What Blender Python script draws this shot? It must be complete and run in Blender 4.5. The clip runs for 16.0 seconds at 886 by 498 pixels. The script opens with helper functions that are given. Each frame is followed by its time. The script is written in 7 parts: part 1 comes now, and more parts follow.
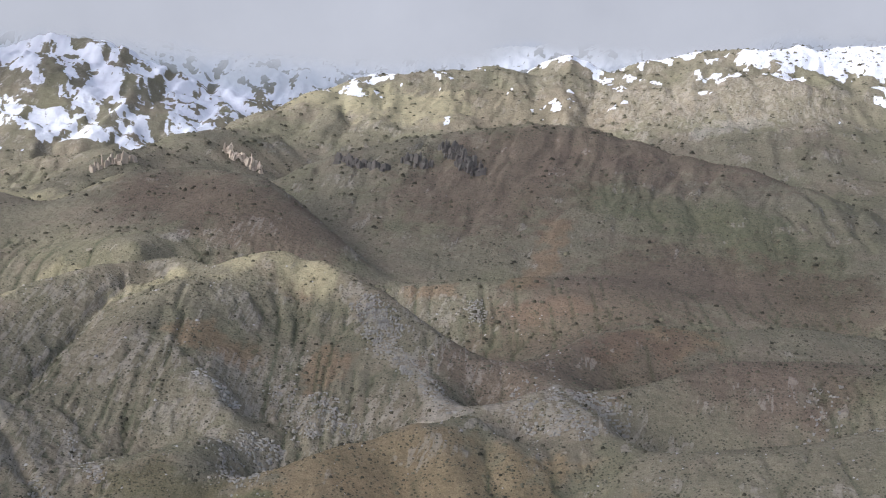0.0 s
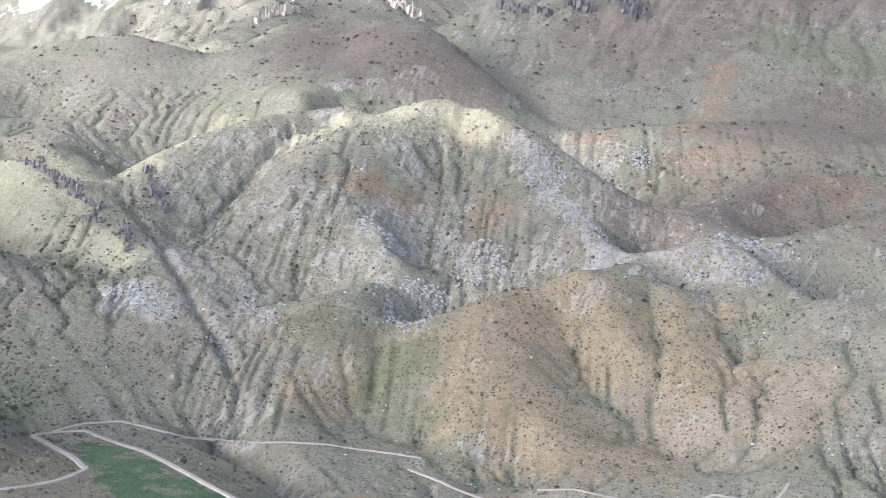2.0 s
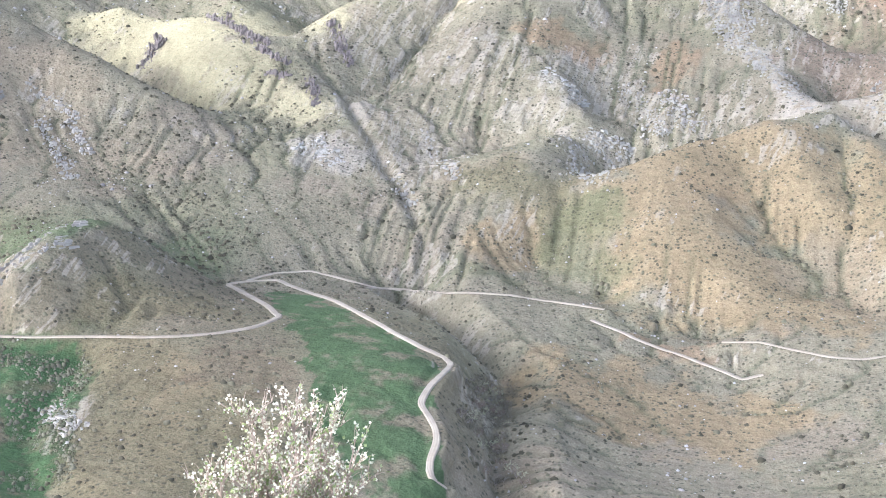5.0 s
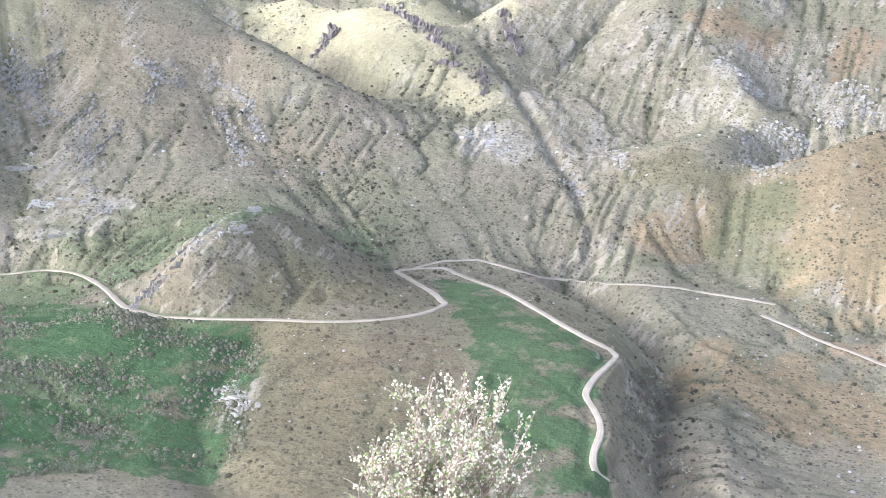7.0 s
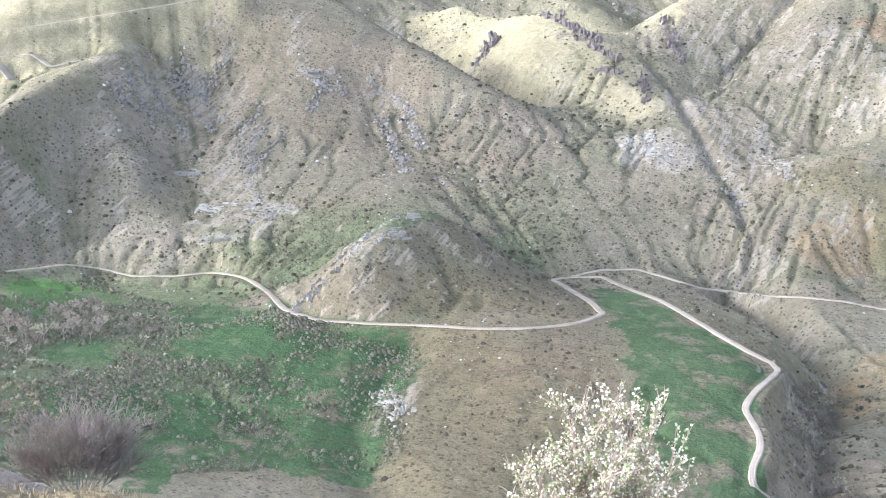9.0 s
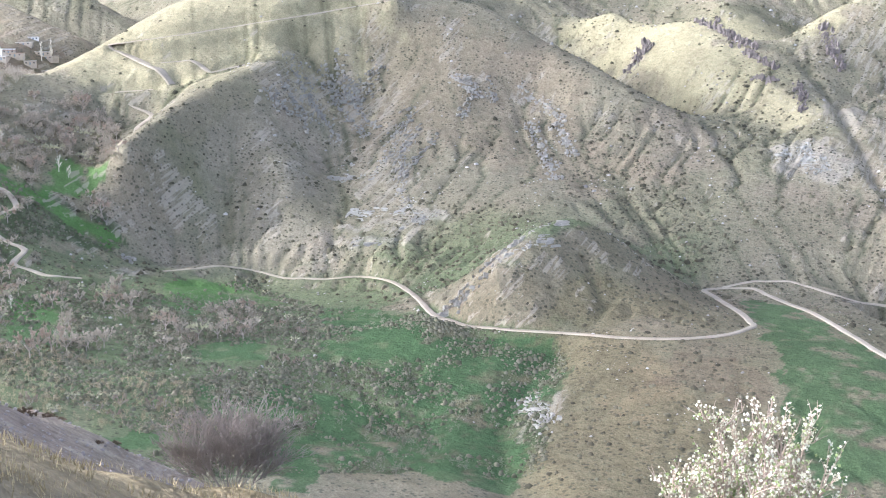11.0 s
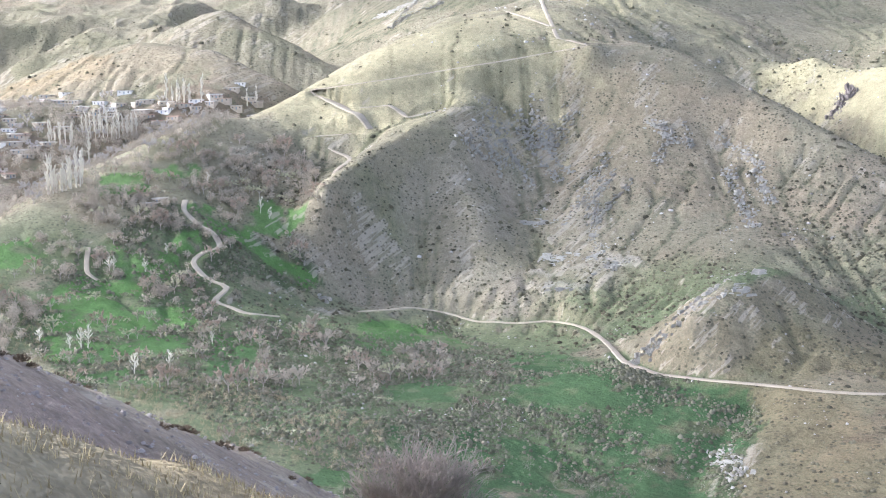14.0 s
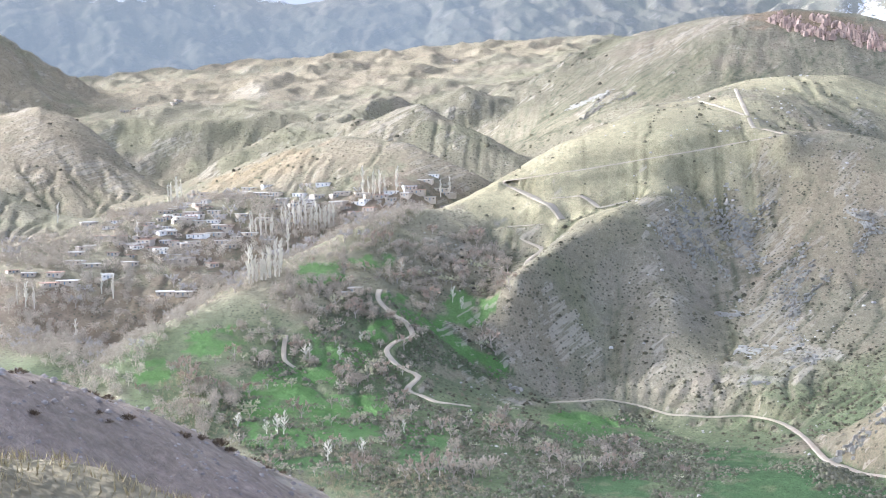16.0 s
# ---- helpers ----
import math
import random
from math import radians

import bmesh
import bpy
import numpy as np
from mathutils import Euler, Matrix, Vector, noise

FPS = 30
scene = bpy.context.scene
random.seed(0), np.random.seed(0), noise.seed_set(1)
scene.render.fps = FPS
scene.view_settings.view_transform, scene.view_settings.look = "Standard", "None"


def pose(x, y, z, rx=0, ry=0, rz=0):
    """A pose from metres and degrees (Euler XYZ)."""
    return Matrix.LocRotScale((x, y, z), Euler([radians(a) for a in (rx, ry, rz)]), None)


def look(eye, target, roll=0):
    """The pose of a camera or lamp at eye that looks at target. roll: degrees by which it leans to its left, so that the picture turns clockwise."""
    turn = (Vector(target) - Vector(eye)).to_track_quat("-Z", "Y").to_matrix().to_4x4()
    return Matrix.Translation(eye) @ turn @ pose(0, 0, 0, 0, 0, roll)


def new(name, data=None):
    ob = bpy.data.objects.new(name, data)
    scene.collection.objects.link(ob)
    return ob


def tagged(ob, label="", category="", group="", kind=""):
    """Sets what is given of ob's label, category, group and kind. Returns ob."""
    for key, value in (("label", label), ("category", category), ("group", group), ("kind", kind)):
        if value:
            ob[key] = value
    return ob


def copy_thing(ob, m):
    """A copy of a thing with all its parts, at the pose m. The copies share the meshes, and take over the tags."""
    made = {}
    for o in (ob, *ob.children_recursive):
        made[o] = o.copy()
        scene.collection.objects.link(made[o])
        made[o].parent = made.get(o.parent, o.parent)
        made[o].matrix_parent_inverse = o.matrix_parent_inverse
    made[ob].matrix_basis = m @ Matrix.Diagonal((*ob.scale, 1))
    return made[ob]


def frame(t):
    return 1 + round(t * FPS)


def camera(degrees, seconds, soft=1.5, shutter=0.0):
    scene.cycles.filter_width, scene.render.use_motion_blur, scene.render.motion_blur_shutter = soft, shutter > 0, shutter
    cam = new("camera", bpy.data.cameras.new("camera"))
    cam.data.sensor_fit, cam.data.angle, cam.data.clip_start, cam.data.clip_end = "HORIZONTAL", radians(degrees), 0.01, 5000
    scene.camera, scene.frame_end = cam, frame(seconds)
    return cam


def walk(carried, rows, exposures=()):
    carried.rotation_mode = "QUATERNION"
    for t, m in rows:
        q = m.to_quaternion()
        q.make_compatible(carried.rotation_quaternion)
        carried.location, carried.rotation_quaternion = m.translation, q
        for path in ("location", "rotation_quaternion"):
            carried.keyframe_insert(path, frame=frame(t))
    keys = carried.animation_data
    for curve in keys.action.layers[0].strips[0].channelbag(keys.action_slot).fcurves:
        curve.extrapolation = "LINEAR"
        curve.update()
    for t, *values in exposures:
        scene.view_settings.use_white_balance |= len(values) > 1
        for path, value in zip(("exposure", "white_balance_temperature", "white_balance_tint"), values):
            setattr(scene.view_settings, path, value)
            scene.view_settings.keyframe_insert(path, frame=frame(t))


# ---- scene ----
cam = camera(36.261, 16.0, soft=1.1)
EYE = 1.6
TURNS = [  # seconds, yaw to the left, pitch up, lean to the right: a hand-held pan from one spot on the hillside
    (0, 0.000, 5.000, 0.000),
    (0.5, 1.376, 3.730, 0.104),
    (1, 3.692, 1.690, 0.234),
    (1.5, 5.272, -0.075, -0.062),
    (2, 6.894, -1.436, 0.248),
    (2.5, 7.970, -2.492, 0.204),
    (3, 9.687, -3.934, 0.436),
    (3.5, 10.834, -5.089, 0.576),
    (4, 11.884, -6.235, 0.833),
    (6.5, 19.703, -8.285, 0.994),
    (7, 21.703, -7.914, 1.021),
    (7.5, 23.768, -7.507, 1.078),
    (8, 25.244, -7.349, 1.036),
    (8.5, 26.970, -7.378, 1.066),
    (9, 28.420, -7.464, 1.087),
    (11.5, 36.311, -6.819, 0.911),
    (12, 37.786, -6.481, 0.891),
    (12.5, 39.343, -5.947, 0.631),
    (13, 40.761, -5.717, 0.734),
    (13.5, 41.741, -5.318, 0.562),
    (14, 42.942, -5.066, 0.681),
    (14.5, 44.885, -4.185, 0.942),
    (15, 46.952, -3.017, 0.921),
    (15.5, 48.814, -1.844, 0.866),
    (16, 51.038, -1.145, 0.815),
]
EXPOSURES = [(0.0, 0.64, 5700, 15.5), (1.0, 1.04, 5500, 16), (2.0, 1.80, 5250, 16), (3.5, 2.14, 5350, 15.5), (7.0, 2.32, 5450, 15), (9.0, 2.30, 5450, 15), (12.5, 2.18, 5550, 15), (16.0, 2.18, 5450, 14.5)]
walk(cam, [(t, pose(0, 0, EYE) @ pose(0, 0, 0, 90 + pitch, lean, yaw)) for t, yaw, pitch, lean in TURNS], EXPOSURES)
# ---- sky and sun ----
SUN_BEARING, SUN_HEIGHT = 123.0, 28.0  # degrees to the left of north, degrees up
world = bpy.data.worlds.new("sky")
scene.world = world
world.use_nodes = True
wn, wl = world.node_tree.nodes, world.node_tree.links
sky = wn.new("ShaderNodeTexSky")
sky.sky_type = "NISHITA"
sky.sun_disc = False
sky.sun_elevation = radians(SUN_HEIGHT)
sky.sun_rotation = radians(-SUN_BEARING)
sky.air_density, sky.dust_density, sky.ozone_density = 0.65, 4.0, 0.6
grey = wn.new("ShaderNodeHueSaturation")
grey.inputs["Saturation"].default_value = 0.5
wl.new(sky.outputs["Color"], grey.inputs["Color"])
wl.new(grey.outputs["Color"], wn["Background"].inputs["Color"])
wn["Background"].inputs["Strength"].default_value = 0.15
sun = new("sun", bpy.data.lights.new("sun", "SUN"))
sun.data.energy, sun.data.angle, sun.data.color = 1.4, radians(2.0), (1.0, 0.93, 0.8)
_b, _e = radians(SUN_BEARING), radians(SUN_HEIGHT)
TO_SUN = Vector((-math.sin(_b) * math.cos(_e), math.cos(_b) * math.cos(_e), math.sin(_e)))
sun.matrix_world = look(TO_SUN * 3000, (0, 0, 0))
# ---- materials ----
def material(name, colour, rough=0.9, vary=0.25, scale=1.0, bump=0.3, second=None, coords="Object"):
    """A matt surface with variation at two scales and a fine relief; scale is the size in metres of the larger mottling."""
    m = bpy.data.materials.new(name)
    m.use_nodes = True
    n, l = m.node_tree.nodes, m.node_tree.links
    b = n["Principled BSDF"]
    b.inputs["Roughness"].default_value = rough
    b.inputs["Specular IOR Level"].default_value = 0.2
    tc = n.new("ShaderNodeTexCoord")
    big, fine = n.new("ShaderNodeTexNoise"), n.new("ShaderNodeTexNoise")
    big.inputs["Scale"].default_value, fine.inputs["Scale"].default_value = 1 / scale, 9 / scale
    fine.inputs["Detail"].default_value = 6
    for t in (big, fine):
        l.new(tc.outputs[coords], t.inputs["Vector"])
    mix = n.new("ShaderNodeMix")
    mix.data_type = "RGBA"
    c2 = second or tuple(min(1, c * (1 + vary)) for c in colour)
    mix.inputs["A"].default_value = (*[c * (1 - vary) for c in colour], 1)
    mix.inputs["B"].default_value = (*c2, 1)
    add = n.new("ShaderNodeMath")
    add.operation = "MULTIPLY_ADD"
    add.inputs[1].default_value = 0.6
    l.new(fine.outputs["Fac"], add.inputs[0])
    l.new(big.outputs["Fac"], add.inputs[2])
    ramp = n.new("ShaderNodeMapRange")
    ramp.inputs["From Min"].default_value, ramp.inputs["From Max"].default_value = 0.5, 1.1
    l.new(add.outputs[0], ramp.inputs["Value"])
    rnd = n.new("ShaderNodeObjectInfo")
    shift = n.new("ShaderNodeMath")
    shift.operation = "MULTIPLY_ADD"
    shift.inputs[1].default_value = 0.35
    l.new(rnd.outputs["Random"], shift.inputs[0])
    l.new(ramp.outputs["Result"], shift.inputs[2])
    l.new(shift.outputs[0], mix.inputs["Factor"])
    l.new(mix.outputs["Result"], b.inputs["Base Color"])
    if bump:
        bp = n.new("ShaderNodeBump")
        bp.inputs["Strength"].default_value, bp.inputs["Distance"].default_value = bump, 0.05 * scale
        l.new(fine.outputs["Fac"], bp.inputs["Height"])
        l.new(bp.outputs["Normal"], b.inputs["Normal"])
    return m


def ground_material():
    """The hillsides: the soil's own colour from the vertices, with mottling, grit, tufts and relief at sizes from half a metre to forty."""
    m = bpy.data.materials.new("hillside")
    m.use_nodes = True
    n, l = m.node_tree.nodes, m.node_tree.links
    b = n["Principled BSDF"]
    b.inputs["Roughness"].default_value = 0.95
    b.inputs["Specular IOR Level"].default_value = 0.1
    tc = n.new("ShaderNodeTexCoord")
    soil, kind = n.new("ShaderNodeVertexColor"), n.new("ShaderNodeVertexColor")
    soil.layer_name, kind.layer_name = "soil", "kind"
    parts = n.new("ShaderNodeSeparateColor")
    l.new(kind.outputs["Color"], parts.inputs["Color"])

    def tex(scale, detail=5, rough=0.6, stretch=None):
        t = n.new("ShaderNodeTexNoise")
        t.inputs["Scale"].default_value, t.inputs["Detail"].default_value, t.inputs["Roughness"].default_value = scale, detail, rough
        l.new(tc.outputs["Object"], t.inputs["Vector"])
        return t

    def remap(sock, a, b_, c, d):
        r = n.new("ShaderNodeMapRange")
        for k, v in zip(("From Min", "From Max", "To Min", "To Max"), (a, b_, c, d)):
            r.inputs[k].default_value = v
        l.new(sock, r.inputs["Value"])
        return r.outputs["Result"]

    def times(x, y):
        t = n.new("ShaderNodeMath")
        t.operation = "MULTIPLY"
        for k, v in enumerate((x, y)):
            if isinstance(v, (int, float)):
                t.inputs[k].default_value = v
            else:
                l.new(v, t.inputs[k])
        return t.outputs[0]

    def scaled(col, fac):
        t = n.new("ShaderNodeVectorMath")
        t.operation = "SCALE"
        l.new(col, t.inputs[0])
        l.new(fac, t.inputs["Scale"])
        return t.outputs[0]

    coarse, middle, fine = tex(0.03, 6), tex(0.17, 6, 0.65), tex(1.1, 5, 0.7)
    value = times(times(remap(coarse.outputs["Fac"], 0.3, 0.7, 0.88, 1.12), remap(middle.outputs["Fac"], 0.3, 0.7, 0.84, 1.16)),
                  remap(fine.outputs["Fac"], 0.3, 0.7, 0.7, 1.3))
    col = scaled(soil.outputs["Color"], value)
    # beds of paler rock that break through where the ground is rocky
    turn = n.new("ShaderNodeMapping")
    turn.vector_type = "TEXTURE"
    turn.inputs["Rotation"].default_value, turn.inputs["Scale"].default_value = (0, 0.77, -2.62), (24, 45, 3.2)
    l.new(tc.outputs["Object"], turn.inputs["Vector"])
    beds = tex(1.0, 7, 0.62)
    l.new(turn.outputs["Vector"], beds.inputs["Vector"])
    bare = n.new("ShaderNodeMath")
    bare.operation = "MULTIPLY_ADD"
    bare.inputs[1].default_value = 0.9
    l.new(tex(0.09, 7, 0.7).outputs["Fac"], bare.inputs[0])
    l.new(parts.outputs["Red"], bare.inputs[2])
    bed = times(remap(bare.outputs[0], 0.78, 0.9, 0, 1), remap(beds.outputs["Fac"], 0.50, 0.56, 0, 1))
    stone = n.new("ShaderNodeMix")
    stone.data_type = "RGBA"
    stone.inputs["B"].default_value = (0.39, 0.35, 0.28, 1)
    l.new(times(bed, 0.55), stone.inputs["Factor"])
    l.new(col, stone.inputs["A"])
    col = stone.outputs["Result"]
    # low grey-green tufts in a loose scatter
    v = n.new("ShaderNodeTexVoronoi")
    v.inputs["Scale"].default_value = 0.34
    l.new(tc.outputs["Object"], v.inputs["Vector"])
    tuft = times(remap(v.outputs["Distance"], 0.2, 0.36, 1, 0), remap(tex(0.06).outputs["Fac"], 0.40, 0.52, 0, 0.85))
    tuft = times(tuft, parts.outputs["Green"])
    mix = n.new("ShaderNodeMix")
    mix.data_type = "RGBA"
    mix.inputs["B"].default_value = (0.075, 0.075, 0.05, 1)
    l.new(tuft, mix.inputs["Factor"])
    l.new(col, mix.inputs["A"])
    # snow lies in ragged patches, with rock showing through
    cover = n.new("ShaderNodeMath")
    cover.operation = "MULTIPLY_ADD"
    cover.inputs[1].default_value = 1.6
    l.new(tex(0.06, 9, 0.72).outputs["Fac"], cover.inputs[0])
    l.new(parts.outputs["Blue"], cover.inputs[2])
    white = n.new("ShaderNodeMix")
    white.data_type = "RGBA"
    white.inputs["B"].default_value = (0.78, 0.80, 0.84, 1)
    l.new(remap(cover.outputs[0], 1.26, 1.38, 0, 1), white.inputs["Factor"])
    l.new(mix.outputs["Result"], white.inputs["A"])
    l.new(white.outputs["Result"], b.inputs["Base Color"])
    # relief: strong on bare rock, slight on soil
    rocky = n.new("ShaderNodeTexNoise")
    rocky.noise_type = "RIDGED_MULTIFRACTAL"
    rocky.inputs["Scale"].default_value, rocky.inputs["Detail"].default_value = 0.12, 6
    l.new(tc.outputs["Object"], rocky.inputs["Vector"])
    h1 = times(rocky.outputs["Fac"], remap(parts.outputs["Red"], 0, 1, 0.08, 1.0))
    h2 = n.new("ShaderNodeMath")
    h2.operation = "MULTIPLY_ADD"
    h2.inputs[1].default_value = 0.9
    l.new(middle.outputs["Fac"], h2.inputs[0])
    l.new(h1, h2.inputs[2])
    creased = n.new("ShaderNodeTexNoise")
    creased.noise_type = "RIDGED_MULTIFRACTAL"
    creased.inputs["Scale"].default_value, creased.inputs["Detail"].default_value = 0.028, 8
    l.new(tc.outputs["Object"], creased.inputs["Vector"])
    h3 = n.new("ShaderNodeMath")
    h3.operation = "MULTIPLY_ADD"
    h3.inputs[1].default_value = 0.55
    l.new(creased.outputs["Fac"], h3.inputs[0])
    l.new(h2.outputs[0], h3.inputs[2])
    bp = n.new("ShaderNodeBump")
    bp.inputs["Strength"].default_value, bp.inputs["Distance"].default_value = 0.8, 3.0
    l.new(h3.outputs[0], bp.inputs["Height"])
    l.new(bp.outputs["Normal"], b.inputs["Normal"])
    return m


HILLSIDE = ground_material()
EARTH_ROAD = material("earth_road", (0.36, 0.315, 0.245), 0.95, 0.18, 6.0, 0.2)
RIDGES = {  # slope, rounding, run of the foot, depth and spacing of its gullies, spine
    'snow_range': (0.62, 48, 1200, 39.2, 168, [(-2417, 2880, 597.1), (-1900, 3291, 705.9), (-1529, 3435, 814.5), (-1259, 3458, 891.9), (-1136, 3416, 892.5), (-981, 3422, 915.7), (-895, 3487, 872.5), (-732, 3566, 855.4), (-512, 3644, 851.2), (-257, 3671, 837.7), (-0, 3720, 874.1), (393, 3739, 897.4), (646, 3663, 874.1), (992, 3461, 899.2), (1432, 3216, 846.7), (2211, 2635, 795.8)]),
    'snow_spur': (0.6, 32, 2000, 28, 104, [(-981, 3422, 909), (-813, 3260, 728.1), (-665, 3130, 600.5), (-588, 3023, 500.5)]),
    'snow_spur_b': (0.6, 32, 2000, 28, 104, [(-1097, 3260, 783.1), (-1094, 3007, 600.5), (-1037, 2773, 449.3)]),
    'massif': (0.62, 32, 720, 13, 74, [(-290, 2262, 428.3), (-222, 2350, 477.5), (-149, 2435, 520.2), (-87, 2478, 542.3), (-4, 2480, 542.3), (79, 2519, 560.3), (167, 2514, 546.4), (249, 2588, 597.1), (303, 2582, 568.5), (423, 2525, 573.8), (497, 2511, 587.9), (580, 2493, 587.9), (710, 2543, 601.4), (846, 2543, 600.7), (1157, 2373, 572.4), (1543, 1839, 489.9)]),
    'shaded_ridge': (0.55, 30, 500, 9, 44, [(-115, 1897, 311.3), (-44, 1929, 332.4), (38, 1955, 345), (130, 1966, 357.9), (203, 1949, 348.3), (263, 1912, 323.6), (327, 1862, 295.3), (386, 1809, 271.7), (452, 1742, 235.8)]),
    'massif_cliff_spur': (0.8, 32, 1760, 19.6, 60, [(489, 2472, 564.9), (519, 2343, 476.8), (561, 2169, 372.4), (573, 1999, 279.1), (573, 1874, 193.8)]),
    'massif_spur_b': (0.62, 32, 1200, 16.8, 64, [(-21, 2440, 520.2), (16, 2280, 428.3), (92, 2118, 360.2), (174, 1992, 311.2), (262, 1862, 262.5), (306, 1733, 199), (327, 1607, 139.3)]),
    'massif_spur_c': (0.6, 32, 1200, 16.8, 60, [(-147, 2396, 494.2), (-169, 2194, 365.8), (-105, 1997, 275.6), (-0, 1840, 224.3), (45, 1719, 170.2), (70, 1598, 124.7)]),
    'red_rock_ridge': (0.55, 28, 400, 5, 52, [(-1346, 1301, 212), (-1270, 1340, 242), (-1130, 1350, 255), (-1027, 1309, 244.4), (-999, 1350, 249.7), (-956, 1401, 243), (-911, 1459, 221.9), (-853, 1539, 214.6), (-789, 1618, 216.2), (-715, 1652, 213.1), (-653, 1720, 234), (-578, 1747, 230.8), (-499, 1812, 252.4), (-448, 1867, 295.4), (-386, 2003, 346.6), (-285, 2222, 412.7)]),
    'small_dark_hill': (0.55, 24, 1200, 8.4, 48, [(-831, 2166, 294.7), (-728, 2203, 315.3), (-640, 2188, 342.3), (-546, 2173, 352.4)]),
    'plateau_edge': (0.24, 60, 720, 5, 90, [(-2663, 865, 217), (-2493, 1089, 234.8), (-2373, 1246, 292.7), (-2292, 1388, 311.7), (-2203, 1526, 321.2), (-2135, 1686, 335.6), (-2058, 1840, 350.3), (-1942, 2018, 365.3), (-1693, 2330, 385.9)]),
    'badland_spur_a': (0.45, 20, 960, 8.8, 36, [(-2217, 1280, 261.6), (-2029, 1125, 180.1), (-1845, 960, 107)]),
    'badland_spur_b': (0.45, 20, 960, 8.8, 36, [(-2097, 1468, 270.7), (-1923, 1297, 196.4), (-1754, 1118, 132.5)]),
    'far_range': (0.5, 64, 1040, 25.2, 152, [(-3624, -639, 650.5), (-3624, 639, 624), (-3436, 1319, 597.6), (-3392, 1426, 617.4), (-3324, 1578, 624), (-3266, 1781, 624.1), (-3175, 1938, 604.1), (-3084, 2080, 604.1), (-2935, 2220, 597.6), (-2735, 2462, 637.2), (-2612, 2705, 637.6), (-2417, 2880, 610.6)]),
    'west_hill_far': (0.6, 32, 560, 14, 56, [(-2285, 403, 410.7), (-2244, 729, 366.9), (-2241, 860, 304.8), (-2214, 926, 253.9), (-2184, 995, 203.1), (-2125, 1027, 150.1)]),
    'near_shoulder': (0.75, 2, 600, 0.3, 6, [(-20, -34.6, 7.2), (-20.7, -7.5, 2.4), (-16, 0, 0.3), (-16.4, 4.4, -0.8), (-16.8, 6.5, -1.4), (-16.9, 8.6, -2.2), (-17.6, 11.4, -3.4), (-18.7, 15.1, -5), (-19.4, 18.8, -6.4), (-21.6, 24.9, -9.8), (-24.6, 36.5, -18.9)]),
    'near_scree': (0.7, 4, 600, 0.8, 14, [(-65.8, -23.9, 11.4), (-65.7, 5.8, 1), (-65.7, 17.6, -2.4), (-66.4, 25.1, -5.4), (-69.5, 30.7, -7.6), (-74.6, 38.7, -11.3), (-77.8, 45.3, -14.4), (-81.4, 52.8, -18), (-85.1, 63.2, -22.7), (-88.9, 73, -28.1), (-91.9, 83.3, -33.7), (-97.3, 100.7, -43.9), (-104.7, 134, -67.1)]),
    'camera_hill': (0.42, 3, 900, 0.2, 9, [(-0, -400, 101.3), (-0, -120, 22.8), (-2.6, -29.9, 1.1), (-0, 0.3, -0.1)]),
}
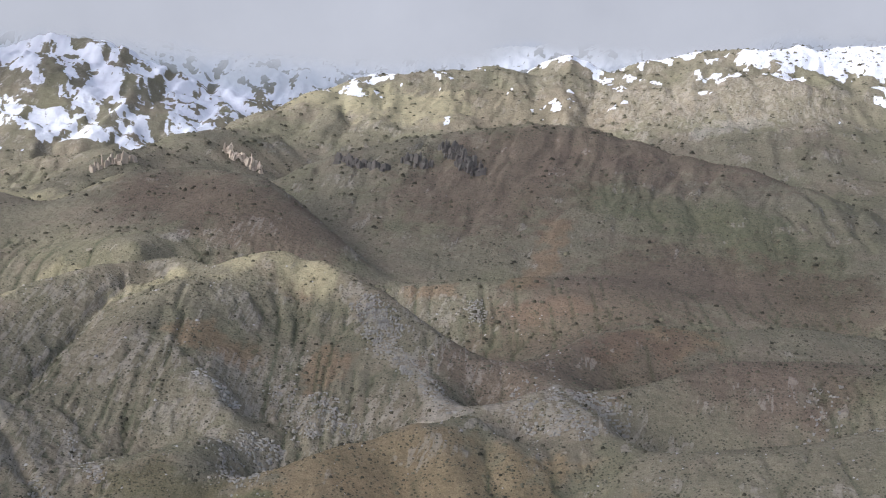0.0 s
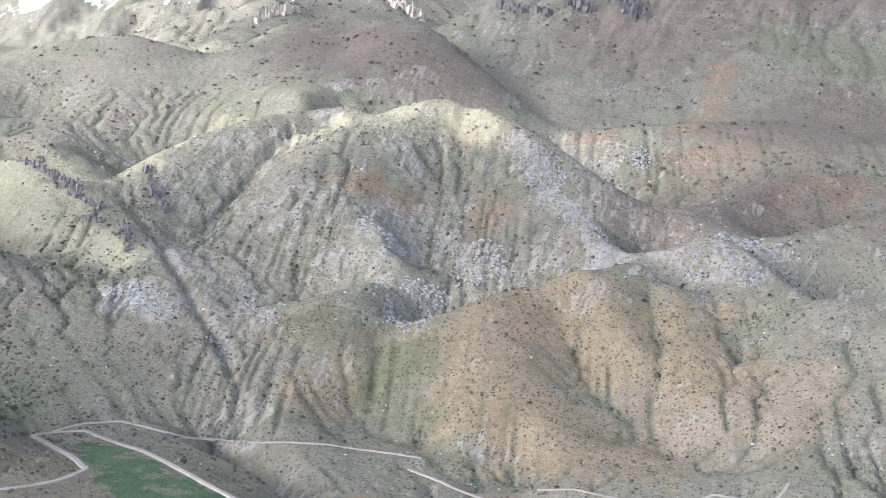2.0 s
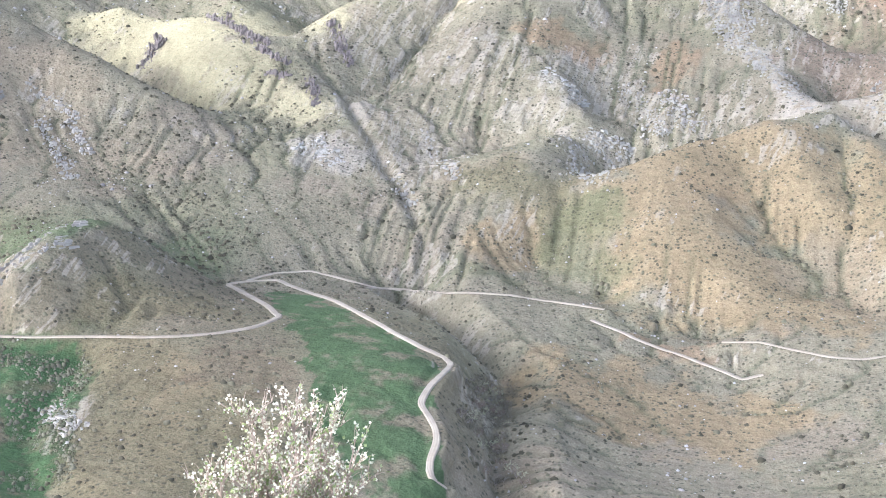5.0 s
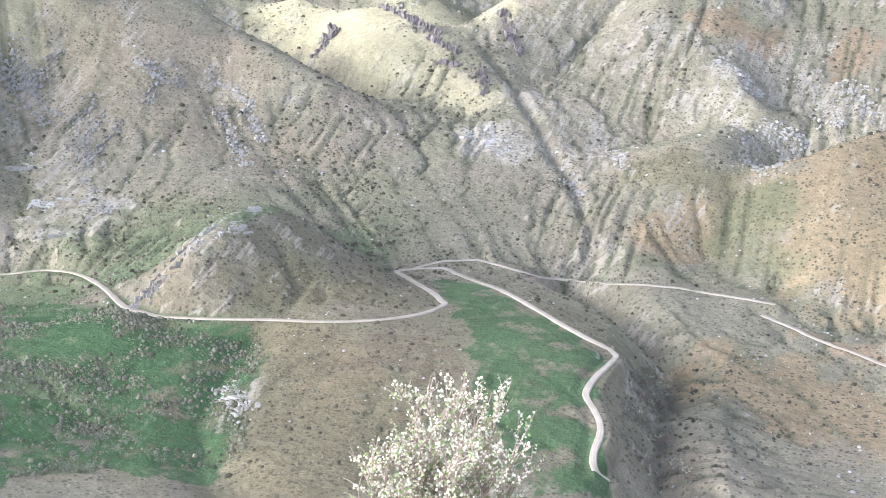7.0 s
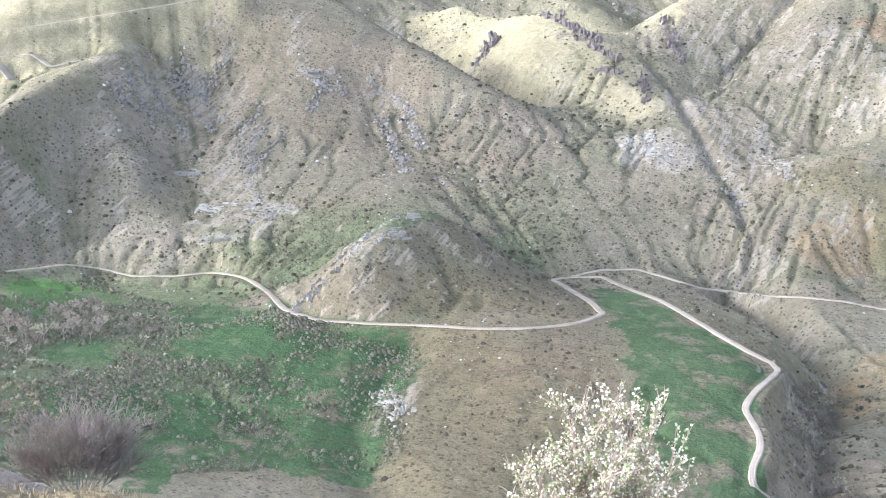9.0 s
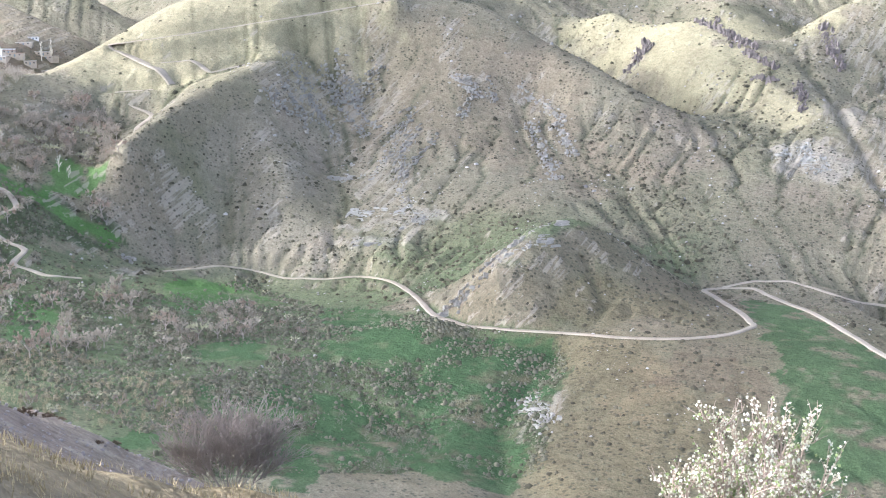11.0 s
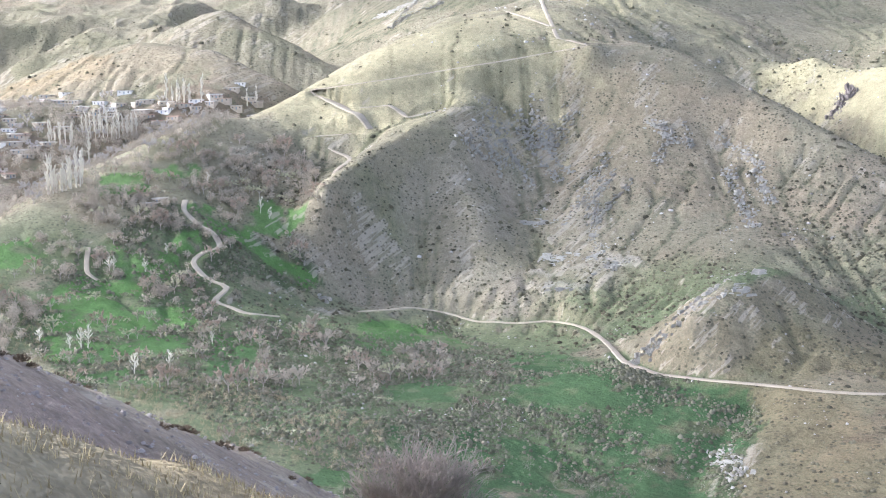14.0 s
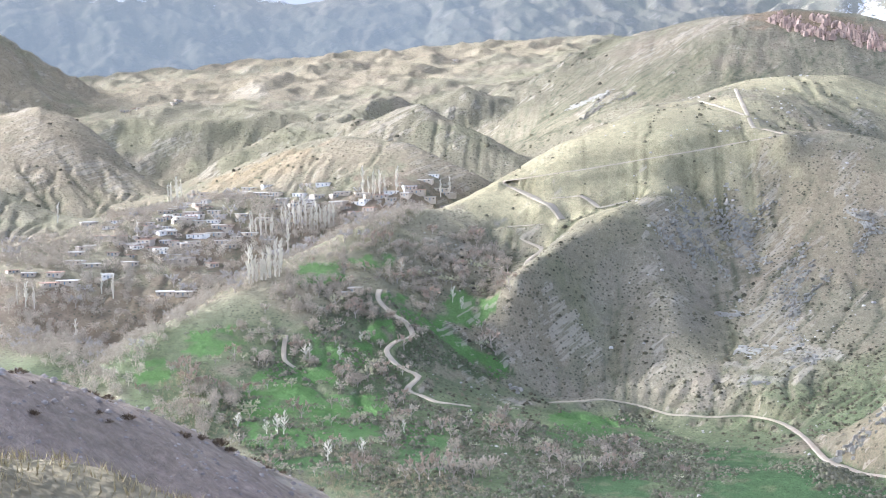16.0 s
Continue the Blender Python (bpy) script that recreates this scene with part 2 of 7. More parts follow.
RELIEF = {  # crests, ribs and beds between which the hillsides are slung
    'far_a': [(-1474, 847, 86), (-1513, 938, 113.9), (-1523, 1015, 129.5), (-1545, 1106, 165.4), (-1541, 1162, 175.5)],
    'far_a_back': [(-1578, 907, 41), (-1615, 1001, 68.9), (-1623, 1081, 84.5), (-1643, 1176, 120.4), (-1637, 1235, 130.5)],
    'far_b': [(-1794, 884, 152.8), (-1821, 962, 182.6), (-1776, 1004, 172.6), (-1717, 1026, 156.8), (-1674, 1057, 150.9)],
    'far_b_back': [(-1884, 929, 112.8), (-1910, 1009, 142.6), (-1863, 1053, 132.6), (-1803, 1077, 116.8), (-1759, 1111, 110.9)],
    'far_c': [(-1940, 1139, 222.5), (-1944, 1229, 251.1), (-1892, 1308, 241.2), (-1864, 1431, 269.8), (-1776, 1461, 248.7)],
    'far_c_back': [(-2035, 1195, 187.5), (-2037, 1288, 216.1), (-1982, 1371, 206.2), (-1951, 1498, 234.8), (-1861, 1531, 213.7)],
    'far_d': [(-1747, 1165, 185.8), (-1732, 1240, 205.5), (-1705, 1309, 220.1), (-1661, 1365, 219.2)],
    'far_d_back': [(-1830, 1221, 150.8), (-1813, 1298, 170.5), (-1785, 1370, 185.1), (-1738, 1429, 184.2)],
    'far_e': [(-2154, 939, 202.3), (-2169, 1028, 231.4), (-2144, 1123, 248.8), (-2046, 1157, 227.5)],
    'far_e_back': [(-2246, 979, 162.3), (-2259, 1071, 191.4), (-2232, 1169, 208.8), (-2133, 1206, 187.5)],
    'west_arris': [(-690, 876, 61.3), (-694, 808, 28.9), (-689, 738, 9.5), (-683, 674, -9.8), (-677, 630, -22.1), (-666, 605, -32.2)],
    'east_arris': [(-690, 876, 61.3), (-689, 921, 70.7), (-655, 945, 71.4), (-612, 950, 60.4), (-572, 945, 41.8), (-516, 937, 16.7), (-472, 927, -3.3), (-433, 913, -20)],
    'east_arris_back': [(-603, 997, 3.8), (-545, 990, -21.3), (-499, 980, -41.3), (-458, 967, -58)],
    'hill_brow': [(-817, 659, 11.8), (-834, 732, 35.7), (-846, 794, 56.4), (-850, 861, 78), (-853, 900, 94.7), (-849, 972, 107.6), (-840, 1044, 129.2), (-816, 1100, 137.2), (-784, 1148, 139.1)],
    'hill_brow_back': [(-872, 703, -18.2), (-887, 779, 5.7), (-897, 842, 26.4), (-900, 911, 48), (-901, 951, 64.7), (-895, 1024, 77.6), (-884, 1098, 99.2), (-858, 1157, 107.2), (-824, 1205, 109.1)],
    'face_rib': [(-704, 819, 18.3), (-659, 798, -16.8), (-611, 772, -44.9), (-553, 748, -70), (-508, 718, -86.8)],
    'middle_rib': [(-677, 873, 44.9), (-620, 848, 3.6), (-554, 820, -33.9), (-486, 787, -62.9), (-432, 755, -77.4)],
    'scree_rib_a': [(-673, 663, -32.8), (-670, 633, -50.4), (-649, 609, -81.6), (-623, 588, -108.9)],
    'scree_rib_b': [(-648, 715, -34.7), (-616, 690, -56.4), (-584, 659, -86.7), (-548, 634, -112.9)],
    'scree_gully': [(-670, 699, -30.3), (-657, 679, -48.9), (-633, 647, -80.5), (-600, 617, -107.1)],
    'bowl_gully': [(-624, 749, -52), (-581, 703, -79.2), (-537, 671, -96.6), (-491, 652, -109.3)],
    'bowl': [(-478, 657, -107.3), (-481, 691, -99.1), (-476, 716, -88.7), (-459, 730, -83.7)],
    'flank': [(-539, 890, -10.7), (-463, 841, -53.8), (-393, 788, -82.1), (-344, 750, -100.8)],
    'flank_b': [(-469, 894, -19.5), (-405, 854, -53.3), (-344, 810, -82), (-305, 777, -101.4)],
    'left_face': [(-690, 601, -49), (-676, 579, -61.9), (-650, 548, -83.2), (-613, 522, -100.5)],
    'knoll_west': [(-350, 629, -71.9), (-356, 603, -76.5), (-361, 567, -92.1), (-371, 540, -105.6), (-375, 531, -112.7)],
    'knoll_east': [(-350, 629, -71.9), (-337, 642, -83.2), (-325, 659, -96.6), (-320, 684, -108.5), (-318, 703, -115.7)],
    'knoll_east_back': [(-379, 682, -79.9), (-365, 695, -91.2), (-352, 713, -104.6)],
    'knoll_nose': [(-350, 629, -71.9), (-338, 610, -87.9), (-323, 585, -104.1), (-314, 567, -117.6)],
    'knoll_back': [(-386, 666, -81.2), (-414, 661, -97.4), (-430, 639, -111.6), (-445, 616, -112.3)],
    'stream': [(-214, 766, -110.2), (-223, 802, -101.5), (-248, 850, -80.6), (-276, 893, -62.1), (-291, 920, -48.2), (-316, 954, -31.5), (-340, 1004, -13.8)],
    'sunny_spur': [(-572, 1089, 61.8), (-541, 1088, 49.3), (-483, 1098, 49.3), (-439, 1063, 32.1), (-396, 1015, 8.3), (-361, 981, -11.3), (-319, 937, -34.5)],
    'sunny_spur_back': [(-593, 1129, 47.8), (-561, 1128, 35.3), (-502, 1139, 35.3), (-456, 1105, 18.1)],
    'sunny_face': [(-585, 1059, 37.5), (-530, 1038, 21.2), (-470, 1000, -3.1), (-421, 978, -14.6), (-350, 937, -37)],
    'mid_far_crest': [(-387, 1125, 53.4), (-354, 1178, 78.3), (-313, 1220, 95.4), (-268, 1257, 103.1), (-238, 1268, 106)],
    'mid_far_crest_back': [(-416, 1210, 13.4), (-379, 1264, 38.3), (-335, 1308, 55.4), (-287, 1345, 63.1), (-254, 1356, 66)],
    'mid_crest': [(-226, 1204, 80.9), (-207, 1217, 89.9), (-188, 1226, 101.2), (-163, 1234, 108), (-142, 1237, 109.6), (-110, 1225, 100.7), (-78, 1207, 86.4), (-52, 1189, 70.1), (-22, 1160, 44.1), (21, 1110, 14.6), (51, 1079, -3.7), (75, 1047, -15.6)],
    'mid_crest_back': [(-241, 1283, 35.9), (-221, 1296, 44.9), (-200, 1305, 56.2), (-174, 1314, 63), (-152, 1316, 64.6), (-117, 1305, 55.7), (-83, 1287, 41.4), (-55, 1269, 25.1), (-23, 1240, -0.9), (22, 1190, -30.4), (55, 1159, -48.7), (81, 1127, -60.6)],
    'mid_saddle': [(-253, 1236, 88.3), (-285, 1212, 77.6), (-298, 1162, 52.3), (-309, 1102, 19.2), (-314, 1033, -10.6)],
    'mid_shoulder': [(-207, 1213, 88.5), (-229, 1168, 74.6), (-246, 1129, 53.1), (-223, 1087, 28.1), (-194, 1057, 9.5), (-164, 1017, -12.3), (-151, 988, -32.7)],
    'mid_shoulder_b': [(-246, 1129, 53.1), (-265, 1088, 28.2), (-266, 1036, -3.9), (-255, 977, -36.9), (-245, 923, -62.3)],
    'mid_gully': [(-128, 1198, 71), (-136, 1142, 34.1), (-147, 1082, 0.6), (-150, 1034, -25.5), (-152, 994, -43.4), (-177, 946, -48.6)],
    'mid_rib': [(-125, 1224, 92.9), (-99, 1156, 44.2), (-98, 1091, 5.2), (-87, 1021, -33.6), (-76, 982, -52.7)],
    'east_rib': [(-77, 1188, 70.1), (-49, 1114, 23.9), (-20, 1065, -3.7), (10, 1000, -30.3)],
    'orange_knob': [(-230, 855, -83.1), (-216, 889, -61.7), (-194, 910, -53.3), (-173, 924, -48.2), (-159, 937, -47.6)],
    'orange_knob_back': [(-226, 928, -68.7), (-202, 949, -60.3), (-181, 963, -55.2), (-166, 976, -54.6)],
    'ochre_crest': [(-114, 873, -64.3), (-89, 888, -56), (-64, 903, -47.4), (-35, 911, -41), (-22, 920, -34.9), (3, 930, -34.6), (22, 940, -29.6)],
    'ochre_crest_back': [(-120, 922, -94.3), (-94, 937, -86), (-68, 953, -77.4), (-37, 961, -71), (-23, 970, -64.9)],
    'ochre_east': [(22, 940, -29.6), (43, 924, -44.6), (74, 892, -68.4), (96, 863, -88.8)],
    'ochre_east_back': [(22, 965, -45.6), (45, 949, -60.6), (76, 917, -84.4), (98, 888, -104.8)],
    'ochre_west': [(-114, 873, -64.3), (-141, 855, -78.7), (-172, 825, -94.8), (-194, 797, -107.3), (-209, 767, -118.7)],
    'ochre_west_back': [(-117, 896, -73.3), (-144, 878, -87.7), (-177, 849, -103.8)],
    'ochre_edge': [(-114, 873, -64.3), (-111, 835, -88), (-94, 802, -108.3), (-71, 767, -132.4), (-44, 744, -148.4)],
    'ochre_rib_a': [(-71, 897, -49.8), (-64, 848, -78.2), (-44, 799, -107), (-23, 765, -131)],
    'ochre_gully_a': [(-42, 914, -49.9), (-19, 862, -86.3), (-4, 822, -109.6), (9, 785, -133.9)],
    'ochre_rib_b': [(3, 928, -35.3), (6, 880, -62.4), (20, 845, -84.2), (6, 810, -107.8), (15, 775, -128.7)],
    'ochre_gully_b': [(28, 915, -53.6), (33, 871, -79.6), (26, 835, -103.9), (34, 779, -135.6)],
    'ochre_rib_c': [(42, 899, -56.3), (50, 842, -90.5), (63, 787, -116.8), (69, 752, -136.1)],
    'ochre_hollow': [(-156, 815, -118), (-124, 790, -127.5), (-102, 778, -135.1)],
    'grey_spur': [(18, 985, -29.8), (39, 994, -23.9), (80, 1002, -14.8), (116, 958, -34.5), (131, 926, -50.3)],
    'grey_spur_back': [(19, 1035, -57.8), (41, 1044, -51.9), (84, 1052, -42.8), (122, 1008, -62.5), (138, 975, -78.3)],
    'east_gully': [(101, 862, -87.6), (108, 893, -65.1)],
    'east_crest': [(107, 861, -75.5), (121, 872, -69.3), (145, 886, -54.1), (178, 887, -52.4), (226, 887, -49.4), (263, 887, -42.1), (289, 889, -36.8)],
    'east_crest_back': [(114, 921, -105.5), (129, 931, -99.3), (155, 945, -84.1), (190, 946, -82.4), (241, 945, -79.4), (280, 944, -72.1), (308, 946, -66.8)],
    'rim': [(-37, 1399, 83.5), (9, 1410, 90), (93, 1417, 95.2), (187, 1418, 90.5)],
    'rust_roll': [(73, 1128, 6.5), (130, 1173, 31.1), (183, 1196, 39.1), (239, 1206, 31.9), (314, 1220, 37.3), (400, 1237, 27.5)],
    'rust_roll_back': [(78, 1197, -0.5), (138, 1242, 24.1), (193, 1265, 32.1), (253, 1275, 24.9), (331, 1288, 30.3), (422, 1304, 20.5)],
    'rust_roll_b': [(135, 1031, -19.5), (184, 1064, -2.6), (233, 1085, 6.3), (289, 1092, 6.3), (353, 1094, 1.8)],
    'rust_roll_b_back': [(142, 1081, -27.5), (193, 1113, -10.6), (244, 1134, -1.7), (302, 1141, -1.7), (369, 1142, -6.2)],
    'dome_crest': [(-707, 1634, 211.4), (-630, 1622, 224.5), (-582, 1629, 227.1), (-528, 1616, 210.8), (-477, 1590, 193.4), (-450, 1618, 206.9), (-409, 1650, 234.9), (-357, 1672, 248), (-315, 1681, 252.3), (-256, 1670, 239.5), (-196, 1638, 213.6), (-149, 1583, 172.8), (-112, 1536, 141.7), (-77, 1478, 111.5), (-60, 1439, 90.5)],
    'dome_crest_back': [(-767, 1771, 116.4), (-684, 1762, 129.5), (-633, 1770, 132.1), (-574, 1759, 115.8), (-520, 1734, 98.4), (-491, 1763, 111.9), (-445, 1796, 139.9), (-388, 1819, 153), (-343, 1828, 157.3), (-279, 1819, 144.5), (-213, 1787, 118.6), (-163, 1732, 77.8), (-123, 1686, 46.7), (-85, 1628, 16.5), (-66, 1589, -4.5)],
    'dome_front': [(-315, 1681, 252.3), (-319, 1558, 191.4), (-309, 1447, 147.4), (-309, 1365, 124.8)],
    'dome_gully': [(-477, 1590, 193.4), (-443, 1475, 144.9), (-392, 1365, 110.8)],
    'dome_left': [(-615, 1622, 224.4), (-565, 1454, 150.1), (-527, 1297, 89.5), (-507, 1197, 67.3)],
    'badland_crest': [(-1231, 668, 40.3), (-1195, 700, 59.5), (-1150, 726, 76.1), (-1119, 746, 85), (-1099, 766, 88.3), (-1065, 789, 81.4), (-1025, 800, 73), (-974, 799, 55.7), (-934, 800, 42.7)],
    'badland_crest_back': [(-1283, 696, 26.3), (-1247, 730, 45.5), (-1201, 758, 62.1), (-1169, 779, 71), (-1149, 800, 74.3), (-1113, 824, 67.4), (-1072, 836, 59), (-1020, 837, 41.7), (-980, 839, 28.7)],
    'badland_foot': [(-1132, 638, 35.8), (-1079, 650, 35.4), (-1018, 672, 33.8), (-965, 696, 32.9), (-923, 719, 31.3)],
    'dark_hill': [(-1204, 861, 108.3), (-1198, 903, 124.9), (-1188, 932, 131.7), (-1144, 939, 111.4), (-1078, 939, 89.1), (-1018, 932, 62.5)],
    'dark_hill_back': [(-1293, 925, 63.3), (-1285, 969, 79.9), (-1275, 1000, 86.7), (-1229, 1009, 66.4), (-1161, 1012, 44.1), (-1099, 1006, 17.5)],
    'pale_hill': [(-1333, 1023, 137.4), (-1338, 1081, 155.8), (-1330, 1122, 170.1), (-1282, 1146, 153), (-1208, 1154, 116.3)],
    'pale_hill_back': [(-1436, 1102, 97.4), (-1439, 1163, 115.8), (-1430, 1205, 130.1), (-1379, 1233, 113), (-1302, 1243, 76.3)],
    'red_foot': [(-1262, 1226, 140.4), (-1193, 1239, 171.5), (-1102, 1242, 177.2), (-1008, 1243, 171.7)],
    'west_mid': [(-1588, 607, 137.2), (-1545, 659, 128.2), (-1505, 677, 118.8), (-1446, 684, 90.1), (-1370, 681, 58.1), (-1315, 680, 41)],
    'west_mid_back': [(-1700, 650, 87.2), (-1656, 706, 78.2), (-1614, 726, 68.8), (-1555, 735, 40.1), (-1478, 734, 8.1), (-1421, 735, -9)],
    'west_low': [(-1205, 459, 37.1), (-1185, 483, 23.8), (-1158, 497, 12.1), (-1130, 511, 7.6)],
    'west_low_back': [(-1261, 481, 17.1), (-1241, 505, 3.8), (-1213, 521, -7.9), (-1184, 536, -12.4)],
    'terrace_spur': [(-624, 271, -101.2), (-654, 301, -89.4), (-704, 345, -69.7), (-750, 429, -43.7), (-774, 497, -24.1), (-795, 567, -3.5), (-820, 627, 12.4)],
}
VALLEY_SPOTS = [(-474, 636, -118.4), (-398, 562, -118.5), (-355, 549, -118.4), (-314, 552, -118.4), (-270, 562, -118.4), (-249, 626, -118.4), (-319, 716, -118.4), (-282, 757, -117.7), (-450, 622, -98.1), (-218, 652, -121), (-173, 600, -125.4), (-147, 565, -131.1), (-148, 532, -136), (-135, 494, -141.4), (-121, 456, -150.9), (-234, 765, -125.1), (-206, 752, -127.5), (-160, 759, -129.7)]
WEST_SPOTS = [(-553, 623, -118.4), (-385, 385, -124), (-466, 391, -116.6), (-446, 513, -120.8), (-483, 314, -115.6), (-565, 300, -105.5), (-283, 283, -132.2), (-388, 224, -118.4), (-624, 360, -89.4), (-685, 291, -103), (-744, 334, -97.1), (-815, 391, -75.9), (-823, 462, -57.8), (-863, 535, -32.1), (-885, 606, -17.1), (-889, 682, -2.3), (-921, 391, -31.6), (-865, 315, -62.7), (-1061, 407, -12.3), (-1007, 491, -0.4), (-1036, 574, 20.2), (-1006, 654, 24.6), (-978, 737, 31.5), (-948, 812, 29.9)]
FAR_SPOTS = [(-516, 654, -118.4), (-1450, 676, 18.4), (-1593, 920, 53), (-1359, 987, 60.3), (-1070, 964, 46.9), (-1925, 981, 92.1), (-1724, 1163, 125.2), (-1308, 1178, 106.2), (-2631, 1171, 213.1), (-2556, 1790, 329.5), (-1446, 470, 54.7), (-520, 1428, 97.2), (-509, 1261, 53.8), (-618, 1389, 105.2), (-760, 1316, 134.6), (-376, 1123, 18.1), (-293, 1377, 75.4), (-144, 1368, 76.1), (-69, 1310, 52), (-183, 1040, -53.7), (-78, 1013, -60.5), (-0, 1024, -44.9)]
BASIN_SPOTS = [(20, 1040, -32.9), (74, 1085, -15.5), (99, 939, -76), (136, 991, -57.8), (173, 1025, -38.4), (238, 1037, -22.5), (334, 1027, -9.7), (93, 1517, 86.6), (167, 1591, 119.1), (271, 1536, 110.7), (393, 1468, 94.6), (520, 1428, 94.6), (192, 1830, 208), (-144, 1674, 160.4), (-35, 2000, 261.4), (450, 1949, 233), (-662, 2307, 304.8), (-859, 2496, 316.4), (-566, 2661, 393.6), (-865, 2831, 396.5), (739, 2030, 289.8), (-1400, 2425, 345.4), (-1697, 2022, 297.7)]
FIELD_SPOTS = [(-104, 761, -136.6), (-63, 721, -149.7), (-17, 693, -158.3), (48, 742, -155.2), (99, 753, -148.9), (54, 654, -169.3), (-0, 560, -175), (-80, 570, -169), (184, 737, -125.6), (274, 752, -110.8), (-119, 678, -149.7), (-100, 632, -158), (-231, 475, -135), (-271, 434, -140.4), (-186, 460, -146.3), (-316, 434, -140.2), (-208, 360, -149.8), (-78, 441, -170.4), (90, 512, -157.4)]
GULLIES = {  # depth, half width, bed
    'stream_bed': (5, 9, [(-214, 766, -110.2), (-223, 802, -101.5), (-248, 850, -80.6), (-276, 893, -62.1), (-291, 920, -48.2), (-316, 954, -31.5), (-340, 1004, -13.8), (-314, 1033, -10.6), (-309, 1102, 19.2), (-298, 1162, 52.3), (-285, 1212, 77.6), (-253, 1236, 88.3)]),
    'gorge': (19.2, 27.2, [(-221, 761, -119.6), (-183, 713, -137.5), (-140, 657, -149.8), (-135, 609, -163.3), (-128, 562, -169), (-115, 515, -175.1), (-101, 437, -170.4)]),
    'ravine': (11.2, 32, [(-894, 674, 13.3), (-886, 589, -9.5), (-857, 515, -19.3), (-823, 462, -49.5), (-808, 387, -70.5), (-730, 328, -95.2), (-630, 255, -106.1)]),
    'wash': (4.8, 20.8, [(-310, 537, -121.2), (-301, 491, -131.4), (-292, 459, -140.1), (-269, 426, -148.6), (-231, 384, -152.7)]),
}
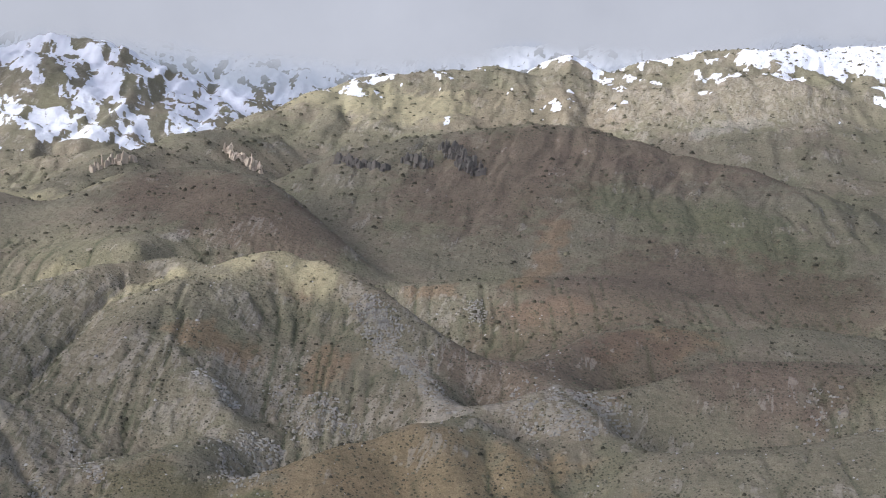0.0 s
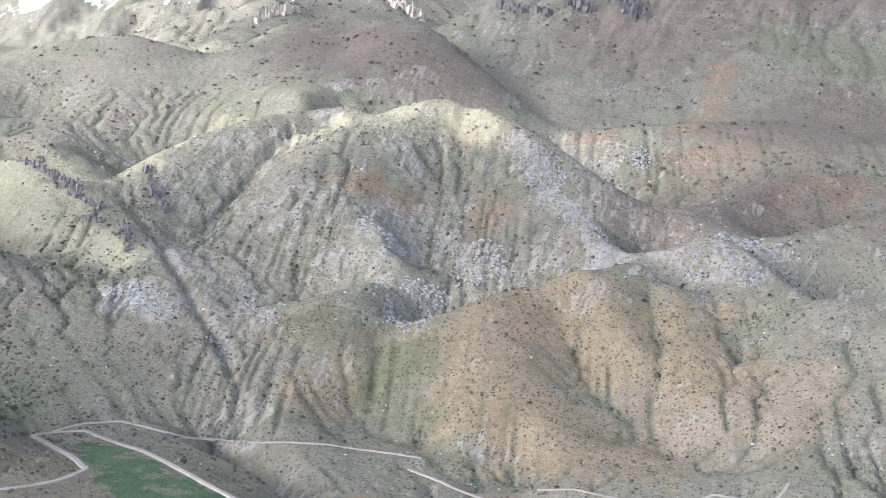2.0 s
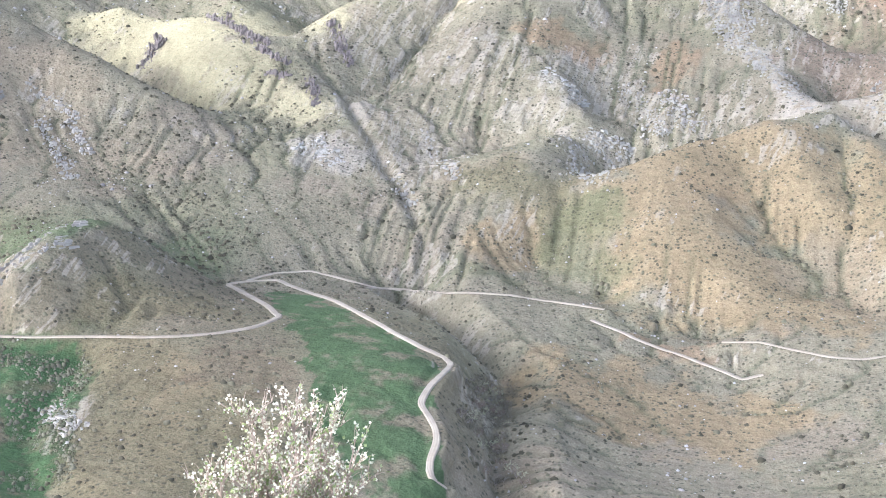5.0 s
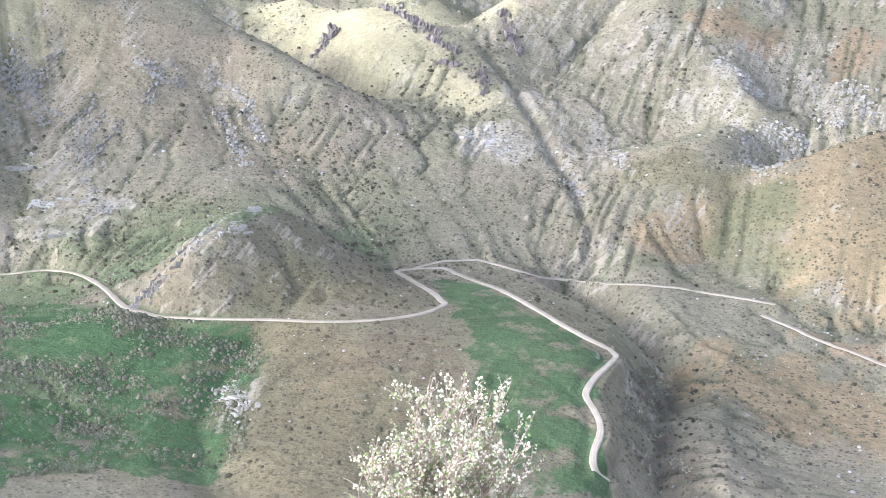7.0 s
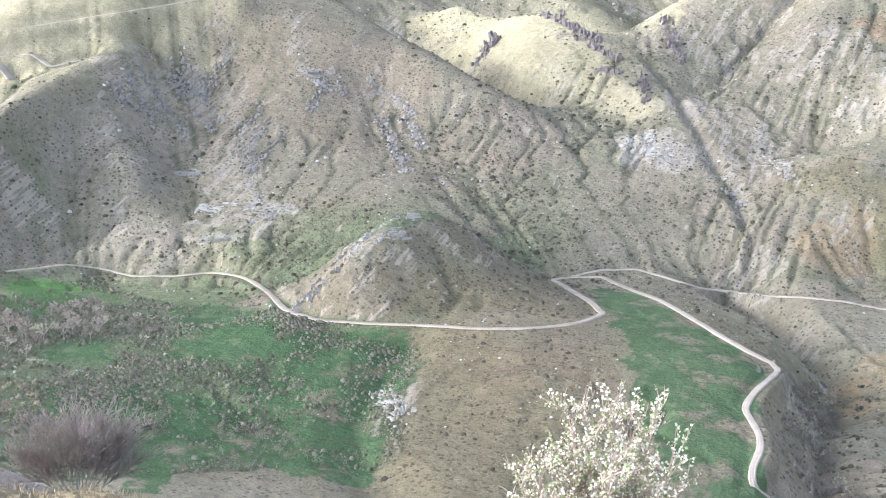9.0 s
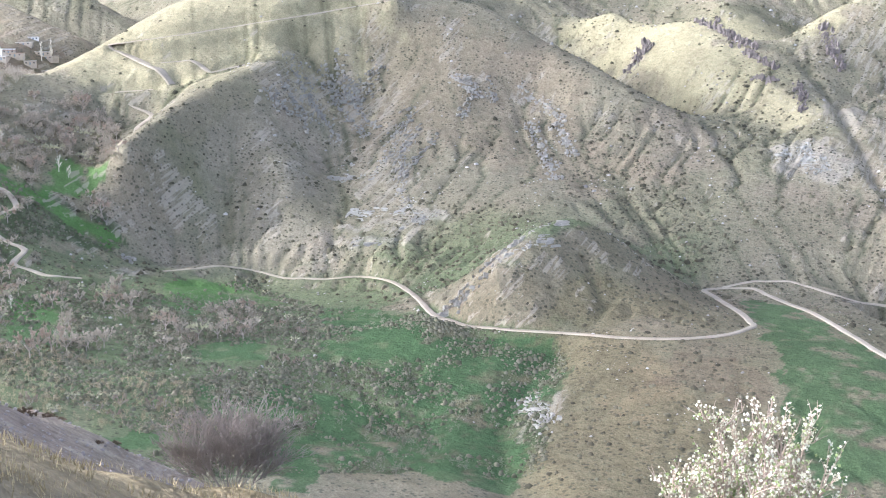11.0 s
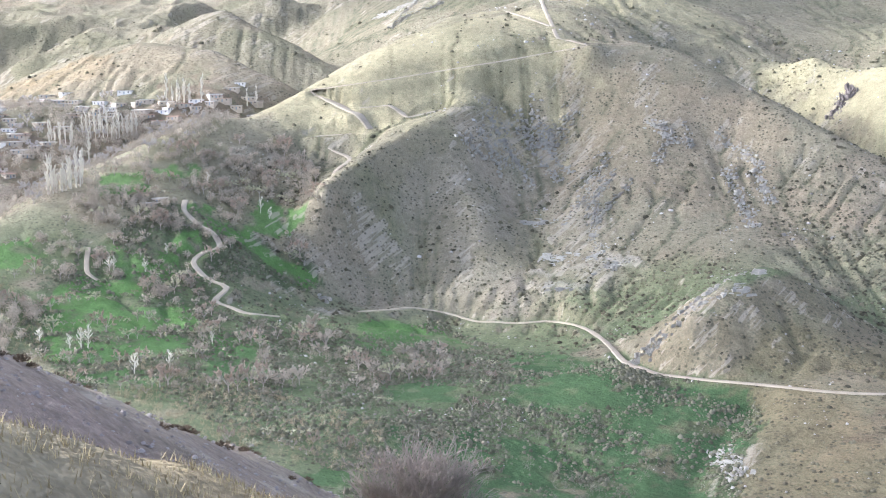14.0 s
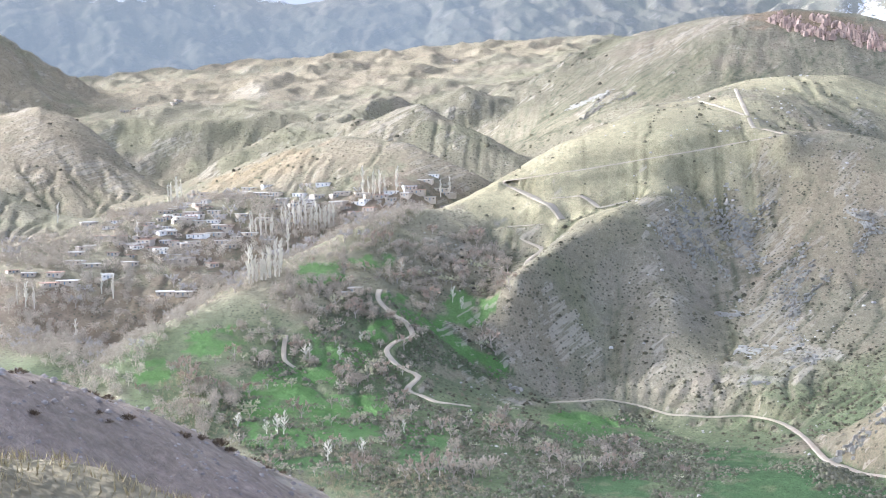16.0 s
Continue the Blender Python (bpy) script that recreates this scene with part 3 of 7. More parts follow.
ROADS = {  # half width, line
    'valley_road': (1.9, [(-592, 557, -108.1), (-591, 583, -109.6), (-589, 603, -110.2), (-577, 620, -114.2), (-567, 623, -116.4), (-553, 623, -117.9), (-541, 627, -117.7), (-530, 633, -118.1), (-520, 640, -117.2), (-513, 648, -117.2), (-487, 642, -117.4), (-446, 609, -117.4), (-393, 555, -116.7), (-379, 549, -117.3), (-367, 546, -118.6), (-354, 546, -118.4), (-341, 547, -118.5), (-328, 550, -118.5), (-314, 553, -118.5), (-300, 554, -118.3), (-287, 555, -118.3), (-278, 558, -118.3), (-270, 561, -118.3), (-257, 573, -118.6), (-247, 589, -118.4), (-245, 612, -118.2), (-250, 621, -118.3), (-263, 642, -118.3), (-284, 669, -118.3), (-302, 692, -118.3), (-312, 706, -118.3), (-305, 718, -118.4)]),
    'gorge_road': (1.65, [(-308, 715, -118.4), (-298, 722, -118.5), (-289, 723, -118.2), (-281, 719, -120.2), (-271, 712, -121.4), (-260, 700, -121.4), (-248, 686, -120.7), (-240, 680, -121.5), (-228, 665, -121.7), (-217, 650, -121.7), (-209, 642, -123.0), (-199, 631, -124.0), (-191, 622, -125.2), (-182, 610, -125.3), (-175, 604, -126.5), (-168, 598, -127.9), (-161, 595, -129.7), (-152, 588, -132.6), (-149, 560, -131.7), (-150, 551, -132.8), (-150, 541, -133.7), (-149, 527, -136.1), (-143, 517, -139.0), (-137, 505, -141.2), (-134, 494, -143.4), (-133, 481, -146.4), (-130, 472, -149.9), (-125, 474, -154.3)]),
    'upper_track': (1.3, [(-306, 719, -118.2), (-302, 729, -117.4), (-296, 739, -116.5), (-291, 746, -117.2), (-286, 752, -117.5), (-280, 755, -117.6), (-273, 755, -119.1), (-265, 753, -120.2), (-258, 752, -121.7), (-251, 751, -123.0), (-246, 756, -125.4), (-241, 763, -128.0), (-236, 768, -129.2), (-230, 772, -130.0), (-224, 776, -131.0)]),
    'ochre_track': (1.4, [(-243, 740, -124.2), (-241, 755, -127.0), (-237, 765, -128.9), (-232, 770, -130.2), (-226, 772, -130.8), (-218, 770, -130.6), (-208, 761, -129.3), (-200, 754, -128.6), (-193, 753, -128.2), (-186, 752, -127.8), (-179, 751, -127.6), (-172, 751, -127.8), (-166, 752, -128.3), (-159, 754, -128.9), (-153, 754, -129.7), (-147, 757, -131.2), (-140, 756, -131.9), (-133, 754, -132.1), (-126, 751, -132.4), (-119, 750, -132.9), (-111, 747, -133.5), (-103, 746, -134.3)]),
    'ochre_track_low': (1.5, [(-109, 736, -138.7), (-102, 733, -140.7), (-94, 729, -142.5), (-88, 725, -143.9), (-83, 720, -145.1), (-77, 718, -146.9), (-71, 715, -148.3), (-65, 712, -149.5), (-59, 712, -151.2), (-52, 708, -152.7), (-46, 704, -154.0), (-40, 701, -155.3), (-32, 694, -156.6), (-25, 689, -158.1), (-20, 691, -157.2), (-15, 693, -156.3)]),
    'east_track': (1.1, [(-37, 722, -146.0), (-30, 721, -145.6), (-24, 720, -145.2), (-17, 718, -144.6), (-11, 715, -145.2), (-5, 712, -145.8), (0, 710, -146.4), (6, 707, -146.8), (12, 702, -146.8), (17, 697, -146.6), (23, 696, -146.8), (29, 697, -147.2), (34, 698, -147.5), (40, 700, -146.9), (46, 702, -146.0), (54, 702, -142.7), (60, 701, -143.3), (65, 699, -143.6), (70, 697, -143.9), (77, 694, -143.6), (83, 693, -143.5), (89, 698, -139.5), (92, 704, -136.5)]),
    'terrace_road': (2, [(-582, 488, -102.5), (-584, 481, -101.2), (-585, 474, -99.8), (-590, 470, -99.0), (-602, 469, -96.5), (-611, 466, -93.6), (-619, 481, -88.2), (-629, 480, -85.3), (-637, 478, -81.8), (-649, 480, -75.1), (-655, 492, -70.5), (-656, 505, -68.0), (-668, 509, -60.1), (-678, 509, -57.1), (-686, 509, -53.8), (-699, 511, -47.3), (-707, 518, -42.0)]),
    'hill_road': (2.2, [(-694, 635, -33.3), (-717, 658, -27.2), (-727, 681, -19.7), (-744, 681, -13.9), (-757, 681, -9.1), (-768, 680, -4.1)]),
    'hill_road_up': (3.8, [(-736, 711, 1.7), (-751, 714, 12.6), (-765, 716, 16.5), (-779, 719, 20.6), (-794, 721, 25.0), (-807, 721, 29.3), (-813, 720, 33.2), (-804, 727, 34.4), (-794, 732, 35.6), (-786, 738, 36.9), (-779, 744, 38.0), (-773, 750, 39.2), (-767, 758, 40.5), (-762, 765, 41.7), (-758, 773, 43.2), (-752, 780, 44.5), (-748, 789, 46.0), (-742, 796, 47.4), (-736, 802, 48.8), (-728, 809, 50.2), (-722, 816, 51.8), (-717, 826, 53.4), (-712, 836, 55.1), (-709, 848, 57.1), (-704, 858, 59.0), (-697, 866, 60.8), (-689, 872, 62.3), (-681, 878, 63.7), (-672, 883, 65.0), (-663, 886, 66.3)]),
    'summit_track': (1.9, [(-665, 889, 67.3), (-680, 895, 70.2), (-692, 899, 72.9), (-703, 898, 75.4), (-731, 924, 90.5), (-757, 949, 103.7), (-794, 988, 119.2)]),
    'hill_track': (3, [(-765, 682, -2.9), (-758, 688, -2.4), (-751, 693, -2.0), (-744, 699, -1.5)]),
    'hill_track_b': (3, [(-762, 725, 18.4), (-757, 731, 18.9), (-752, 737, 19.4), (-744, 740, 19.8), (-735, 741, 15.2), (-723, 738, 10.7), (-721, 749, 12.5), (-718, 757, 14.3), (-714, 765, 16.0)]),
    'far_track': (2.2, [(-793, 938, 105.5), (-768, 928, 99.5), (-749, 923, 94.2), (-727, 918, 87.5)]),
    'terrace_track': (1.6, [(-686, 433, -65.0), (-671, 422, -71.7), (-660, 416, -77.1), (-653, 418, -80.6)]),
}
PATCHES = {  # soil: half width, line
    'pale_rock': [(9, [(-181, 1022), (-168, 1010)]),
        (9, [(-65, 1158), (-54, 1135)]),
        (6, [(-36, 1093), (-18, 1065)]),
        (8, [(-1, 1014), (12, 985)]),
        (5, [(87, 1047), (121, 1029)]),
        (24, [(423, 2148), (511, 2173)]),
        (10, [(-277, 1454), (-290, 1429)]),
        (7, [(-525, 659), (-518, 668)]),
        (8, [(-523, 710), (-509, 723)]),
        (8, [(-549, 681), (-534, 684)]),
        (5, [(-375, 580), (-348, 617)]),
        (14, [(-334, 900), (-304, 884)]),
        (5, [(-592, 531), (-594, 541)]),
        (24, [(-1901, 1137), (-1821, 1099)])],
    'grey_rock': [(22, [(-165, 1012), (-156, 1079), (-159, 1005)]),
        (22, [(-157, 961), (-128, 962), (-138, 931)]),
        (14, [(-67, 1165), (-51, 1118), (-27, 1075), (-1, 1023), (12, 995)]),
        (26, [(55, 987), (82, 993), (106, 936)]),
        (16, [(-333, 895), (-308, 883)]),
        (100, [(312, 2334), (440, 2276), (563, 2230)]),
        (24, [(-676, 766), (-663, 827), (-623, 808)]),
        (12, [(-677, 761), (-657, 766)]),
        (14, [(-671, 803), (-656, 826)]),
        (16, [(-589, 783), (-589, 797), (-561, 750)]),
        (14, [(-578, 754), (-516, 688)]),
        (12, [(-583, 867), (-557, 861)]),
        (10, [(-381, 567), (-349, 593), (-340, 589)]),
        (10, [(-676, 779), (-655, 786)])],
    'slate': [(45, [(-24, 1347), (21, 1103), (50, 1073)]),
        (28, [(-119, 1032), (-74, 1006), (-46, 1011)]),
        (30, [(-367, 1072), (-328, 1141), (-297, 1177)]),
        (40, [(-316, 1046), (-281, 1076), (-227, 1041)]),
        (50, [(-74, 2076), (39, 2016)]),
        (26, [(-228, 1452), (-188, 1477)]),
        (12, [(-335, 617), (-315, 642)]),
        (40, [(-333, 969), (-293, 952), (-251, 893)]),
        (26, [(-679, 777), (-659, 838), (-621, 823)]),
        (30, [(-1237, 1069), (-1157, 872)]),
        (60, [(-1049, 1284), (-1096, 1237)])],
    'rust': [(16, [(-206, 1099), (-173, 1097), (-161, 1081)]),
        (14, [(-91, 1095), (-97, 1072)]),
        (10, [(-185, 1110), (-221, 1098)]),
        (14, [(-67, 859), (-32, 864)]),
        (10, [(-84, 724), (-46, 709)]),
        (16, [(-26, 1389), (-2, 1391)]),
        (22, [(82, 1338), (127, 1347)]),
        (24, [(182, 1160), (220, 1186)]),
        (16, [(80, 1399), (139, 1608)]),
        (14, [(131, 1140), (195, 1185)]),
        (12, [(-124, 1209), (-122, 1189)]),
        (40, [(-984, 1308), (-908, 1330)])],
    'ochre': [(45, [(-98, 843), (-51, 891), (3, 874), (53, 830)]),
        (45, [(-81, 814), (-29, 783), (19, 770)]),
        (40, [(38, 878), (95, 795)]),
        (12, [(-187, 801), (-153, 831)]),
        (40, [(-93, 652), (-63, 639), (-23, 632)]),
        (24, [(-296, 532), (-257, 511), (-228, 474), (-222, 422)]),
        (9, [(-137, 661), (-126, 632)]),
        (26, [(-1141, 656), (-1094, 704)])],
    'tan': [(30, [(20, 798), (75, 767), (101, 794)]),
        (16, [(-229, 870), (-187, 891)]),
        (7, [(-136, 670), (-140, 660)]),
        (100, [(16, 2294), (210, 2300)]),
        (50, [(-295, 1974), (-206, 2000)]),
        (30, [(-154, 1212), (-114, 1219)]),
        (28, [(-682, 842), (-617, 878), (-525, 904)]),
        (40, [(-643, 814), (-542, 836), (-444, 822)]),
        (30, [(-627, 857), (-518, 874)]),
        (26, [(-545, 882), (-499, 853)]),
        (12, [(-751, 729), (-728, 754)]),
        (12, [(-101, 545), (-112, 533)]),
        (40, [(-1110, 650), (-1067, 711), (-1004, 757), (-951, 794)]),
        (70, [(-1394, 556), (-1304, 585)]),
        (160, [(-1995, 994), (-1882, 1189), (-1892, 1428)])],
    'olive': [(22, [(-199, 871), (-166, 858), (-134, 845)]),
        (18, [(-322, 580), (-299, 598), (-277, 602)]),
        (12, [(-728, 854), (-711, 884)]),
        (30, [(-320, 543), (-264, 473), (-234, 409)]),
        (30, [(-220, 489), (-204, 424)])],
    'dark_grass': [(20, [(-118, 838), (-130, 820), (-112, 794)]),
        (9, [(-206, 780), (-166, 785)]),
        (60, [(208, 1679), (348, 1610), (401, 1441)]),
        (24, [(-478, 715), (-437, 703), (-483, 672)]),
        (24, [(-653, 650), (-640, 626)]),
        (12, [(-506, 647), (-487, 654)])],
    'straw': [(22, [(-181, 1218), (-143, 1232), (-110, 1207)]),
        (14, [(-287, 1180), (-245, 1222)]),
        (16, [(-385, 1109), (-387, 1347)]),
        (38, [(-574, 1075), (-501, 1050), (-413, 989)]),
        (22, [(-488, 1054), (-470, 1197), (-388, 1120)]),
        (18, [(-436, 989), (-348, 961)]),
        (70, [(-221, 2326), (-23, 2294)]),
        (30, [(-555, 1725), (-415, 1634)]),
        (60, [(-810, 723), (-767, 776), (-713, 851)]),
        (60, [(-763, 740), (-763, 805), (-742, 906)]),
        (30, [(-798, 689), (-776, 729)]),
        (60, [(-777, 1048), (-724, 1115)]),
        (16, [(-717, 768), (-728, 712)])],
    'brown': [(90, [(117, 1305), (255, 1471), (388, 1398)]),
        (60, [(53, 1087), (172, 1126), (273, 1064)]),
        (120, [(47, 1694), (128, 1832), (396, 1826)]),
        (80, [(-320, 1574), (-177, 1480)]),
        (14, [(-253, 543), (-212, 517)]),
        (60, [(-870, 360), (-830, 391), (-845, 453)]),
        (60, [(-926, 522), (-928, 640), (-925, 697)])],
    'purple_scree': [(22, [(-608, 673), (-584, 635), (-557, 645)]),
        (26, [(-636, 621), (-614, 606), (-597, 572)]),
        (20, [(-634, 762), (-646, 662)]),
        (14, [(-352, 566), (-344, 595)]),
        (20, [(-610, 691), (-588, 633), (-554, 648)]),
        (22, [(-632, 582), (-605, 566), (-598, 602)]),
        (16, [(-655, 679), (-649, 741)]),
        (9, [(-303, 493), (-278, 473)])],
}
PATCHES['tan'] += [(140, [(-2261, 1304), (-2026, 1531), (-1929, 1728)]),
    (90, [(-2009, 788), (-1463, 624), (-1317, 610)])]
PATCHES['grey_rock'] += [(12, [(-670, 817), (-657, 836)]),
    (7, [(-293, 491), (-273, 467)]),
    (30, [(-1014, 777), (-947, 771)]),
    (22, [(-1063, 1060), (-1056, 1078)]),
    (24, [(-1447, 591), (-1360, 617), (-1301, 634)]),
    (20, [(-1876, 734), (-1353, 552)])]
PASTURES = [
    [(-554, 481), (-556, 533), (-574, 609), (-487, 581), (-419, 564), (-356, 544), (-313, 546), (-298, 526), (-286, 489), (-252, 426), (-297, 367), (-325, 309), (-370, 330), (-431, 337), (-489, 341), (-543, 392)],
    [(-666, 395), (-697, 462), (-710, 506), (-683, 541), (-646, 576), (-627, 559), (-637, 512), (-608, 455), (-565, 502), (-500, 570), (-387, 478), (-463, 347), (-522, 321), (-606, 340)],
]
FIELDS = [
    [(-623, 367), (-648, 389), (-655, 417), (-641, 439), (-625, 425), (-613, 395)],
    [(-599, 348), (-611, 364), (-607, 398), (-595, 437), (-585, 424), (-581, 389)],
    [(-644, 429), (-667, 449), (-671, 464), (-663, 475), (-650, 463), (-640, 445)],
    [(-505, 376), (-554, 417), (-569, 445), (-561, 460), (-523, 427), (-497, 392)],
    [(-521, 322), (-534, 334), (-531, 350), (-521, 365), (-510, 355), (-509, 339)],
    [(-665, 327), (-686, 339), (-694, 350), (-685, 354), (-670, 345), (-659, 333)],
    [(-684, 363), (-706, 379), (-709, 397), (-700, 413), (-683, 400), (-674, 381)],
]
FIELDS += [
    [(-738, 472), (-759, 490), (-760, 504), (-751, 517), (-738, 505), (-731, 488)],
    [(-684, 503), (-697, 515), (-710, 534), (-711, 547), (-695, 533), (-682, 515)],
    [(-747, 518), (-757, 530), (-752, 547), (-747, 570), (-741, 562), (-737, 542)],
    [(-676, 533), (-701, 559), (-707, 590), (-675, 595), (-670, 587), (-677, 570)],
    [(-290, 702), (-262, 698), (-211, 642), (-171, 595), (-153, 577), (-148, 533), (-143, 505), (-132, 485), (-126, 461), (-146, 442), (-164, 464), (-186, 504), (-213, 564), (-240, 608)],
    [(-577, 542), (-580, 571), (-565, 597), (-504, 572), (-511, 525), (-507, 497), (-533, 500)],
]
FIELDS += [
    [(-476, 567), (-468, 587), (-438, 572), (-427, 548), (-436, 527)],
    [(-486, 578), (-467, 581), (-420, 561), (-364, 520), (-346, 538), (-319, 546), (-301, 519), (-282, 471), (-306, 476), (-329, 467), (-364, 472), (-393, 464)],
    [(-367, 431), (-346, 444), (-321, 444), (-296, 458), (-270, 445), (-250, 405), (-269, 386), (-308, 397), (-328, 384)],
    [(-401, 392), (-385, 413), (-350, 401), (-353, 372), (-372, 368)],
    [(-336, 374), (-333, 393), (-288, 335), (-294, 326)],
    [(-365, 479), (-324, 508), (-311, 515), (-291, 465), (-321, 449), (-348, 448)],
    [(-530, 396), (-540, 435), (-501, 413), (-493, 380)],
]
FIELDS += [
    [(-617, 390), (-608, 419), (-588, 440), (-575, 425), (-582, 387), (-595, 377)],
    [(-582, 368), (-566, 396), (-547, 408), (-545, 375), (-561, 355)],
    [(-679, 446), (-673, 473), (-652, 477), (-636, 458), (-651, 434)],
    [(-700, 514), (-684, 541), (-643, 561), (-636, 544), (-672, 518)],
    [(-534, 337), (-532, 353), (-510, 347), (-516, 324)],
    [(-389, 391), (-381, 431), (-351, 403), (-358, 371)],
    [(-373, 313), (-364, 341), (-349, 328), (-355, 311)],
    [(-343, 388), (-335, 412), (-306, 394), (-305, 350)],
    [(-648, 385), (-660, 414), (-630, 433), (-616, 419), (-624, 366)],
]
FIELDS += [
    [(-616, 358), (-618, 395), (-605, 445), (-589, 437), (-599, 352)],
    [(-592, 347), (-579, 398), (-561, 413), (-549, 397), (-548, 343), (-564, 331)],
    [(-672, 442), (-674, 467), (-644, 467), (-632, 466), (-643, 442), (-656, 431)],
    [(-676, 483), (-675, 503), (-661, 500), (-653, 486), (-663, 477)],
    [(-758, 490), (-754, 520), (-731, 505), (-736, 481)],
    [(-703, 519), (-687, 534), (-670, 529), (-673, 514), (-688, 513)],
    [(-671, 532), (-649, 555), (-643, 573), (-632, 554), (-659, 530)],
    [(-712, 382), (-703, 402), (-691, 407), (-675, 390), (-688, 372)],
    [(-683, 337), (-680, 353), (-663, 347), (-655, 327)],
]
FIELDS += [
    [(-537, 402), (-538, 439), (-491, 406), (-490, 379), (-515, 382)],
    [(-537, 327), (-533, 359), (-512, 357), (-507, 329)],
    [(-468, 556), (-457, 574), (-436, 561), (-421, 534), (-440, 527)],
    [(-453, 441), (-444, 481), (-411, 449), (-429, 421)],
]
ZONES = {  # where trees stand
    'orchard': [
        [(-647, 323), (-694, 397), (-757, 485), (-768, 549), (-780, 640), (-749, 668), (-646, 576), (-666, 527), (-643, 499), (-608, 455), (-600, 398), (-589, 336), (-555, 296)],
        [(-586, 341), (-593, 444), (-572, 492), (-537, 520), (-504, 550), (-429, 457), (-449, 399), (-488, 346), (-519, 325)],
        [(-541, 486), (-562, 606), (-451, 576), (-387, 522), (-402, 480), (-457, 460)],
        [(-461, 430), (-432, 474), (-365, 479), (-310, 476), (-285, 455), (-284, 419), (-332, 411), (-372, 393), (-404, 376)],
        [(-372, 346), (-347, 397), (-304, 425), (-270, 434), (-252, 401), (-273, 355), (-306, 310), (-332, 307)],
    ],
    'hedge': [
        [(-329, 372), (-319, 416), (-293, 419), (-272, 434), (-269, 413), (-299, 382), (-313, 362)],
        [(-543, 379), (-523, 449), (-435, 475), (-457, 405), (-509, 362)],
        [(-554, 481), (-516, 520), (-434, 545), (-375, 505), (-432, 489), (-483, 463)],
        [(-459, 319), (-404, 361), (-359, 380), (-364, 341), (-414, 318)],
    ],
    'ravine_wood': [
        [(-1068, 407), (-1031, 447), (-1198, 625), (-1098, 631), (-1051, 651), (-965, 691), (-921, 731), (-920, 762), (-795, 620), (-768, 558), (-770, 530), (-764, 499), (-752, 460), (-747, 428), (-732, 400), (-704, 362), (-658, 320), (-653, 303), (-811, 307)],
    ],
    'gorge_wood': [
        [(-150, 607), (-150, 652), (-132, 636), (-121, 560), (-98, 503), (-114, 506), (-129, 528)],
        [(-147, 639), (-136, 670), (-130, 610), (-130, 566), (-134, 518)],
        [(-132, 534), (-139, 622), (-140, 662), (-135, 663), (-121, 566), (-120, 528), (-123, 503)],
        [(-244, 775), (-228, 807), (-210, 793), (-227, 778)],
    ],
}
ROWS = {  # trees that stand out singly
    'poplars': [(-954, 601),
        (-948, 601),
        (-946, 603),
        (-944, 606),
        (-945, 610),
        (-943, 613),
        (-942, 616),
        (-935, 615),
        (-933, 618),
        (-934, 622),
        (-935, 626),
        (-933, 629),
        (-931, 632),
        (-955, 571),
        (-948, 572),
        (-946, 575),
        (-946, 580),
        (-944, 583),
        (-763, 454),
        (-759, 455),
        (-758, 457),
        (-756, 460),
        (-755, 462),
        (-756, 466),
        (-754, 469),
        (-753, 471),
        (-951, 687),
        (-948, 691),
        (-943, 693),
        (-940, 697),
        (-1189, 619),
        (-1164, 610),
        (-1145, 606),
        (-956, 613),
        (-953, 617),
        (-948, 620),
        (-942, 621),
        (-939, 625),
        (-933, 628),
        (-929, 630),
        (-929, 635),
        (-960, 576),
        (-945, 585),
        (-1221, 638),
        (-1197, 632)],
    'pale_trees': [(-657, 428), (-659, 432), (-697, 571), (-689, 572), (-732, 555), (-572, 349), (-570, 354), (-569, 357), (-586, 341), (-526, 354), (-525, 373), (-551, 418), (-665, 473), (-650, 447)],
}
ROWS['poplars'] += [(-1185, 631),
    (-909, 577),
    (-761, 458),
    (-759, 461),
    (-759, 467),
    (-760, 472),
    (-760, 477),
    (-894, 351),
    (-887, 354),
    (-882, 358),
    (-885, 408),
    (-873, 411),
    (-820, 360),
    (-951, 691),
    (-945, 694),
    (-959, 686),
    (-919, 751),
    (-919, 741),
    (-1092, 465),
    (-963, 700),
    (-933, 703),
    (-941, 697),
    (-765, 455),
    (-987, 486)]
HOUSES = [(-921, 390), (-943, 415), (-932, 422), (-907, 423), (-858, 443), (-845, 451), (-1099, 635), (-1080, 639), (-1050, 639), (-1063, 634), (-1019, 524), (-1025, 535), (-1022, 544), (-1018, 552), (-998, 517), (-1003, 538), (-1008, 552), (-983, 488), (-956, 484), (-961, 472), (-975, 490), (-985, 513), (-1055, 584), (-1076, 604), (-958, 504), (-950, 510), (-963, 498), (-966, 527), (-964, 544), (-973, 556), (-993, 586), (-948, 554), (-900, 504), (-1015, 640), (-1013, 657), (-990, 635), (-991, 660), (-988, 649), (-962, 663), (-933, 675)]
OUTLYING_HOUSES = [(-938, 662), (-927, 748), (-923, 752), (-932, 696), (-925, 708), (-922, 718), (-915, 726), (-1049, 498), (-1006, 466), (-985, 441), (-935, 376), (-953, 371), (-909, 380), (-907, 393), (-927, 450), (-954, 450), (-1158, 632), (-1137, 632), (-1030, 632), (-978, 675), (-959, 686), (-714, 495), (-713, 503), (-1842, 908), (-1894, 955), (-1832, 887), (-1836, 960), (-1858, 996), (-1811, 962), (-1819, 906), (-1853, 904), (-1790, 945), (-1907, 1577)]
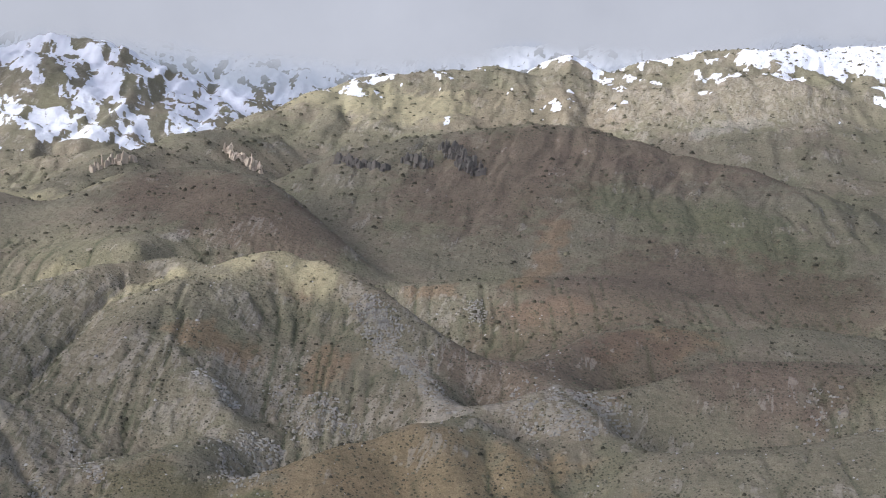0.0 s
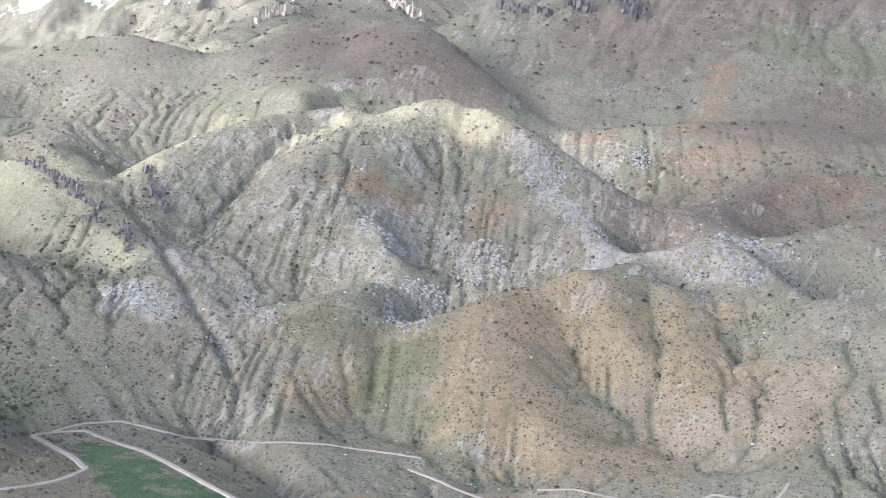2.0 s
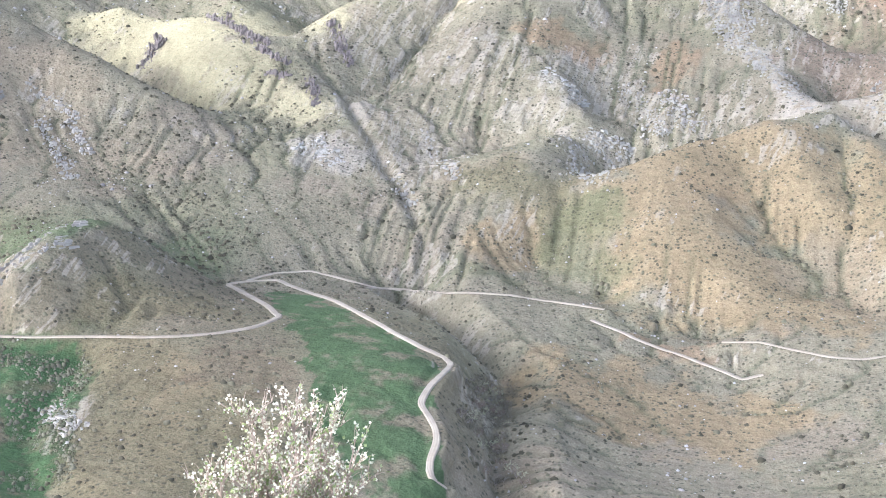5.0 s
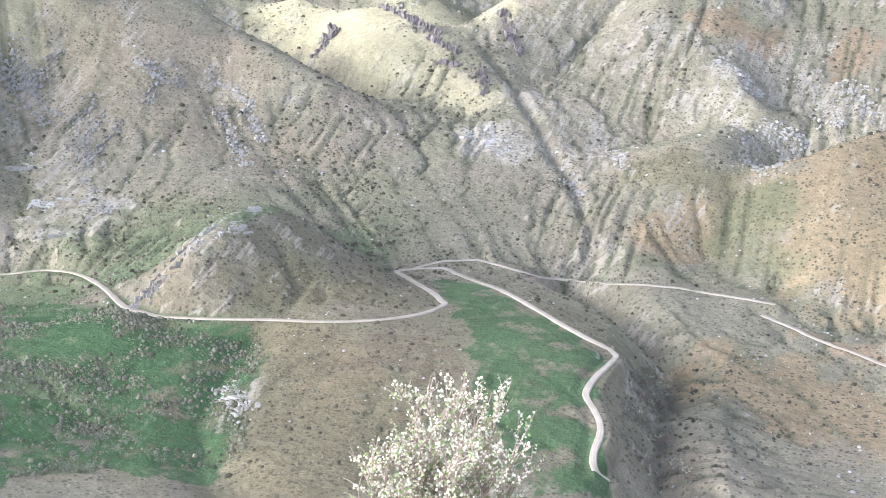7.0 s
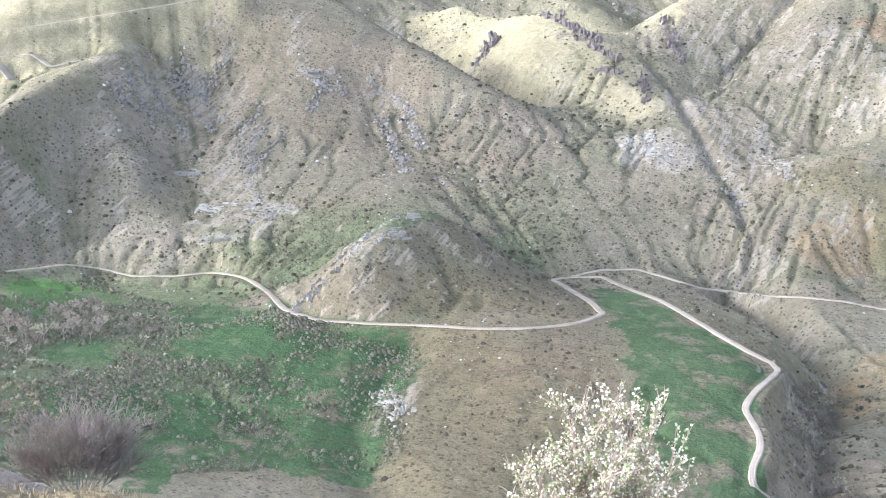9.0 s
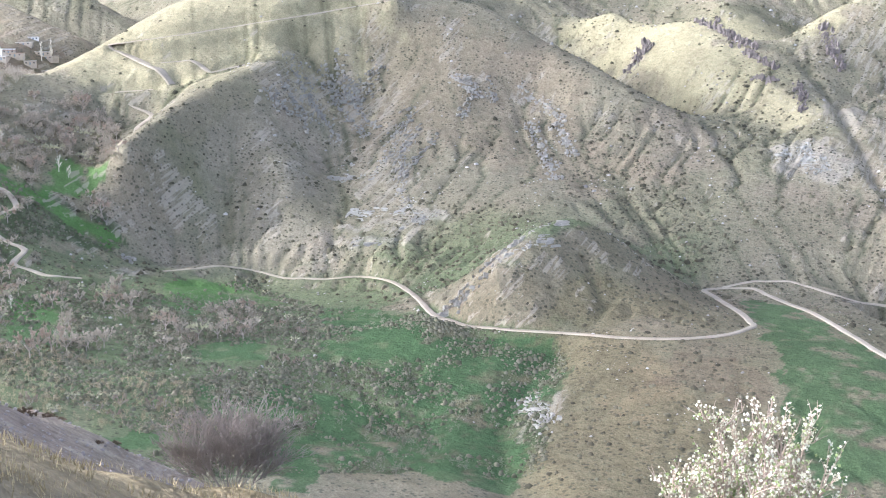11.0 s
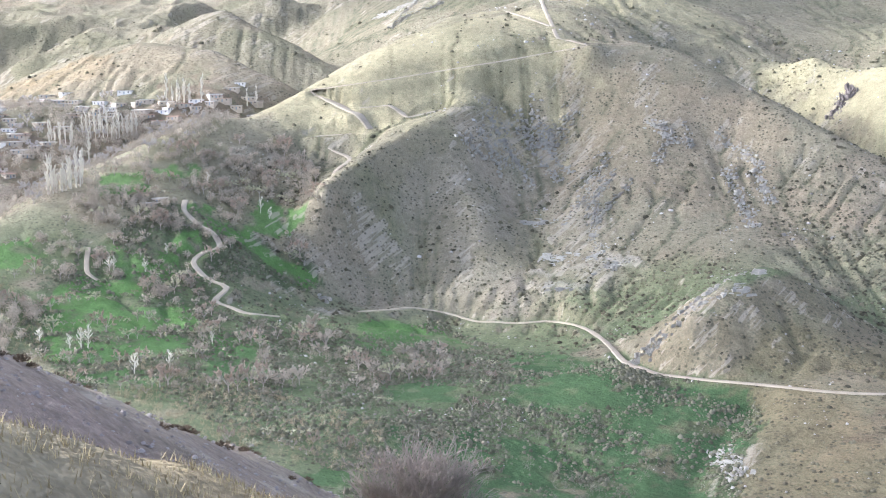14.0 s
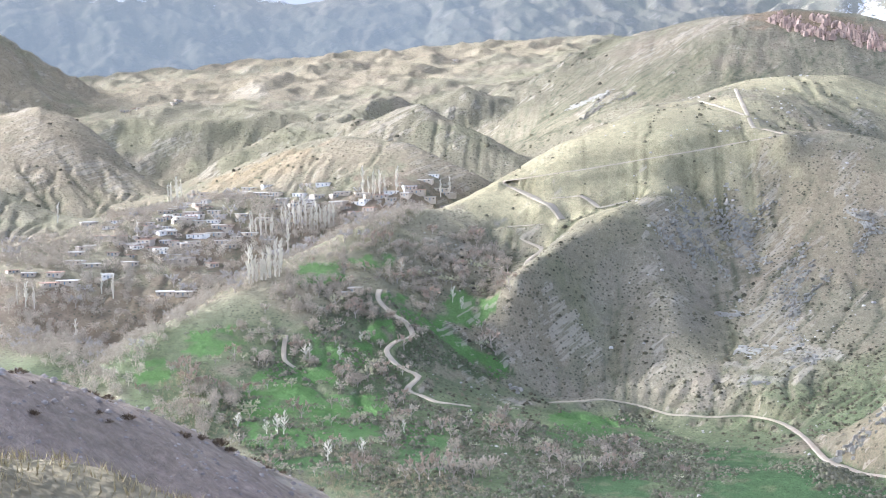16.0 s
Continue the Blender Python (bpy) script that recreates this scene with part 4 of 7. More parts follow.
LEDGES = [  # height, line
    (1.6, [(-381, 567), (-356, 577), (-350, 617)]),
    (1.5, [(-369, 560), (-349, 578), (-345, 601)]),
    (1.5, [(-392, 575), (-365, 571), (-354, 597)]),
    (1.2, [(-360, 557), (-342, 582)]),
    (1.4, [(-311, 708), (-324, 704), (-334, 698)]),
    (2, [(-552, 894), (-523, 886), (-496, 873)]),
    (2.2, [(-584, 869), (-569, 857), (-561, 833)]),
    (2.2, [(-569, 880), (-554, 865)]),
    (1.6, [(-501, 856), (-455, 825), (-424, 797)]),
    (1.6, [(-545, 820), (-489, 789), (-439, 748)]),
    (1.4, [(-552, 877), (-492, 842), (-434, 785)]),
    (1.6, [(-470, 886), (-431, 863), (-390, 842)]),
    (2.4, [(-585, 812), (-578, 781), (-556, 744), (-512, 707)]),
]
LEDGES += [
    (1.8, [(-566, 807), (-563, 766), (-549, 739)]),
    (2.4, [(-533, 665), (-519, 675)]),
    (2.4, [(-519, 699), (-508, 727)]),
    (2.6, [(-680, 765), (-664, 762), (-644, 755)]),
    (2.4, [(-675, 817), (-660, 809), (-617, 786)]),
    (2.2, [(-655, 832), (-656, 817), (-616, 799)]),
    (2.2, [(-682, 785), (-652, 779), (-629, 769)]),
    (1.4, [(-402, 806), (-349, 778), (-317, 775)]),
    (1.4, [(-362, 854), (-334, 837)]),
    (1.4, [(-448, 803), (-395, 774), (-364, 761)]),
    (2.2, [(-79, 1170), (-60, 1127), (-41, 1095)]),
    (2.2, [(-63, 1164), (-41, 1110), (-12, 1053)]),
    (1.8, [(-46, 1104), (-17, 1040), (-1, 1008)]),
    (2, [(-160, 959), (-135, 876)]),
]
LEDGES += [
    (2, [(-145, 972), (-113, 977)]),
    (1.8, [(-153, 971), (-126, 953)]),
    (1.8, [(-110, 1027), (-99, 997)]),
    (1.8, [(-89, 1029), (-76, 999)]),
    (1.6, [(-72, 1020), (-61, 1000)]),
    (2, [(86, 1044), (121, 1027)]),
    (2, [(55, 987), (77, 983)]),
    (2, [(84, 967), (95, 928)]),
    (1.2, [(-98, 838), (-75, 822)]),
    (1.2, [(-59, 888), (-29, 876)]),
    (1.2, [(-77, 852), (-54, 823)]),
    (1.4, [(-220, 1008), (-184, 1002)]),
    (1.6, [(-280, 1068), (-244, 1077)]),
    (3.5, [(-1018, 1094), (-1041, 1064), (-1044, 1040)]),
    (3.5, [(-1064, 1101), (-1047, 1056)]),
]
HEDGES = [[(-668, 347), (-667, 392)], [(-628, 359), (-628, 416), (-626, 445)], [(-604, 351), (-595, 394), (-586, 439)], [(-575, 360), (-568, 422)], [(-567, 326), (-544, 353), (-535, 397)], [(-604, 449), (-526, 394)], [(-651, 321), (-635, 370)], [(-675, 448), (-648, 461), (-612, 459)], [(-687, 489), (-659, 512)], [(-759, 495), (-729, 538)], [(-722, 496), (-729, 629)], [(-706, 378), (-699, 415)], [(-552, 414), (-544, 444)], [(-560, 457), (-482, 396)], [(-715, 595), (-670, 597)], [(-531, 323), (-500, 342)]]  # rows of bushes along the terrace edges
DRY_SCRUB = [[(-546, 321), (-543, 359), (-520, 381), (-459, 391), (-401, 392), (-347, 362), (-373, 307), (-460, 311)], [(-662, 334), (-578, 307), (-550, 332), (-577, 368), (-611, 370), (-664, 368)]]  # pieces of the valley under dry olive-brown scrub
OUTCROPS = {  # ends of a band of tilted slabs and its half width
    'grey': [(-693, 801, -651, 769, 14),
        (-682, 822, -651, 816, 13),
        (-674, 746, -657, 745, 8),
        (-650, 848, -646, 817, 8),
        (-602, 823, -582, 764, 7),
        (-590, 865, -564, 861, 6),
        (-503, 867, -472, 840, 6),
        (-522, 862, -462, 800, 5),
        (-604, 730, -578, 755, 5),
        (-390, 555, -355, 620, 4),
        (-379, 559, -351, 601, 4),
        (-627, 559, -617, 557, 4),
        (-299, 489, -274, 465, 6),
        (-154, 960, -120, 865, 15),
        (-140, 977, -121, 964, 9),
        (-129, 1060, -96, 994, 13),
        (-101, 1048, -71, 1002, 10),
        (-69, 1174, -43, 1127, 12)],
    'pale': [(-190, 1030, -156, 1014, 8), (-340, 901, -307, 887, 9), (-561, 700, -526, 723, 7), (-333, 907, -307, 878, 8), (-1119, 1096, -1066, 1098, 10)],
    'dark': [(-512, 1045, -519, 1022, 4), (-508, 1173, -438, 1049, 5), (-423, 1036, -392, 1016, 4), (-404, 999, -384, 996, 3), (-366, 997, -348, 959, 4), (-384, 1102, -350, 1047, 5), (-519, 1022, -517, 1050, 4), (-487, 1084, -423, 1049, 4)],
    'red': [(-982, 1293, -903, 1290, 14), (-946, 1330, -854, 1313, 16), (-907, 1317, -870, 1338, 10)],
    'tan': [(-466, 1785, -424, 1830, 8), (-295, 1949, -262, 1917, 9), (-317, 1955, -300, 1930, 6)],
    'slate': [(5, 1857, 42, 1770, 14), (-49, 1814, -18, 1788, 12), (-141, 1819, -78, 1780, 10)],
}
OUTCROPS['grey'] += [(-62, 1126, -28, 1068, 8),
    (-28, 1074, 11, 1002, 8),
    (25, 1356, 38, 1331, 6),
    (58, 1060, 89, 986, 10),
    (81, 984, 103, 930, 12),
    (102, 1042, 136, 1017, 10),
    (-264, 879, -244, 848, 5),
    (-265, 954, -220, 876, 5),
    (281, 1030, 285, 885, 18),
    (56, 988, 85, 944, 12),
    (32, 1368, 37, 1340, 10),
    (-70, 1171, -39, 1118, 12)]
# ---- the lie of the land ----
_perm = np.random.RandomState(7).permutation(512)
_perm = np.concatenate([_perm, _perm])
_angle = np.random.RandomState(8).rand(512) * 2 * np.pi


def perlin(x, y):
    x, y = np.asarray(x, float), np.asarray(y, float)
    i, j = np.floor(x).astype(int), np.floor(y).astype(int)
    u, v = x - i, y - j

    def corner(a, b):
        g = _angle[_perm[_perm[(i + a) & 511] + ((j + b) & 511)]]
        return np.cos(g) * (u - a) + np.sin(g) * (v - b)
    su, sv = u * u * u * (u * (6 * u - 15) + 10), v * v * v * (v * (6 * v - 15) + 10)
    lo = corner(0, 0) * (1 - su) + corner(1, 0) * su
    hi = corner(0, 1) * (1 - su) + corner(1, 1) * su
    return 1.5 * (lo * (1 - sv) + hi * sv)


def fbm(x, y, size, octaves=4, gain=0.5):
    total, amp = 0, 1.0
    for k in range(octaves):
        total = total + amp * perlin(x / size + 17.3 * k, y / size - 9.1 * k)
        size, amp = size / 2.03, amp * gain
    return total


def ridged(x, y, size, octaves=3):
    total, amp = 0, 1.0
    for k in range(octaves):
        total = total + amp * (1 - 2 * np.abs(perlin(x / size + 31.7 * k, y / size + 5.9 * k)))
        size, amp = size / 2.1, amp * 0.5
    return total


def smooth(a, b, x):
    k = np.clip((x - a) / (b - a), 0, 1)
    return k * k * (3 - 2 * k)


def nearest(line, x, y):
    """Distance to a polyline and its height at the nearest place."""
    best, height = np.full(np.shape(x), 1e18), np.zeros(np.shape(x))
    for (ax, ay, az), (bx, by, bz) in zip(line, line[1:]):
        dx, dy = bx - ax, by - ay
        k = np.clip(((x - ax) * dx + (y - ay) * dy) / (dx * dx + dy * dy), 0, 1)
        d = (x - ax - k * dx) ** 2 + (y - ay - k * dy) ** 2
        closer = d < best
        best, height = np.where(closer, d, best), np.where(closer, az + k * (bz - az), height)
    return np.sqrt(best), height


def tent(spine, slope, top, foot, x, y):
    """A ridge: the highest of the slopes that fall from each stretch of its spine, and the distance from it."""
    best, near = np.full(np.shape(x), -1e9), np.full(np.shape(x), 1e9)
    for (ax, ay, az), (bx, by, bz) in zip(spine, spine[1:]):
        dx, dy = bx - ax, by - ay
        k = np.clip(((x - ax) * dx + (y - ay) * dy) / (dx * dx + dy * dy), 0, 1)
        d = np.hypot(x - ax - k * dx, y - ay - k * dy)
        away = np.sqrt(d * d + top * top) - top
        h = az + k * (bz - az) - slope * (away + 2 * np.maximum(0, away - foot))
        best, near = np.maximum(best, h), np.minimum(near, d)
    return best, near


def along(line, step):
    """Places at even steps along a polyline."""
    out = [line[0]]
    for a, b in zip(line, line[1:]):
        n = max(1, round(math.hypot(b[0] - a[0], b[1] - a[1]) / step))
        out += [tuple(a[k] + (b[k] - a[k]) * j / n for k in range(3)) for j in range(1, n + 1)]
    return out


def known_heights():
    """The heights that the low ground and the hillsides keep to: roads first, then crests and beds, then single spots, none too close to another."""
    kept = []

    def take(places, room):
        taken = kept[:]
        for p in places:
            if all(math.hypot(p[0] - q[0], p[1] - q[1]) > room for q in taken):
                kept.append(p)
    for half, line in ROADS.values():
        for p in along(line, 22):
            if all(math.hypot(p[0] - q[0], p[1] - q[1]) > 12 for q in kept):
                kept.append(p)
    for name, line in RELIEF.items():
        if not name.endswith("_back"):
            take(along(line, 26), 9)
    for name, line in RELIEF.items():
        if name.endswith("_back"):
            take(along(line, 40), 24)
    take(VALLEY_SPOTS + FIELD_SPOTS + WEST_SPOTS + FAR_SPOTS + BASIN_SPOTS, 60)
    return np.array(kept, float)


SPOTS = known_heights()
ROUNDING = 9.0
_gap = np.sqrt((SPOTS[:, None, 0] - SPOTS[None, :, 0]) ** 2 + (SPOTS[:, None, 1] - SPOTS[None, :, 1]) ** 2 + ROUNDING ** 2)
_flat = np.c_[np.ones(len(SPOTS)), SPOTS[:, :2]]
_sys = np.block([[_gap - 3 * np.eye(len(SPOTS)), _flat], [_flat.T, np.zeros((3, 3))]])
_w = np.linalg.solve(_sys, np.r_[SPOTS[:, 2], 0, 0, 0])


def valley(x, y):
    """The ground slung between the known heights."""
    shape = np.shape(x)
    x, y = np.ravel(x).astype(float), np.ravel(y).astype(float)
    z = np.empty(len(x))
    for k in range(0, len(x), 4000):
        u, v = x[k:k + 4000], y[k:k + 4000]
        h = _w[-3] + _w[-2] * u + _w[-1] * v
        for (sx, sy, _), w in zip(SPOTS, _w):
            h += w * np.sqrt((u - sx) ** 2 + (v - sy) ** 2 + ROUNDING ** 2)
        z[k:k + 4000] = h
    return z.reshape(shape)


# ---- rills: rain runs down the hillsides and cuts them ----
RILL_CELL, RILL_X, RILL_Y = 3.0, (-1420.0, 440.0), (380.0, 1480.0)


def cut_rills():
    """Follows the rain from cell to cell downhill and lowers each cell by the water that passes it, a few times over."""
    gx, gy = np.arange(*RILL_X, RILL_CELL), np.arange(*RILL_Y, RILL_CELL)
    x, y = np.meshgrid(gx, gy)
    start = valley(x, y)
    z = start + 3.2 * fbm(x, y, 75, 3) + 0.8 * fbm(x + 50, y, 21, 3) + np.random.RandomState(3).uniform(-0.1, 0.1, x.shape)
    first = z.copy()
    ny, nx = x.shape
    steep = np.hypot(*np.gradient(start, RILL_CELL))
    calm = np.exp(-((x + 850) ** 2 + (y - 830) ** 2) / 230 ** 2) + 0.6 * np.exp(-((x + 480) ** 2 + (y - 1060) ** 2) / 120 ** 2) + 0.8 * smooth(20, 90, x) * smooth(980, 1060, y)
    bite = smooth(0.10, 0.32, steep) * np.maximum(smooth(-0.5, 0.5, fbm(x - 40, y + 90, 95, 4, 0.6)), smooth(-900, -980, x)) * np.clip(1 - calm, 0, 1)
    for turn in range(6):
        pad = np.pad(z, 1, constant_values=1e9)
        fall, to = np.zeros(x.shape), np.full(x.shape, -1)
        index = np.arange(ny * nx).reshape(ny, nx)
        for dy in (-1, 0, 1):
            for dx in (-1, 0, 1):
                if dx or dy:
                    d = (z - pad[1 + dy:1 + dy + ny, 1 + dx:1 + dx + nx]) / math.hypot(dx, dy)
                    better = d > fall
                    fall, to = np.where(better, d, fall), np.where(better, index + dy * nx + dx, to)
        water, down = [1.0] * (ny * nx), to.ravel().tolist()
        for i in np.argsort(-z.ravel()).tolist():
            if down[i] >= 0:
                water[down[i]] += water[i]
        water = np.array(water).reshape(ny, nx)
        cut = np.minimum(0.09 * np.sqrt(np.maximum(water - 10, 0)), 0.65) * bite
        p = np.pad(cut, 1, mode="edge")
        spread = (p[:-2, 1:-1] + p[2:, 1:-1] + p[1:-1, :-2] + p[1:-1, 2:]) / 4
        z = z - 0.7 * cut - 0.45 * spread
    wet = smooth(1.35, 2.3, np.log10(water + 1)) * smooth(0.05, 0.2, steep)
    edge = np.minimum(smooth(0, 12, np.minimum(np.arange(nx), nx - 1 - np.arange(nx)))[None, :], smooth(0, 12, np.minimum(np.arange(ny), ny - 1 - np.arange(ny)))[:, None])
    return np.maximum(1.35 * (z - first), -3.0) * edge, wet * edge


RILLS, WET = cut_rills()


def sampled(grid, x, y):
    u, v = (x - RILL_X[0]) / RILL_CELL, (y - RILL_Y[0]) / RILL_CELL
    ny, nx = grid.shape
    ok = (u >= 0) & (v >= 0) & (u < nx - 1) & (v < ny - 1)
    i, j = np.clip(u.astype(int), 0, nx - 2), np.clip(v.astype(int), 0, ny - 2)
    a, b = np.clip(u - i, 0, 1), np.clip(v - j, 0, 1)
    g = (grid[j, i] * (1 - a) + grid[j, i + 1] * a) * (1 - b) + (grid[j + 1, i] * (1 - a) + grid[j + 1, i + 1] * a) * b
    return np.where(ok, g, 0.0)


def land(x, y, detail=True):
    x, y = np.asarray(x, float), np.asarray(y, float)
    far = np.hypot(x, y)
    z = valley(x, y)
    z = z - 60 * smooth(420, 250, far)
    if detail:
        z = z + sampled(RILLS, x, y)
    warp = 25 * fbm(x, y, 160, 2) * smooth(150, 500, far)
    for name, (slope, top, foot, depth, spacing, spine) in RIDGES.items():
        p = np.array(spine)
        reach = top + min((p[:, 2].max() + 260) / slope, foot + max(0, p[:, 2].max() + 260 - slope * foot) / (3 * slope))
        at = np.nonzero((x > p[:, 0].min() - reach) & (x < p[:, 0].max() + reach) & (y > p[:, 1].min() - reach) & (y < p[:, 1].max() + reach))
        if len(at[0]) == 0:
            continue
        xs, ys, zs, fs = x[at], y[at], z[at], far[at]
        h, d = tent(spine, slope, top, foot, xs, ys)
        if detail:
            (ax, ay, _), (bx, by, _) = spine[0], spine[-1]
            span = math.hypot(bx - ax, by - ay)
            u = ((xs - ax) * (bx - ax) + (ys - ay) * (by - ay)) / span
            v = ((xs - ax) * (by - ay) - (ys - ay) * (bx - ax)) / span
            u = (u + 0.8 * warp[at] * min(1, depth / 10)) / spacing + ax
            cut = 2.0 * np.abs(perlin(u, v / (spacing * 3) + 3.7)) + 0.8 * np.abs(perlin(2.3 * u, v / (spacing * 2))) + 0.4 * np.abs(perlin(5.1 * u, v / spacing))
            h = h - 0.75 * depth * smooth(0, 3 * top + 1.5 * depth, d) * (1.05 - np.minimum(cut, 1.3)) / (1 + (d / (5 * spacing)) ** 2)
        soft = np.where(fs < 250, 0.3, 3 + 0.004 * fs)
        k = np.clip(0.5 + 0.5 * (h - zs) / soft, 0, 1)
        z[at] = zs + (h - zs) * k + soft * k * (1 - k)
    for name, (depth, half, bed) in GULLIES.items():
        d, height = nearest(bed, x, y)
        z = z - depth * np.clip(1 - (d + 6 * fbm(x, y, 60, 2)) / half, 0, 1) ** 1.3
    rough = 0
    if detail:
        rough = smooth(350, 900, far) * (1 - 0.8 * np.exp(-((x + 810) ** 2 + (y - 850) ** 2) / 200 ** 2) - 0.4 * np.exp(-((x + 480) ** 2 + (y - 860) ** 2) / 180 ** 2))
        z = z + rough * (0.5 * fbm(x, y, 30, 5, 0.6) + 0.7 * ridged(x, y, 24, 4) * smooth(-0.3, 0.5, fbm(x, y + 300, 160, 2)))
        z = z + (1 - rough) * (0.25 * fbm(x, y, 7, 4)) * smooth(4, 30, far)
        z = z + smooth(1500, 3000, far) * (14 * ridged(x + 40 * fbm(x, y, 200, 2), y, 230, 5) - 8) * (1 - 0.15 * smooth(-1200, -1600, x) * smooth(2900, 2700, far))
    if detail:
        z = z + smooth(1500, 1750, far) * smooth(-1100, -1400, x) * (7 * ridged(x, y, 130, 5) - 3)
    for name, (half, line) in ROADS.items():
        d, height = nearest(line, x, y)
        z = height + (z - height) * smooth(half * 1.1 + 1.5, half * 3.2 + 2.5, d)
    return z
# ---- the ground: one sheet to the horizon ----
SOILS = {"pale_rock": (0.46, 0.44, 0.40), "grey_rock": (0.33, 0.29, 0.225), "slate": (0.27, 0.235, 0.175), "rust": (0.29, 0.19, 0.12), "ochre": (0.265, 0.212, 0.135),
         "tan": (0.275, 0.235, 0.172), "brown": (0.165, 0.125, 0.098), "olive": (0.165, 0.15, 0.095), "straw": (0.35, 0.32, 0.215), "dark_grass": (0.14, 0.145, 0.09),
         "purple_scree": (0.27, 0.245, 0.205)}
ROCKY = {"pale_rock": 1.0, "grey_rock": 1.0, "slate": 0.8, "purple_scree": 0.25}


def inside(poly, x, y):
    """1 within a polygon, by crossing count."""
    hit = np.zeros(np.shape(x), bool)
    for (ax, ay), (bx, by) in zip(poly, poly[1:] + poly[:1]):
        if ay != by:
            hit ^= ((ay > y) != (by > y)) & (x < (bx - ax) * (y - ay) / (by - ay) + ax)
    return hit


def soil(x, y, z, nz):
    """Base colour and kind (rock, tufts, snow) of the ground at each place."""
    far = np.hypot(x, y)
    one = np.ones_like(x)

    def paint(col, new_col, k):
        return col + (np.array(new_col) - col) * k[:, None]
    col = np.array([0.222, 0.204, 0.15]) * one[:, None]
    patch = fbm(x, y, 150, 5, 0.6)
    col = paint(col, (0.195, 0.19, 0.125), smooth(-0.1, 0.6, patch) * 0.5)
    col = paint(col, (0.24, 0.208, 0.16), smooth(0.1, 0.6, fbm(x + 900, y, 110, 4, 0.6)) * 0.6)
    rock = smooth(0.2, 0.55, fbm(x - 300, y + 70, 45, 5, 0.65)) * smooth(0.93, 0.78, nz)
    col = paint(col, (0.275, 0.258, 0.215), rock * 0.25)
    wx, wy = x + 14 * fbm(x, y, 40, 4, 0.6), y + 14 * fbm(x + 500, y, 40, 4, 0.6)
    ragged = fbm(x, y + 77, 22, 4, 0.65)
    pale = np.zeros_like(x)
    for name, strokes in PATCHES.items():
        k = np.zeros_like(x)
        for half, line in strokes:
            d, _ = nearest([(a, b, 0) for a, b in line], wx, wy)
            k = np.maximum(k, smooth(1.25, 0.55, d / half + 0.5 * ragged))
        stony = 0.8 * k
        k = k * (0.4 if name == "rust" else 0.3 if name in ROCKY else 0.8 if name in ("straw", "ochre", "olive") else 0.6)
        col = paint(col, SOILS[name], k)
        if name == "straw":
            pale = k
        if name in ROCKY:
            rock = np.maximum(rock, stony * ROCKY[name])
        else:
            rock = rock * (1 - 0.6 * k)
    # grass and thorn follow the water
    col = paint(col, (0.09, 0.095, 0.06), 0.85 * sampled(WET, x, y) * smooth(-0.9, 0.0, ragged))
    # the apron under the road is painted a darker brown, in a ragged oval
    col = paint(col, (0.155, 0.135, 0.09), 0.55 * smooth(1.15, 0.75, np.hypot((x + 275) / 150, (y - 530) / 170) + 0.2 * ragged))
    meadow = np.zeros_like(x)
    fx, fy = x + 6 * fbm(x, y, 20, 4), y + 6 * fbm(x + 90, y, 20, 4)
    for poly in FIELDS:
        meadow = np.maximum(meadow, inside(poly, fx, fy))
    meadow = meadow * smooth(-0.75, -0.2, ragged + 0.5 * fbm(x, y + 33, 11, 3, 0.6))
    # rough pasture round the sown plots, green in patches
    grazed = np.zeros_like(x)
    for poly in PASTURES:
        grazed = np.maximum(grazed, inside(poly, fx, fy))
    grazed = grazed * smooth(-0.9, 0.1, ragged + 0.8 * fbm(x + 70, y, 34, 4, 0.6))
    col = paint(col, (0.076, 0.10, 0.055), grazed * 0.85)
    # the orchards' grassy floor round the sown plots
    floor_ = smooth(900, 780, far) * smooth(-300, -360, x) * smooth(-0.7, -0.1, fbm(x + 40, y, 60, 4)) * smooth(0.80, 0.9, nz)
    col = paint(col, (0.125, 0.15, 0.085), floor_ * 0.85)
    west = smooth(-480, -600, x)[:, None]
    col = col + ((np.array([0.068, 0.112, 0.054]) * (1 - west) + np.array([0.10, 0.175, 0.065]) * west) - col) * (meadow * (0.85 + 0.25 * ragged).clip(0.4, 0.85))[:, None]
    snowline = z + 110 * fbm(x, y, 120, 5, 0.7) + 60 * ridged(x * 1.4, y * 0.6, 70, 3)
    snow = smooth(605, 635, snowline + 240 * smooth(2650, 3000, far) + 70 * smooth(450, 750, x)) * smooth(1900, 2200, far) * smooth(-2100, -1700, x)
    snow = np.maximum(snow, smooth(690, 730, snowline) * smooth(3000, 3300, far) * smooth(-2900, -3300, x))
    high = smooth(2720, 2900, far) * smooth(-2100, -1700, x)
    streak = fbm(3200 * np.arctan2(-x, y), far * 0.3, 80, 5, 0.65)
    bare = smooth(-0.8, 0.35, streak * 1.1 + (nz - 0.72) * 0.7 + (z - 620) / 500)
    bare = np.maximum(bare, 0.9 * smooth(740, 800, z)) * (1 - 0.8 * smooth(0.28, 0.5, fbm(x, y * 0.8, 60, 6, 0.68)))
    snow = snow * (1 - high) + bare * high
    near = smooth(60, 40, far)
    scree = smooth(260, 180, far) * (1 - near)
    col = paint(col, (0.25, 0.208, 0.178), scree * (0.8 + 0.3 * ragged).clip(0, 1))
    col = paint(col, (0.20, 0.16, 0.095), near * (0.6 + 0.4 * ragged))
    tufts = smooth(300, 500, far) * (1 - snow) * (1 - meadow) * (1 - pale)
    grey = col.mean(1)[:, None]
    col = np.clip(grey + 1.2 * (col - grey), 0.02, 0.9)
    return col, rock * (1 - near), tufts, snow


